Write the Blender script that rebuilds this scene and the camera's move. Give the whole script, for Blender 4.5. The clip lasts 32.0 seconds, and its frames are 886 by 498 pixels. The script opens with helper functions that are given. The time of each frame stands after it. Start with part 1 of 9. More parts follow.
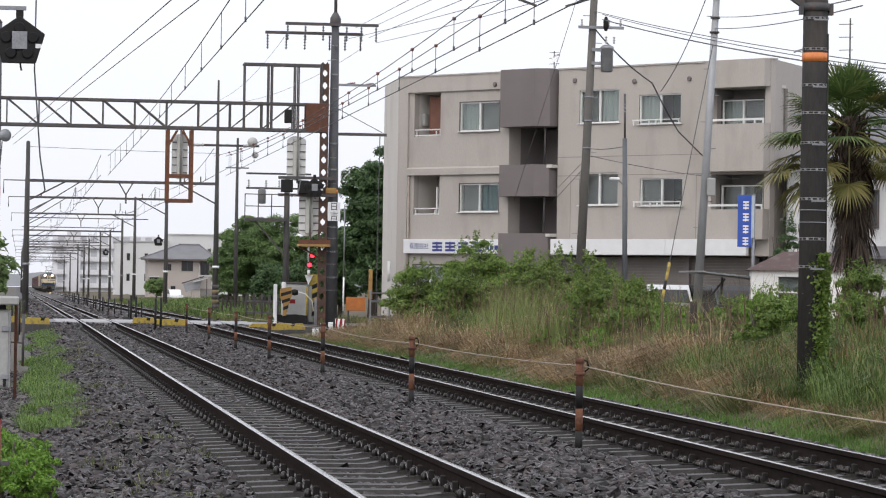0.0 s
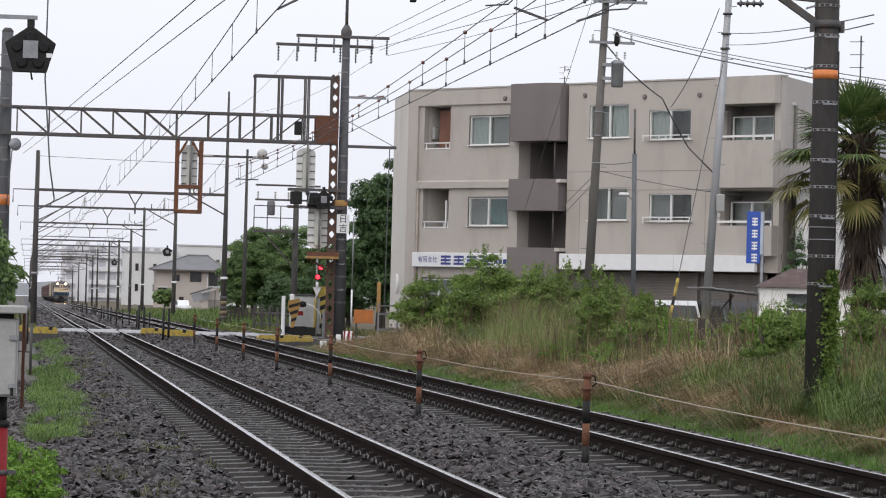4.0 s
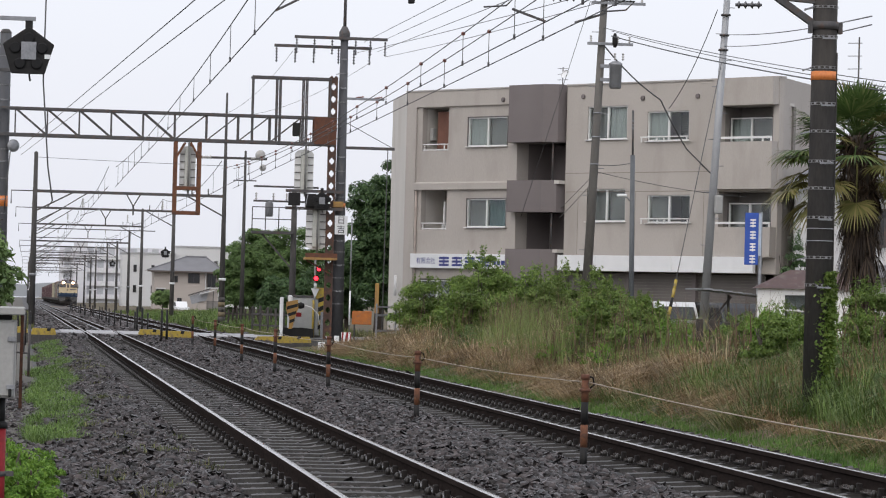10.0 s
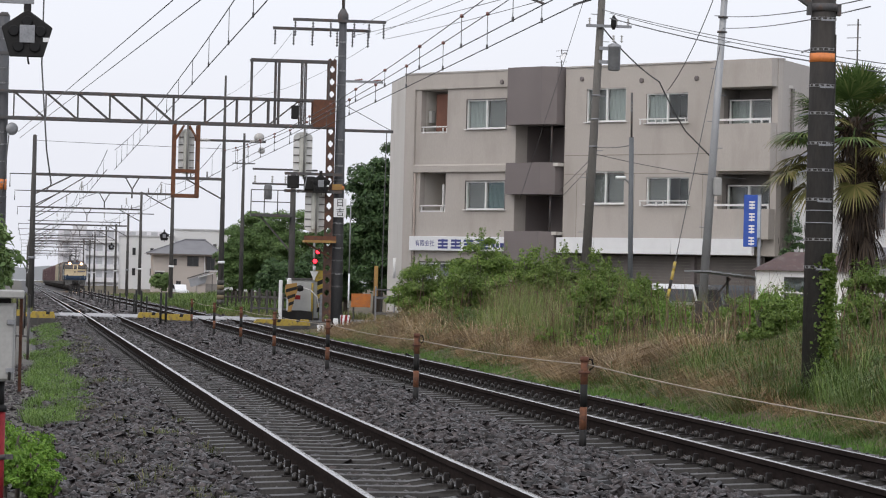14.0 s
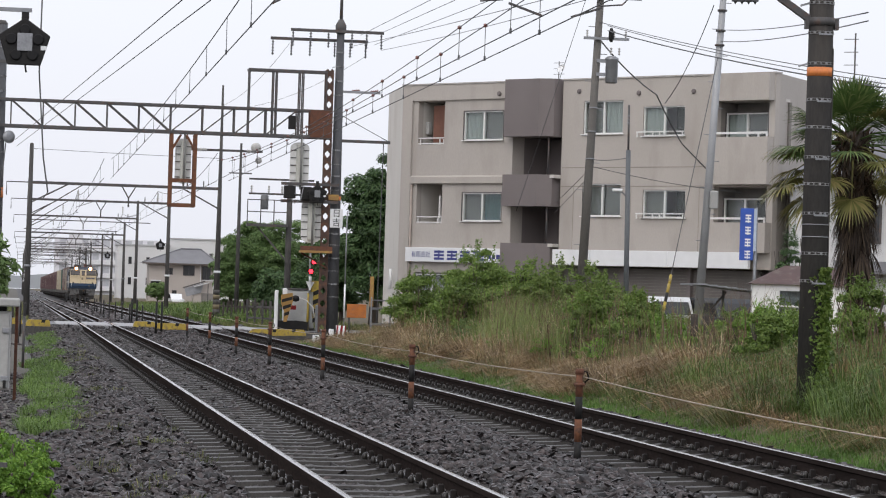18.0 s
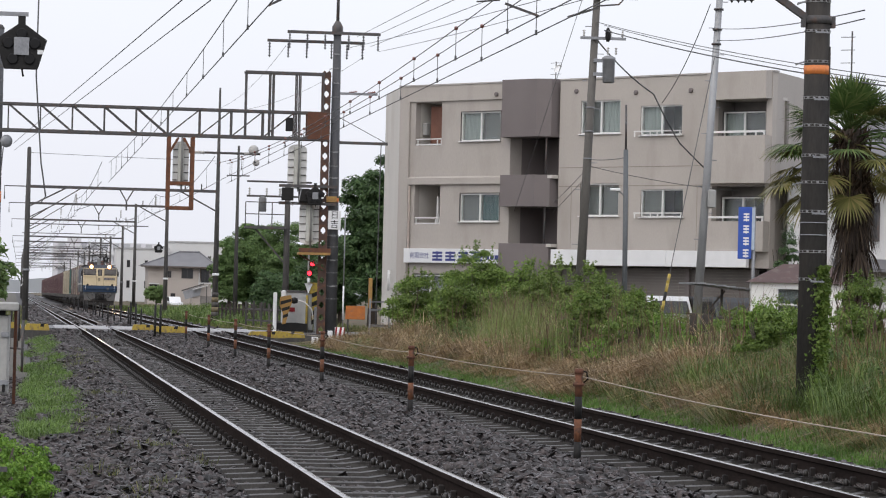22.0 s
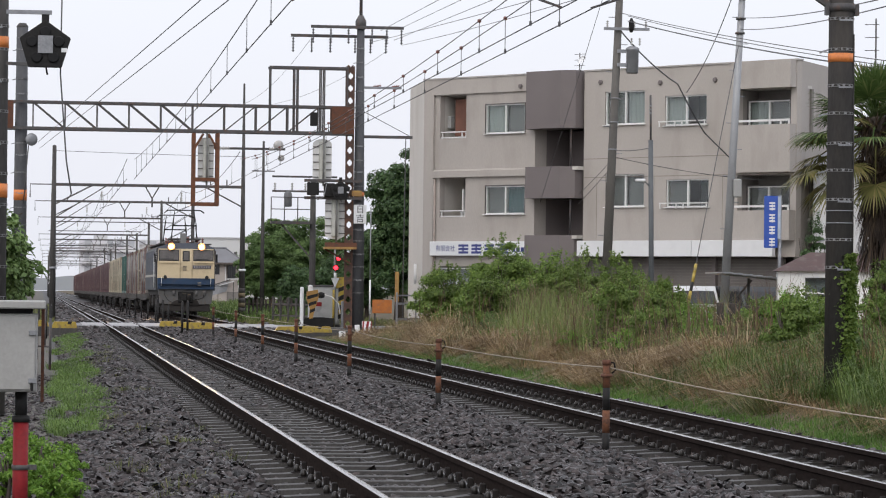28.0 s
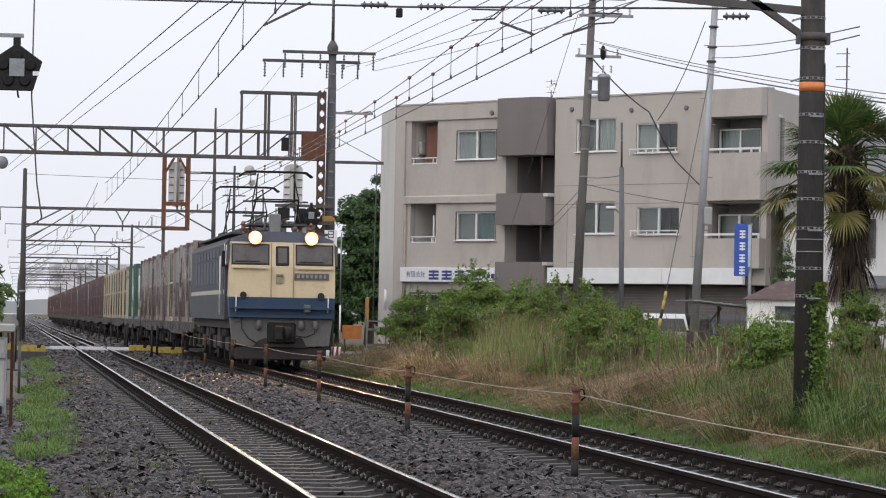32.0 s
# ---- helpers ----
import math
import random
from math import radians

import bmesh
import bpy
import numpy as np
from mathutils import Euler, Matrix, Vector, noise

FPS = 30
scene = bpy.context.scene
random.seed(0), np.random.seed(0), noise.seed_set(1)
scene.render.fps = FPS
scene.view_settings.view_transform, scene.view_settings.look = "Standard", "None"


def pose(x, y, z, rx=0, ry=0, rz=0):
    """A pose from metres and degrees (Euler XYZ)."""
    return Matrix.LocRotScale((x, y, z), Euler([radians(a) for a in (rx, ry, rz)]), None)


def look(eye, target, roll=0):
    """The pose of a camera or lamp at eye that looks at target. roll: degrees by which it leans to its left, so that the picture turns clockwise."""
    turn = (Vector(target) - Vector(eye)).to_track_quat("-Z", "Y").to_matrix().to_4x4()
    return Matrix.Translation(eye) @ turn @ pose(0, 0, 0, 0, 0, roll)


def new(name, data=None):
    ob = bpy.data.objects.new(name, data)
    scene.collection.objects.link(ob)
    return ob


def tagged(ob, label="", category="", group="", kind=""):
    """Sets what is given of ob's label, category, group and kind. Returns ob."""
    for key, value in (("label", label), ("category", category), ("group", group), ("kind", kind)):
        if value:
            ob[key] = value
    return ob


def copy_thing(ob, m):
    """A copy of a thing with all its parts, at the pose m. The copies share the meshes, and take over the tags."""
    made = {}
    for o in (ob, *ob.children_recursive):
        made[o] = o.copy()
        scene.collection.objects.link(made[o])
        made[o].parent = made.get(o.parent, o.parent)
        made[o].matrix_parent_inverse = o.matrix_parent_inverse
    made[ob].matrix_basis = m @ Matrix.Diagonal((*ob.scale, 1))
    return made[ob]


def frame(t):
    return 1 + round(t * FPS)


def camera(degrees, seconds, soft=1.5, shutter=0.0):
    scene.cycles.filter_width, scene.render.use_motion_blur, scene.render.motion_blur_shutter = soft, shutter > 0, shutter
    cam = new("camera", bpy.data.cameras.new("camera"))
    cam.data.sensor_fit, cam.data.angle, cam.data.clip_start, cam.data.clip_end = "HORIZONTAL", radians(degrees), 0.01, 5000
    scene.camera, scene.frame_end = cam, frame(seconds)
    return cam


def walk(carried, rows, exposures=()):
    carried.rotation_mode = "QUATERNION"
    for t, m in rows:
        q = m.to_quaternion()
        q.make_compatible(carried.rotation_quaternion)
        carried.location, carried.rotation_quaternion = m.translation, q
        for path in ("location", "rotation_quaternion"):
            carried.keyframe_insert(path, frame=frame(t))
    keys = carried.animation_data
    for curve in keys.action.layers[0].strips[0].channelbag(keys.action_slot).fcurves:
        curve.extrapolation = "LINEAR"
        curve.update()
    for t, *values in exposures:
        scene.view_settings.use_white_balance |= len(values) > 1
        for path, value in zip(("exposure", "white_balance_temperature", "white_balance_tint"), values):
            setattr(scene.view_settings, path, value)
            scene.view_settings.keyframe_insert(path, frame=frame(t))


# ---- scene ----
# Camera: a hand-held long lens on one spot; yaw to the right of the tracks, pitch, lean (degrees).
HEIGHT = 1.387
LENS = 16.000
PATH = [
    (0, 7.720, 0.683, 0.908), (0.5, 7.715, 0.739, 1.147), (1, 7.653, 0.860, 1.043), (1.5, 7.592, 0.867, 0.974),
    (2, 7.575, 0.843, 0.920), (2.5, 7.552, 0.850, 1.145), (3, 7.587, 0.816, 1.160), (3.5, 7.559, 0.871, 1.501),
    (5.5, 7.533, 1.013, 1.319), (6, 7.511, 0.951, 1.122), (6.5, 7.462, 0.935, 1.058), (7, 7.461, 0.970, 1.137),
    (7.5, 7.470, 1.054, 1.037), (8, 7.465, 1.109, 1.208), (8.5, 7.452, 1.040, 1.272), (9, 7.478, 0.986, 1.392),
    (9.5, 7.538, 0.956, 1.554), (10, 7.591, 0.948, 1.499), (10.5, 7.644, 0.860, 1.560), (11, 7.674, 0.809, 1.887),
    (11.5, 7.651, 0.752, 1.775), (12, 7.632, 0.677, 1.684), (12.5, 7.643, 0.629, 1.417), (13, 7.626, 0.602, 1.258),
    (13.5, 7.592, 0.625, 1.265), (14, 7.618, 0.631, 1.405), (14.5, 7.651, 0.690, 1.475), (16.5, 7.718, 0.886, 1.772),
    (17, 7.704, 0.845, 1.807), (17.5, 7.706, 0.832, 1.859), (18, 7.683, 0.837, 1.824), (18.5, 7.488, 0.934, 1.593),
    (19, 7.363, 1.001, 1.355), (19.5, 7.336, 0.904, 1.303), (20, 7.347, 0.740, 1.503), (20.5, 7.350, 0.688, 1.451),
    (21, 7.897, 0.731, 1.365), (21.5, 7.722, 0.784, 1.173), (22, 7.713, 0.855, 1.391), (22.5, 7.652, 0.866, 1.319),
    (23, 7.645, 0.898, 1.360), (23.5, 7.574, 0.865, 1.364), (24, 7.478, 0.853, 1.300), (24.5, 7.479, 0.929, 1.179),
    (25, 7.474, 0.921, 0.859), (25.5, 7.447, 0.802, 1.041), (27.5, 7.336, 0.763, 0.892), (28, 7.242, 0.718, 0.674),
    (28.5, 7.203, 0.773, 0.694), (29, 7.210, 0.835, 0.661), (29.5, 7.261, 0.898, 0.855), (30, 7.331, 1.024, 0.918),
    (30.5, 7.492, 1.099, 0.887), (31, 7.635, 1.114, 0.904), (31.5, 7.740, 1.137, 0.978), (32, 7.773, 1.199, 1.056),
]
cam = camera(LENS, 32.0, 1.1)


def eye_pose(yaw, pitch, lean):
    return pose(0, 0, HEIGHT, 0, 0, -yaw) @ pose(0, 0, 0, 90 + pitch, 0, 0) @ pose(0, 0, 0, 0, 0, lean)


# the clip opens a little brighter and settles in its first seconds
walk(cam, [(t, eye_pose(a, b, c)) for t, a, b, c in PATH], [(0.0, 0.17), (1.0, 0.12), (2.0, 0.07), (3.5, 0.06), (6.0, 0.02), (9.0, 0.0), (12.0, -0.02), (14.0, 0.01), (17.0, 0.05), (21.0, 0.05), (25.0, 0.04), (32.0, 0.03)])

# World: rainy overcast sky, brighter overhead than at the horizon.
world = bpy.data.worlds.new("sky")
scene.world = world
world.use_nodes = True
wn, wl = world.node_tree.nodes, world.node_tree.links
back = wn["Background"]
sky = wn.new("ShaderNodeTexSky")
sky.sky_type, sky.sun_disc = "NISHITA", False
sky.sun_elevation, sky.sun_rotation = radians(50), radians(-140)
sky.dust_density, sky.air_density = 6.0, 1.0
tc = wn.new("ShaderNodeTexCoord")
sep = wn.new("ShaderNodeSeparateXYZ")
ramp = wn.new("ShaderNodeValToRGB")
ramp.color_ramp.elements[0].position, ramp.color_ramp.elements[0].color = 0.0, (0.850, 0.865, 0.945, 1)
ramp.color_ramp.elements[1].position, ramp.color_ramp.elements[1].color = 1.0, (1.30, 1.32, 1.40, 1)
cloud = wn.new("ShaderNodeTexNoise")
cloud.inputs["Scale"].default_value, cloud.inputs["Detail"].default_value = 3.0, 3.0
cmix = wn.new("ShaderNodeMix")
cmix.data_type, cmix.blend_type = "RGBA", "MULTIPLY"
cmix.inputs["Factor"].default_value = 0.06
smix = wn.new("ShaderNodeMix")
smix.data_type = "RGBA"
smix.inputs["Factor"].default_value = 0.04
wl.new(tc.outputs["Generated"], sep.inputs[0])
wl.new(sep.outputs["Z"], ramp.inputs[0])
wl.new(tc.outputs["Generated"], cloud.inputs["Vector"])
wl.new(ramp.outputs[0], cmix.inputs["A"])
wl.new(cloud.outputs["Fac"], cmix.inputs["B"])
wl.new(cmix.outputs["Result"], smix.inputs["A"])
wl.new(sky.outputs[0], smix.inputs["B"])
wl.new(smix.outputs["Result"], back.inputs["Color"])
back.inputs["Strength"].default_value = 1.0
sun = new("sun", bpy.data.lights.new("sun", "SUN"))
sun.data.energy, sun.data.angle, sun.data.color = 0.45, radians(40), (1.0, 0.98, 0.94)
sun.matrix_world = look((-30, -40, 60), (10, 60, 0))

# ---- materials ----
MATS = {}


def surf(name, c1, c2=None, rough=0.7, metal=0.0, scale=4.0, fine=40.0, bump=0.15, vary=0.0, spec=0.5, stain=None, stretch=(1, 1, 1), rough2=None, object_space=True):
    """A painted, mineral or plant surface: two tones at two scales, relief, an optional stain colour, variation from piece to piece."""
    if name in MATS:
        return MATS[name]
    m = bpy.data.materials.new(name)
    m.use_nodes = True
    n, l = m.node_tree.nodes, m.node_tree.links
    b = n["Principled BSDF"]
    c2 = c2 or tuple(v * 0.72 for v in c1)
    t = n.new("ShaderNodeTexCoord")
    mp = n.new("ShaderNodeMapping")
    mp.inputs["Scale"].default_value = stretch
    l.new(t.outputs["Object"], mp.inputs[0])
    big, small = n.new("ShaderNodeTexNoise"), n.new("ShaderNodeTexNoise")
    big.inputs["Scale"].default_value, big.inputs["Detail"].default_value = scale, 5
    small.inputs["Scale"].default_value, small.inputs["Detail"].default_value = fine, 4
    for q in (big, small):
        l.new(mp.outputs[0], q.inputs["Vector"])
    add = n.new("ShaderNodeMath")
    add.operation = "MULTIPLY_ADD"
    add.inputs[1].default_value = 0.6
    l.new(small.outputs["Fac"], add.inputs[0])
    half = n.new("ShaderNodeMath")
    half.operation = "MULTIPLY"
    half.inputs[1].default_value = 0.6
    l.new(big.outputs["Fac"], half.inputs[0])
    l.new(half.outputs[0], add.inputs[2])
    rg = n.new("ShaderNodeMapRange")
    rg.inputs["From Min"].default_value, rg.inputs["From Max"].default_value = 0.42, 0.78
    l.new(add.outputs[0], rg.inputs["Value"])
    mix = n.new("ShaderNodeMix")
    mix.data_type = "RGBA"
    mix.inputs["A"].default_value, mix.inputs["B"].default_value = (*c1, 1), (*c2, 1)
    l.new(rg.outputs[0], mix.inputs["Factor"])
    out = mix.outputs["Result"]
    if stain:
        st = n.new("ShaderNodeTexNoise")
        st.inputs["Scale"].default_value, st.inputs["Detail"].default_value = scale * 1.7, 8
        l.new(mp.outputs[0], st.inputs["Vector"])
        r2 = n.new("ShaderNodeMapRange")
        r2.inputs["From Min"].default_value, r2.inputs["From Max"].default_value = 0.52, 0.72
        l.new(st.outputs["Fac"], r2.inputs["Value"])
        m2 = n.new("ShaderNodeMix")
        m2.data_type = "RGBA"
        m2.inputs["B"].default_value = (*stain, 1)
        l.new(r2.outputs[0], m2.inputs["Factor"])
        l.new(out, m2.inputs["A"])
        out = m2.outputs["Result"]
    if vary:
        oi = n.new("ShaderNodeObjectInfo")
        geo = n.new("ShaderNodeNewGeometry")
        sm = n.new("ShaderNodeMath")
        sm.operation = "ADD"
        l.new(oi.outputs["Random"], sm.inputs[0])
        l.new(geo.outputs["Random Per Island"], sm.inputs[1])
        fr = n.new("ShaderNodeMath")
        fr.operation = "FRACT"
        l.new(sm.outputs[0], fr.inputs[0])
        r3 = n.new("ShaderNodeMapRange")
        r3.inputs["To Min"].default_value, r3.inputs["To Max"].default_value = 1 - vary, 1 + vary
        l.new(fr.outputs[0], r3.inputs["Value"])
        hs = n.new("ShaderNodeHueSaturation")
        l.new(r3.outputs[0], hs.inputs["Value"])
        l.new(out, hs.inputs["Color"])
        out = hs.outputs["Color"]
    l.new(out, b.inputs["Base Color"])
    b.inputs["Metallic"].default_value = metal
    b.inputs["Specular IOR Level"].default_value = spec
    rr = n.new("ShaderNodeMapRange")
    rr.inputs["To Min"].default_value, rr.inputs["To Max"].default_value = rough, rough if rough2 is None else rough2
    l.new(big.outputs["Fac"], rr.inputs["Value"])
    l.new(rr.outputs[0], b.inputs["Roughness"])
    if bump:
        bp = n.new("ShaderNodeBump")
        bp.inputs["Strength"].default_value, bp.inputs["Distance"].default_value = bump, 0.01
        l.new(add.outputs[0], bp.inputs["Height"])
        l.new(bp.outputs[0], b.inputs["Normal"])
    MATS[name] = m
    return m


def glow(name, colour, strength):
    m = bpy.data.materials.new(name)
    m.use_nodes = True
    b = m.node_tree.nodes["Principled BSDF"]
    b.inputs["Base Color"].default_value = (*colour, 1)
    b.inputs["Emission Color"].default_value = (*colour, 1)
    b.inputs["Emission Strength"].default_value = strength
    return m


def leafy(name, c1, c2, c3, vary=0.35, scale=0.9):
    """Leaves or blades: colour from leaf to leaf, some light through them."""
    if name in MATS:
        return MATS[name]
    m = bpy.data.materials.new(name)
    m.use_nodes = True
    n, l = m.node_tree.nodes, m.node_tree.links
    b = n["Principled BSDF"]
    geo = n.new("ShaderNodeNewGeometry")
    ra = n.new("ShaderNodeValToRGB")
    e = ra.color_ramp.elements
    e[0].position, e[0].color = 0.0, (*c1, 1)
    e[1].position, e[1].color = 1.0, (*c3, 1)
    k = e.new(0.55)
    k.color = (*c2, 1)
    l.new(geo.outputs["Random Per Island"], ra.inputs[0])
    t = n.new("ShaderNodeTexCoord")
    no = n.new("ShaderNodeTexNoise")
    no.inputs["Scale"].default_value, no.inputs["Detail"].default_value = scale, 4
    l.new(t.outputs["Object"], no.inputs["Vector"])
    r = n.new("ShaderNodeMapRange")
    r.inputs["From Min"].default_value, r.inputs["From Max"].default_value = 0.3, 0.7
    r.inputs["To Min"].default_value, r.inputs["To Max"].default_value = 1 - vary, 1 + vary
    l.new(no.outputs["Fac"], r.inputs["Value"])
    hs = n.new("ShaderNodeHueSaturation")
    l.new(r.outputs[0], hs.inputs["Value"])
    l.new(ra.outputs[0], hs.inputs["Color"])
    l.new(hs.outputs["Color"], b.inputs["Base Color"])
    b.inputs["Roughness"].default_value = 0.55
    b.inputs["Specular IOR Level"].default_value = 0.3
    tr = n.new("ShaderNodeBsdfTranslucent")
    l.new(hs.outputs["Color"], tr.inputs["Color"])
    mx = n.new("ShaderNodeMixShader")
    mx.inputs[0].default_value = 0.22
    l.new(b.outputs[0], mx.inputs[1])
    l.new(tr.outputs[0], mx.inputs[2])
    l.new(mx.outputs[0], n["Material Output"].inputs["Surface"])
    MATS[name] = m
    return m


RAILHEAD = surf("polished_rail", (0.42, 0.40, 0.385), (0.30, 0.28, 0.265), rough=0.16, rough2=0.23, metal=1.0, scale=2, bump=0.0)
RAILSIDE = surf("rusty_rail", (0.034, 0.027, 0.025), (0.020, 0.0165, 0.0155), spec=0.0, rough=0.85, rough2=0.95, scale=3, bump=0.2, stretch=(1, 0.2, 1))
RAILFOOT = surf("wet_rail_foot", (0.105, 0.095, 0.090), (0.060, 0.053, 0.050), rough=0.14, rough2=0.32, spec=0.8, scale=6, bump=0.05)
SLEEPER = surf("wet_concrete_sleeper", (0.044, 0.040, 0.037), (0.019, 0.017, 0.016), rough=0.45, rough2=0.8, scale=5, vary=0.2)
CLIP = surf("fastener_steel", (0.026, 0.023, 0.022), (0.016, 0.014, 0.014), rough=0.75, spec=0.12)
BOLT = surf("wet_bolt", (0.030, 0.027, 0.025), (0.018, 0.016, 0.015), rough=0.25, rough2=0.4, spec=0.35)
BALLAST = surf("wet_ballast", (0.020, 0.017, 0.017), (0.011, 0.0095, 0.0095), rough=0.5, rough2=0.85, scale=1.2, fine=25, bump=0.5, stain=(0.022, 0.016, 0.013))
STONE = surf("ballast_stone", (0.064, 0.053, 0.053), (0.013, 0.0105, 0.0105), rough=0.32, rough2=0.66, scale=9, vary=0.9, spec=0.42)
EARTH = surf("dry_grass_ground", (0.095, 0.058, 0.034), (0.050, 0.048, 0.022), rough=0.95, scale=0.5, fine=14, bump=0.8, stain=(0.060, 0.075, 0.022))
SOIL = surf("gravel_soil", (0.095, 0.084, 0.073), (0.055, 0.053, 0.040), rough=0.9, scale=0.8, fine=22, bump=0.6)
ROADM = surf("wet_asphalt", (0.075, 0.074, 0.074), (0.050, 0.050, 0.051), rough=0.35, rough2=0.6, scale=1.5, fine=60, bump=0.2)
PANEL = surf("wet_crossing_panel", (0.33, 0.33, 0.34), (0.23, 0.23, 0.24), rough=0.5, rough2=0.7, scale=2, vary=0.06)
YELLOW = surf("yellow_paint", (0.42, 0.31, 0.035), (0.27, 0.19, 0.03), rough=0.5, scale=5, stain=(0.16, 0.12, 0.06))
BLACKP = surf("black_paint", (0.022, 0.021, 0.021), (0.013, 0.013, 0.013), spec=0.2, rough=0.6)
WHITEP = surf("white_paint", (0.74, 0.75, 0.76), (0.66, 0.67, 0.68), rough=0.5, scale=3)
ORANGE = surf("orange_band", (0.72, 0.24, 0.06), (0.55, 0.17, 0.05), rough=0.5, scale=8)
REDP = surf("red_paint", (0.26, 0.018, 0.022), (0.17, 0.013, 0.017), spec=0.25, rough=0.6, scale=6)
RUST = surf("rust", (0.145, 0.054, 0.028), (0.075, 0.034, 0.022), rough=0.85, scale=6, stain=(0.07, 0.04, 0.03), vary=0.15)
STEELD = surf("weathered_dark_steel", (0.080, 0.078, 0.080), (0.048, 0.046, 0.047), rough=0.6, scale=5, stain=(0.105, 0.060, 0.042))
GALV = surf("galvanised_steel", (0.29, 0.30, 0.315), (0.19, 0.195, 0.21), rough=0.45, metal=0.4, scale=6)
POLEC = surf("weathered_concrete_pole", (0.066, 0.063, 0.061), (0.042, 0.040, 0.039), rough=0.85, scale=2.5, stain=(0.095, 0.088, 0.08), stretch=(1, 1, 0.25))
POLEG = surf("blue_grey_concrete_pole", (0.088, 0.091, 0.100), (0.058, 0.060, 0.066), rough=0.8, scale=2.5, stain=(0.11, 0.108, 0.108), stretch=(1, 1, 0.25))
POLEB = surf("sooty_concrete_pole", (0.052, 0.049, 0.047), (0.033, 0.031, 0.030), spec=0.25, rough=0.85, scale=2.5, stain=(0.065, 0.058, 0.052), stretch=(1, 1, 0.25))
POLEU = surf("grey_concrete_pole", (0.128, 0.120, 0.110), (0.085, 0.080, 0.074), rough=0.8, scale=3, stretch=(1, 1, 0.3))
GREYBOX = surf("grey_painted_steel", (0.34, 0.34, 0.33), (0.28, 0.28, 0.27), rough=0.65, scale=3, bump=0.05)
WIRE = surf("weathered_wire", (0.085, 0.085, 0.09), (0.055, 0.055, 0.058), rough=0.6)
INSUL = surf("white_porcelain", (0.50, 0.49, 0.47), (0.38, 0.37, 0.36), rough=0.3)
INSULR = surf("red_brown_porcelain", (0.22, 0.085, 0.07), (0.14, 0.055, 0.045), rough=0.35)


# ---- mesh helpers ----
def mesh(name, bm, material):
    me = bpy.data.meshes.new(name)
    bm.to_mesh(me)
    bm.free()
    for q in material if isinstance(material, (list, tuple)) else [material]:
        me.materials.append(q)
    return me


def part(name, bm, material, parent, label=""):
    ob = new(name, mesh(name, bm, material))
    ob.parent = parent
    return tagged(ob, label)


def part_of(name, me, parent, at=None, label=""):
    """Another part on mesh data that is there already."""
    ob = new(name, me)
    ob.parent = parent
    if at is not None:
        ob.matrix_basis = at
    return tagged(ob, label)


def thing(name, label, category, group="", at=None, kind=""):
    ob = new(name)
    ob.empty_display_size = 0.2
    if at is not None:
        ob.matrix_basis = at
    return tagged(ob, label, category, group, kind)


def solid(name, bm, material, label, category, kind="", group="", at=None):
    ob = new(name, mesh(name, bm, material))
    if at is not None:
        ob.matrix_basis = at
    return tagged(ob, label, category, group, kind)


def box(bm, x0, x1, y0, y1, z0, z1, bevel=0.0, m=None, mi=0):
    vs = [bm.verts.new(Vector(p)) for p in ((x0, y0, z0), (x1, y0, z0), (x1, y1, z0), (x0, y1, z0), (x0, y0, z1), (x1, y0, z1), (x1, y1, z1), (x0, y1, z1))]
    fs = [bm.faces.new([vs[i] for i in q]) for q in ((3, 2, 1, 0), (4, 5, 6, 7), (0, 1, 5, 4), (1, 2, 6, 5), (2, 3, 7, 6), (3, 0, 4, 7))]
    if bevel:
        es = list({e for f in fs for e in f.edges})
        got = bmesh.ops.bevel(bm, geom=es, offset=bevel, segments=1, affect="EDGES")
        vs = list({v for f in got["faces"] for v in f.verts} | {v for v in vs if v.is_valid})
        fs = list({f for v in vs for f in v.link_faces})
    for f in fs:
        f.material_index = mi
    if m is not None:
        for v in vs:
            v.co = m @ v.co
    return bm


def bx(x0, x1, y0, y1, z0, z1, bevel=0.0, m=None):
    return box(bmesh.new(), x0, x1, y0, y1, z0, z1, bevel, m)


def rod(bm, a, b, r0, r1=None, n=8, mi=0, caps=True):
    """A round bar from a to b."""
    a, b = Vector(a), Vector(b)
    r1 = r0 if r1 is None else r1
    d = (b - a).normalized()
    u = d.orthogonal().normalized()
    w = d.cross(u)
    rings = []
    for p, r in ((a, r0), (b, r1)):
        rings.append([bm.verts.new(p + r * (math.cos(2 * math.pi * i / n) * u + math.sin(2 * math.pi * i / n) * w)) for i in range(n)])
    fs = [bm.faces.new((rings[0][i], rings[0][(i + 1) % n], rings[1][(i + 1) % n], rings[1][i])) for i in range(n)]
    for f in fs:
        f.smooth = n > 4
    if caps:
        fs += [bm.faces.new(rings[0][::-1]), bm.faces.new(rings[1])]
    for f in fs:
        f.material_index = mi
    return bm


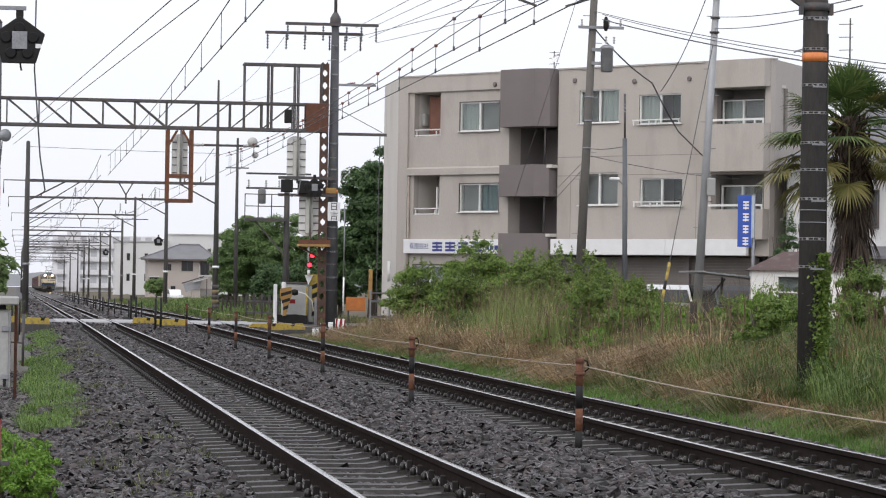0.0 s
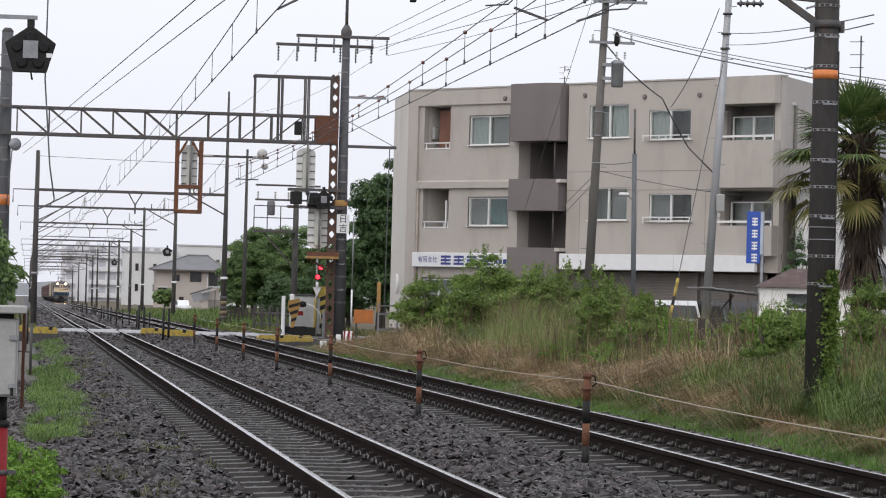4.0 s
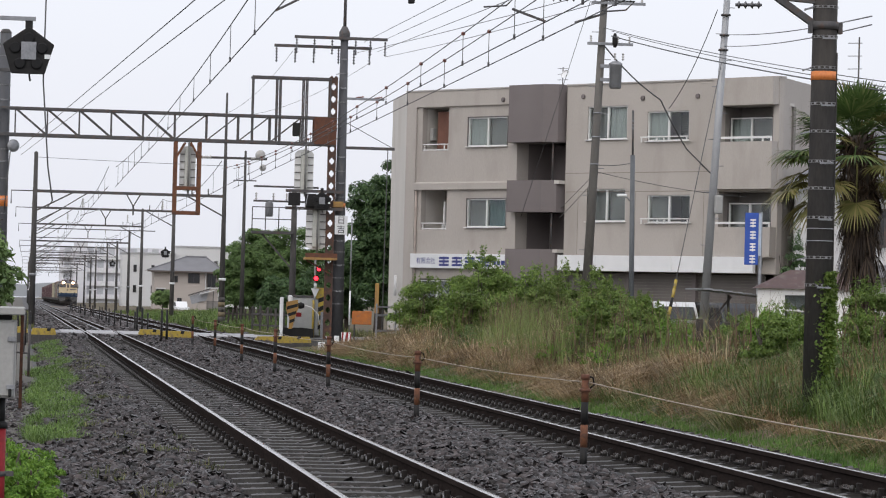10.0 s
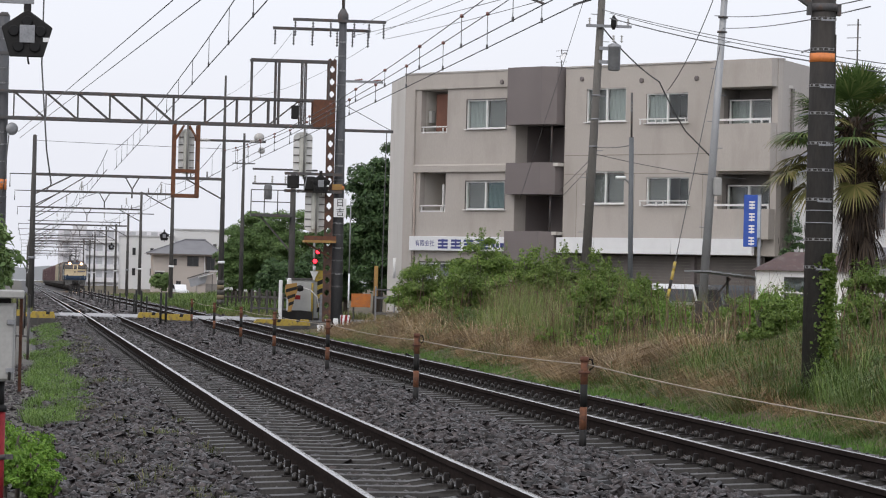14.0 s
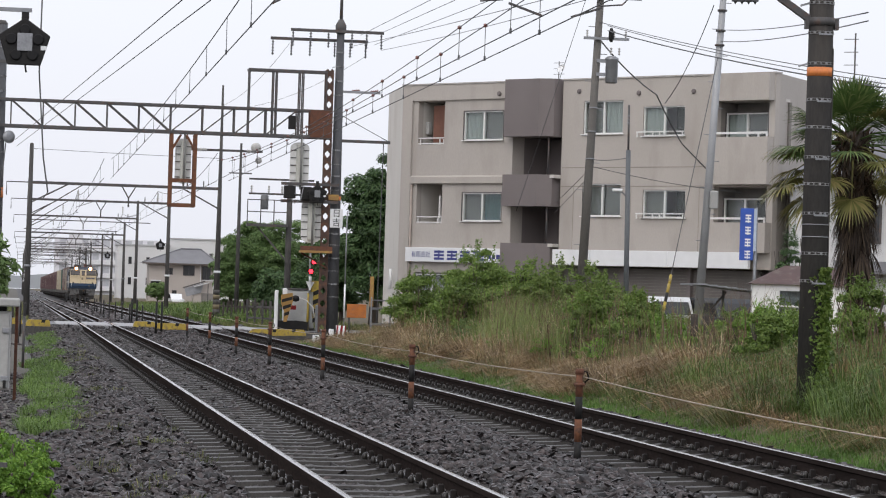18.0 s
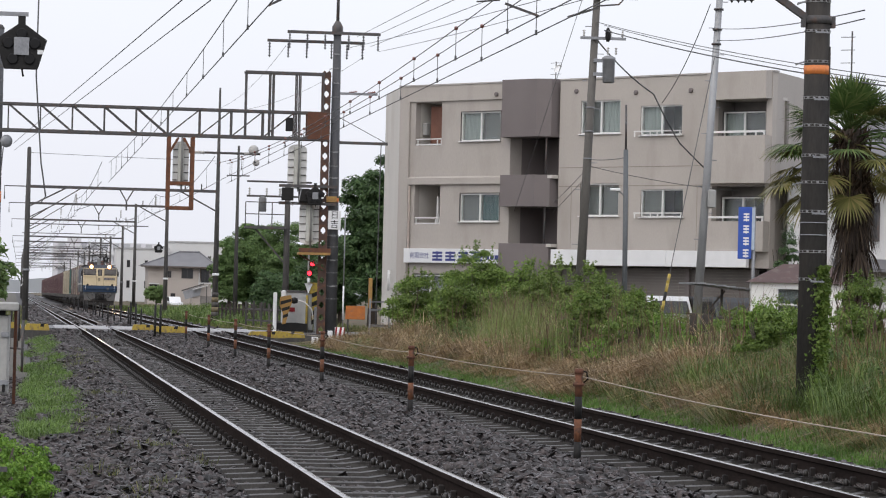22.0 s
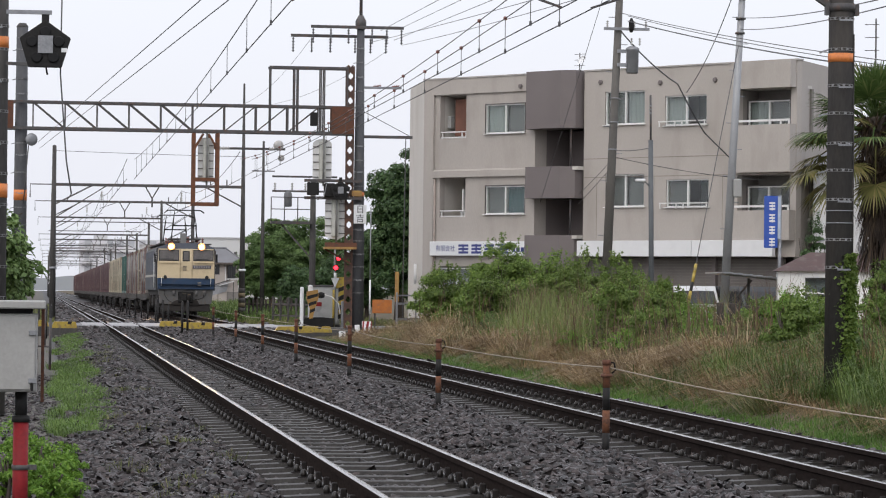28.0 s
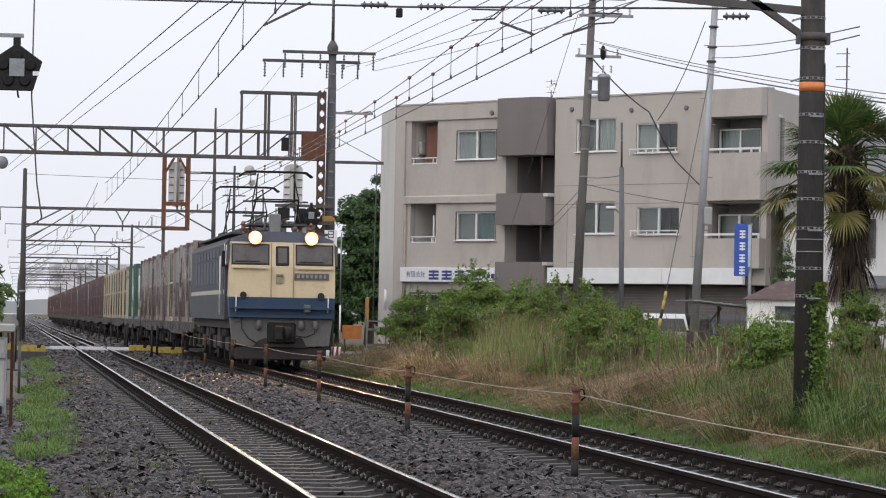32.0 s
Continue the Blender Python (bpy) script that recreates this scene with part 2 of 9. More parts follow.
def bar(bm, a, b, w, t, up=(0, 0, 1), mi=0):
    """A flat or square bar from a to b: w across, t along up."""
    a, b = Vector(a), Vector(b)
    d = (b - a).normalized()
    s = d.cross(Vector(up))
    s = s.normalized() if s.length > 1e-4 else d.orthogonal().normalized()
    u = s.cross(d)
    vs = [bm.verts.new(p + s * w / 2 * i + u * t / 2 * j) for p in (a, b) for i, j in ((-1, -1), (1, -1), (1, 1), (-1, 1))]
    for q in ((3, 2, 1, 0), (4, 5, 6, 7), (0, 1, 5, 4), (1, 2, 6, 5), (2, 3, 7, 6), (3, 0, 4, 7)):
        bm.faces.new([vs[i] for i in q]).material_index = mi
    return bm


def path(bm, pts, r, n=6, mi=0):
    """A bent round bar through points."""
    pts = [Vector(p) for p in pts]
    rings = []
    for i, p in enumerate(pts):
        d = (pts[min(i + 1, len(pts) - 1)] - pts[max(i - 1, 0)]).normalized()
        u = d.cross(Vector((0.31, 0.17, 0.94))).normalized()
        w = d.cross(u)
        rr = r[i] if isinstance(r, (list, tuple)) else r
        rings.append([bm.verts.new(p + rr * (math.cos(2 * math.pi * k / n) * u + math.sin(2 * math.pi * k / n) * w)) for k in range(n)])
    for a, b in zip(rings, rings[1:]):
        for k in range(n):
            f = bm.faces.new((a[k], a[(k + 1) % n], b[(k + 1) % n], b[k]))
            f.smooth, f.material_index = True, mi
    for q in (rings[0][::-1], rings[-1]):
        bm.faces.new(q).material_index = mi
    return bm


def lathe(bm, prof, n=12, m=None, mi=0):
    """A turned body about z: prof is a run of (radius, z)."""
    m = m or Matrix()
    rings = [[bm.verts.new(m @ Vector((r * math.cos(2 * math.pi * k / n), r * math.sin(2 * math.pi * k / n), z))) for k in range(n)] for r, z in prof]
    for a, b in zip(rings, rings[1:]):
        for k in range(n):
            f = bm.faces.new((a[k], a[(k + 1) % n], b[(k + 1) % n], b[k]))
            f.smooth, f.material_index = True, mi
    bm.faces.new(rings[0][::-1]).material_index = mi
    bm.faces.new(rings[-1]).material_index = mi
    return bm


def prism(bm, outline, y0, y1, axis="y", mi=0, m=None):
    """An outline (u, v) drawn out along an axis: y (u=x, v=z), x (u=y, v=z) or z (u=x, v=y)."""
    put = {"y": lambda u, v, k: (u, k, v), "x": lambda u, v, k: (k, u, v), "z": lambda u, v, k: (u, v, k)}[axis]
    m = m or Matrix()
    a = [bm.verts.new(m @ Vector(put(u, v, y0))) for u, v in outline]
    b = [bm.verts.new(m @ Vector(put(u, v, y1))) for u, v in outline]
    fs = [bm.faces.new(a[::-1]), bm.faces.new(b)]
    n = len(outline)
    fs += [bm.faces.new((a[i], a[(i + 1) % n], b[(i + 1) % n], b[i])) for i in range(n)]
    for f in fs:
        f.material_index = mi
    bmesh.ops.recalc_face_normals(bm, faces=fs)
    return bm


def arrays(name, verts, faces, material, smooth=False):
    """A mesh from numpy arrays of triangles or quads."""
    me = bpy.data.meshes.new(name)
    verts, faces = np.asarray(verts, dtype=np.float32), np.asarray(faces, dtype=np.int32)
    k = faces.shape[1]
    me.vertices.add(len(verts))
    me.vertices.foreach_set("co", verts.ravel())
    me.loops.add(faces.size)
    me.loops.foreach_set("vertex_index", faces.ravel())
    me.polygons.add(len(faces))
    me.polygons.foreach_set("loop_start", np.arange(0, faces.size, k, dtype=np.int32))
    me.update(calc_edges=True)
    me.materials.append(material)
    return me


# ---- ground ----
T1, T2, GAUGE = 2.848, 6.732, 0.566
RNG = np.random.default_rng(7)


def grade(y):
    """The line falls away gently beyond the level crossing."""
    return -0.0016 * np.maximum(0.0, np.asarray(y, float) - 100.0)


def bank(x, y):
    """Height of the ground over the rail tops."""
    x, y = np.asarray(x, float), np.asarray(y, float)
    pts = [-400, -3, -0.8, 0.5, 1.45, 1.85, 3.85, 4.2, 4.8, 5.4, 5.75, 7.7, 8.1, 8.7, 9.3, 10.3, 11.6, 13.0, 15.5, 18, 400]
    near = [-0.3, -0.3, -0.32, -0.36, -0.20, -0.262, -0.262, -0.215, -0.21, -0.215, -0.262, -0.262, -0.20, -0.36, -0.24, 0.08, 0.38, 0.45, 0.25, 0.12, 0.1]
    far = [-0.3, -0.3, -0.32, -0.36, -0.20, -0.262, -0.262, -0.215, -0.21, -0.215, -0.262, -0.262, -0.20, -0.36, -0.33, -0.25, -0.2, -0.1, 0.0, 0.05, 0.1]
    k = np.clip((y - 86) / 16, 0, 1)
    k = k * k * (3 - 2 * k)
    z = np.interp(x, pts, near) * (1 - k) + np.interp(x, pts, far) * k
    # hummocks of matted grass on the bank
    z = z + 0.085 * (np.sin(x * 2.3 + y * 0.5) * np.sin(y * 0.9 - x * 0.8) + 0.5 * np.sin(x * 4.1 - y * 1.7)) * np.clip((x - 9.2) / 0.8, 0, 1) * np.clip((17 - x) / 2, 0, 1) * (1 - k)
    # the ballast rises to the level crossing's edges
    up = np.clip((y - 101) / 6.5, 0, 1) * np.clip((123 - y) / 6, 0, 1) * np.clip((x - 0.4) / 0.9, 0, 1) * np.clip((9.0 - x) / 0.6, 0, 1)
    return z + up * up * (-0.065 - z) + grade(y)


def ground_strip(name, xs, ys, material, label, bumpy=0.0, lift=0.0):
    gx, gy = np.meshgrid(xs, ys)
    z = bank(gx, gy) + lift
    if bumpy:
        z = z + bumpy * (np.sin(gx * 3.1 + gy * 0.9) * np.sin(gy * 1.3 + 0.7 * gx) + 0.6 * np.sin(gx * 7.3 - gy * 2.2)) * np.clip((gx - 8.6) / 2, 0, 1) + RNG.normal(0, bumpy * 0.3, gx.shape)
    v = np.stack([gx, gy, z], -1).reshape(-1, 3)
    nx, ny = len(xs), len(ys)
    i = np.arange((nx - 1) * (ny - 1))
    a = i // (nx - 1) * nx + i % (nx - 1)
    f = np.stack([a, a + 1, a + nx + 1, a + nx], -1)
    return tagged(new(name, arrays(name, v, f, material)), label, name, kind="structure")


YS = np.concatenate([np.arange(-20, 130, 1.0), np.arange(130, 900, 12.0), [1200, 2500]])
ground_strip("ground", np.array([-900, -300, -100, -40, -20, -10, -5, -3, -0.8, 0.0, 0.3]), YS, SOIL, "damp gravelly soil beside the railway", 0.02)
ground_strip("ground_ballast", np.array([0.3, 0.5, 0.9, 1.2, 1.45, 1.85, 2.2, 2.85, 3.5, 3.85, 4.2, 4.8, 5.4, 5.75, 6.1, 6.73, 7.4, 7.7, 8.1, 8.4, 8.7]), YS, BALLAST, "bed of wet grey ballast under two tracks")
ground_strip("ground_bank", np.concatenate([np.arange(8.7, 18, 0.35), [18.3, 22, 30, 50, 100, 300, 900]]), YS, EARTH, "bank of dry and green grass beside the tracks", 0.05)


# ---- tracks ----
def rail_bm(x):
    """One rail: crowned polished head, rusty web, wet foot."""
    bm = bmesh.new()
    half = [(0.0725, -0.174), (0.0725, -0.163), (0.012, -0.140), (0.009, -0.058), (0.0325, -0.046), (0.0325, -0.014), (0.0285, -0.005), (0.018, -0.0012)]
    outline = half + [(0.0, 0.0)] + [(-u, v) for u, v in reversed(half)]
    ys = [-15, 10, 60, 100, 250, 500, 1000]
    rings = [[bm.verts.new((x + u, y, v + grade(y).item())) for u, v in outline] for y in ys]
    n = len(outline)
    for a, b in zip(rings, rings[1:]):
        for i in range(n):
            f = bm.faces.new((a[i], a[(i + 1) % n], b[(i + 1) % n], b[i]))
            f.material_index = 1 if 6 <= i <= 9 else 2 if i in (0, 1, 14, 15) else 0
            f.smooth = 5 <= i <= 10
    bmesh.ops.recalc_face_normals(bm, faces=bm.faces)
    return bm


PITCH = 0.70


def track(name, cx, label):
    t = thing(name, label, "railway track", "pair of tracks", kind="structure")
    for s in (-1, 1):
        part("rail", rail_bm(cx + s * GAUGE), [RAILSIDE, RAILHEAD, RAILFOOT], t, "steel rail with a polished head")
    sl = bmesh.new()
    prism(sl, [(-1.0, -0.35), (1.0, -0.35), (1.0, -0.197), (0.72, -0.183), (0.42, -0.181), (0.25, -0.207), (-0.25, -0.207), (-0.42, -0.181), (-0.72, -0.183), (-1.0, -0.197)], -0.115, 0.115)
    for v in sl.verts:
        if v.co.z > -0.3:
            v.co.y *= 0.78
    sm = mesh("sleeper", sl, SLEEPER)
    fb = bmesh.new()
    for s in (-1, 1):
        for e in (-1, 1):
            m = pose(s * GAUGE, 0, 0, 0, 0, 0 if e > 0 else 180)
            box(fb, 0.074, 0.175, -0.070, 0.070, -0.188, -0.174, 0.005, m)
            box(fb, 0.040, 0.086, -0.034, 0.034, -0.172, -0.092, 0.008, m)
            lathe(fb, [(0.026, -0.178), (0.026, -0.142), (0.019, -0.120), (0.006, -0.112)], 8, m @ pose(0.125, 0, 0), 1)
    fm = mesh("fastener", fb, [CLIP, BOLT])
    y = 14.0 - 30 * PITCH
    k = 0
    rest_v, rest_f = [], []
    base = np.array([v.co[:] for v in sm.vertices])
    tri = []
    for p in sm.polygons:
        vv = list(p.vertices)
        tri += [(vv[0], vv[i], vv[i + 1]) for i in range(1, len(vv) - 1)]
    tri = np.array(tri)
    while y < 330:
        if y < 104:
            part_of("sleeper", sm, t, pose(cx + RNG.normal(0, 0.012), y, RNG.normal(0, 0.003)))
            part_of("fastener", fm, t, pose(cx, y, 0))
        elif not 107 < y < 117:
            rest_v.append(base + (cx, y, grade(y).item()))
            rest_f.append(tri + len(base) * len(rest_f))
        y += PITCH
    me = arrays("far_sleepers", np.concatenate(rest_v), np.concatenate(rest_f), SLEEPER)
    far = part_of("far_sleepers", me, t)
    tagged(far, kind="stuff")
    return t


track("track_near", T1, "ballasted railway track with concrete sleepers")
track("track_far", T2, "ballasted railway track with concrete sleepers")


# ---- level crossing ----
def crossing():
    c = thing("level_crossing", "level crossing of pale wet panels across two tracks", "level crossing", kind="structure")
    y0, y1 = 108.5, 116.5
    for cx in (T1, T2):
        for a, b in ((cx - 1.45, cx - GAUGE - 0.09), (cx - GAUGE + 0.10, cx + GAUGE - 0.10), (cx + GAUGE + 0.09, cx + 1.75)):
            n = 4
            for i in range(n):
                u, v = y0 + (y1 - y0) * i / n, y0 + (y1 - y0) * (i + 1) / n
                part("panel", bx(a, b, u + 0.01, v - 0.01, -0.2, -0.012 + 0.004 * (i % 2), 0.012), PANEL, c)
    part("road", bx(-14, T1 - 1.46, y0, y1, -0.45, -0.03), ROADM, c, "wet asphalt approach")
    part("road", bx(T1 + 1.76, T2 - 1.76, y0, y1, -0.45, -0.03), ROADM, c, "wet asphalt approach")
    part("road", bx(T2 + 1.76, 40, y0, y1, -0.45, -0.03), ROADM, c, "wet asphalt approach")


crossing()


def kerb_block(x0, x1, y, label, lift=0.0):
    k = thing("yellow_kerb", label, "kerb", "kerbs at the crossing", pose((x0 + x1) / 2, y, -0.25 + lift))
    w = (x1 - x0) / 2
    bm = bmesh.new()
    prism(bm, [(-w, 0.08), (w, 0.08), (w * 0.97, 0.20), (w * 0.88, 0.29), (-w * 0.85, 0.29), (-w, 0.18)], -0.18, 0.18)
    part("block", bm, YELLOW, k)
    part("base", bx(-w, w, -0.2, 0.2, -0.1 - lift, 0.078), POLEC, k, "dark concrete base")
    n = max(2, int((x1 - x0) / 0.5))
    for i in range(n):
        u = -w * 0.75 + 1.5 * w * (i + 0.3) / n
        s = bmesh.new()
        prism(s, [(u, 0.20), (u + 0.12, 0.20), (u + 0.15, 0.294), (u + 0.03, 0.294)], -0.184, 0.184)
        if i % 2:
            part("stripe", s, BLACKP, k, "faded dark stripe")
        else:
            s.free()
    return k


kerb_block(7.85, 9.1, 106.5, "yellow concrete kerb block beside the track")
kerb_block(8.6, 9.9, 108.0, "yellow concrete kerb block beside the track")
kerb_block(4.0, 4.75, 108.2, "yellow kerb block between the tracks", 0.12)
kerb_block(4.7, 5.75, 106.8, "yellow kerb block between the tracks", 0.10)
kerb_block(0.35, 1.15, 104.0, "yellow kerb block beside the near track", 0.12)
kerb_block(-1.2, 0.25, 106.0, "yellow kerb block beside the near track", 0.14)


# ---- rope fence between the tracks ----
POSTS = [(5.50, 8.4), (5.52, 18.9), (5.49, 30.4), (5.22, 41.4), (5.36, 55.0), (5.24, 65.2), (5.24, 75.2), (5.26, 86.0), (5.4, 100.0)]


RUSTD = surf("dark_red_rust", (0.180, 0.070, 0.030), (0.095, 0.040, 0.024), rough=0.85, scale=6, stain=(0.05, 0.032, 0.026))


def fence_post(x, y, h=0.885):
    p = thing("fence_post", "rusty and black steel post holding a rope between the tracks", "fence post", "rope fence posts", pose(x, y, bank(x, y).item(), 0, 0, RNG.uniform(-20, 20)))
    n = 4
    for i in range(n):
        bm = rod(bmesh.new(), (0, 0, h * i / n), (0, 0, h * (i + 1) / n), 0.038, n=10)
        part("segment", bm, RUSTD if i % 2 else BLACKP, p, "rust-red band" if i % 2 else "black band")
    part("cap", rod(bmesh.new(), (0, 0, h), (0, 0, h + 0.05), 0.047, 0.043, n=10), RUST, p)
    part("collar", rod(bmesh.new(), (0, 0, h - 0.12), (0, 0, h - 0.09), 0.058, n=10), RUST, p)
    hook = path(bmesh.new(), [(0.05, 0, h - 0.08), (0.09, 0, h - 0.05), (0.075, 0, h + 0.02), (0.03, 0, h + 0.03)], 0.009)
    part("hook", hook, CLIP, p)
    part("foot", bx(-0.10, 0.10, -0.10, 0.10, -0.02, 0.05, 0.02), CLIP, p, "dark steel foot")


for px, py in POSTS[1:]:
    fence_post(px, py)
ropes = bmesh.new()
for (ax, ay), (bx_, by) in zip(POSTS, POSTS[1:]):
    pts = []
    for i in range(13):
        k = i / 12
        sag = 0.035 * 4 * k * (1 - k) * (by - ay) / 12
        low = 0.07 * np.interp(ay + (by - ay) * k, [19, 30], [1, 0]).item()
        pts.append((ax + (bx_ - ax) * k + 0.04, ay + (by - ay) * k, bank(5.3, ay).item() + 0.845 - sag - low))
    path(ropes, pts, 0.0052)
solid("rope", ropes, surf("pale_rope", (0.42, 0.37, 0.30), (0.28, 0.24, 0.19), rough=0.9, scale=30), "pale rope slung from post to post", "rope")


def short_post(x, y, h, label, r=0.035):
    p = thing("marker_post", label, "post", "dark posts along the track", pose(x, y, bank(x, y).item()))
    part("shaft", rod(bmesh.new(), (0, 0, -0.1), (0, 0, h), r, r * 0.95, n=8), BLACKP, p)
    part("cap", rod(bmesh.new(), (0, 0, h), (0, 0, h + 0.04), r * 0.7, r * 0.4, n=8), STEELD, p)


for i in range(22):
    short_post(4.75 + RNG.normal(0, 0.05), 124 + i * 9.0, 0.85, "dark steel post between the tracks")
for x, y in ((4.55, 103.0), (4.75, 103.6), (4.35, 119.5), (4.6, 121.0), (0.15, 100.5), (0.3, 101.5), (-0.35, 118.0), (-0.1, 119.0)):
    short_post(x, y, 1.05, "dark post at the corner of the level crossing", 0.04)


# ---- poles, gantry and portals ----
BANDST = surf("dull_band_steel", (0.30, 0.30, 0.31), (0.19, 0.19, 0.19), rough=0.55, metal=0.3, scale=8)


def banded_pole(name, x, y, z0, z1, r0, r1, label, group, rings, bands, material=None, lean=(0, 0)):
    """A concrete pole with step-bolt rings and painted bands."""
    p = thing(name, label, "pole", group, pose(x, y, z0, lean[0], lean[1], 0))
    h = z1 - z0
    rad = lambda z: r0 + (r1 - r0) * (z - z0) / h
    part("shaft", rod(bmesh.new(), (0, 0, 0), (0, 0, h), r0, r1, n=20), material or POLEC, p)
    for k, z in enumerate(rings):
        r = rad(z)
        bm = bmesh.new()
        for s in (-0.017, 0.013):
            lathe(bm, [(r + 0.002, z - z0 + s), (r + 0.007, z - z0 + s), (r + 0.007, z - z0 + s + 0.006), (r + 0.002, z - z0 + s + 0.006)], 20)
        for i in range(14):
            q = 2 * math.pi * (i + 0.3 * (k % 3)) / 14
            w = 0.006 if i % 3 else 0.016
            box(bm, -w, w, -r - 0.007, -r - 0.002, z - z0 - 0.015, z - z0 + 0.015, 0, pose(0, 0, 0, 0, 0, math.degrees(q)))
        ring = part("step_band", bm, BANDST, p, "perforated galvanised band")
        a = (0.5 if k % 2 else 1.05) * math.pi * -1
        st = bmesh.new()
        cx, cy = math.cos(a), math.sin(a)
        for s in (-0.07, 0.07):
            bar(st, (cx * r - cy * s, cy * r + cx * s, z - z0), (cx * (r + 0.10) - cy * s, cy * (r + 0.10) + cx * s, z - z0 - 0.03), 0.015, 0.015)
        bar(st, (cx * (r + 0.1) - cy * -0.09, cy * (r + 0.1) + cx * -0.09, z - z0 - 0.03), (cx * (r + 0.1) - cy * 0.09, cy * (r + 0.1) + cx * 0.09, z - z0 - 0.03), 0.02, 0.02)
        part("step", st, GALV, ring)
    for z, hh in bands:
        r = rad(z)
        bm = lathe(bmesh.new(), [(r + 0.001, z - z0 - hh / 2), (r + 0.006, z - z0 - hh / 2), (r + 0.006, z - z0 + hh / 2), (r + 0.001, z - z0 + hh / 2)], 20)
        part("painted_band", bm, ORANGE, p, "orange painted band")
    return p


def insulator(bm, a, b, r=0.06, sheds=4, mi=0):
    """A string of ribbed discs between two points."""
    a, b = Vector(a), Vector(b)
    d = b - a
    rot = d.to_track_quat("Z", "Y").to_matrix().to_4x4()
    prof = [(r * 0.35, 0)]
    for i in range(sheds):
        z = d.length * (i + 0.3) / sheds
        prof += [(r * 0.4, z), (r, z + d.length * 0.25 / sheds), (r * 0.4, z + d.length * 0.45 / sheds)]
    prof.append((r * 0.3, d.length))
    lathe(bm, prof, 10, Matrix.Translation(a) @ rot, mi)
    return bm


# the thick pole on the bank, with its bracket arms
bigpole = banded_pole("railway_pole", 10.272, 40.0, 0.05, 7.6, 0.182, 0.150, "dark concrete railway pole with steel step bands and an orange band", "railway poles",
                      [5.34, 4.95, 4.55, 4.08, 3.72, 3.33, 2.98, 2.6, 2.08, 1.72], [(4.445, 0.115)], POLEB)
part("wire_band", lathe(bmesh.new(), [(0.178, 2.40), (0.184, 2.40), (0.184, 2.412), (0.178, 2.412)], 20), GALV, bigpole)
part("wire_band", lathe(bmesh.new(), [(0.179, 2.24), (0.185, 2.24), (0.185, 2.252), (0.179, 2.252)], 20), GALV, bigpole)
part("conduit", rod(bmesh.new(), (0.165, -0.09, 0), (0.148, -0.08, 4.7), 0.012, n=8), POLEB, bigpole)
part("bracket_arm", bar(bmesh.new(), (-0.12, 0, 5.05), (-2.2, 0, 6.42), 0.09, 0.085), STEELD, bigpole, "dark steel bracket arm")
part("bracket_arm", bar(bmesh.new(), (-0.05, 0, 5.38), (-2.6, 0, 5.55), 0.09, 0.10), STEELD, bigpole, "dark steel bracket arm")
part("clamp", lathe(bmesh.new(), [(0.165, 5.00), (0.182, 5.00), (0.182, 5.10), (0.165, 5.10)], 16), STEELD, bigpole)
for q in (-1, 1):
    part("clamp_lug", bx(0.17, 0.225, -0.05, 0.05, 4.95, 5.10) if q > 0 else bx(-0.215, -0.17, -0.05, 0.05, 4.95, 5.10), STEELD, bigpole)

# near pole at the other side of the tracks, with the pentagonal warning lamp
nearpole = banded_pole("railway_pole", -0.63, 41.0, -0.3, 7.6, 0.178, 0.150, "dark concrete railway pole with steel step bands beside the near track", "railway poles",
                       [1.2, 1.6, 2.0, 2.4, 2.8, 3.2, 3.6, 4.0, 4.4, 4.7, 5.1, 5.5], [(4.49, 0.15), (2.58, 0.18)])


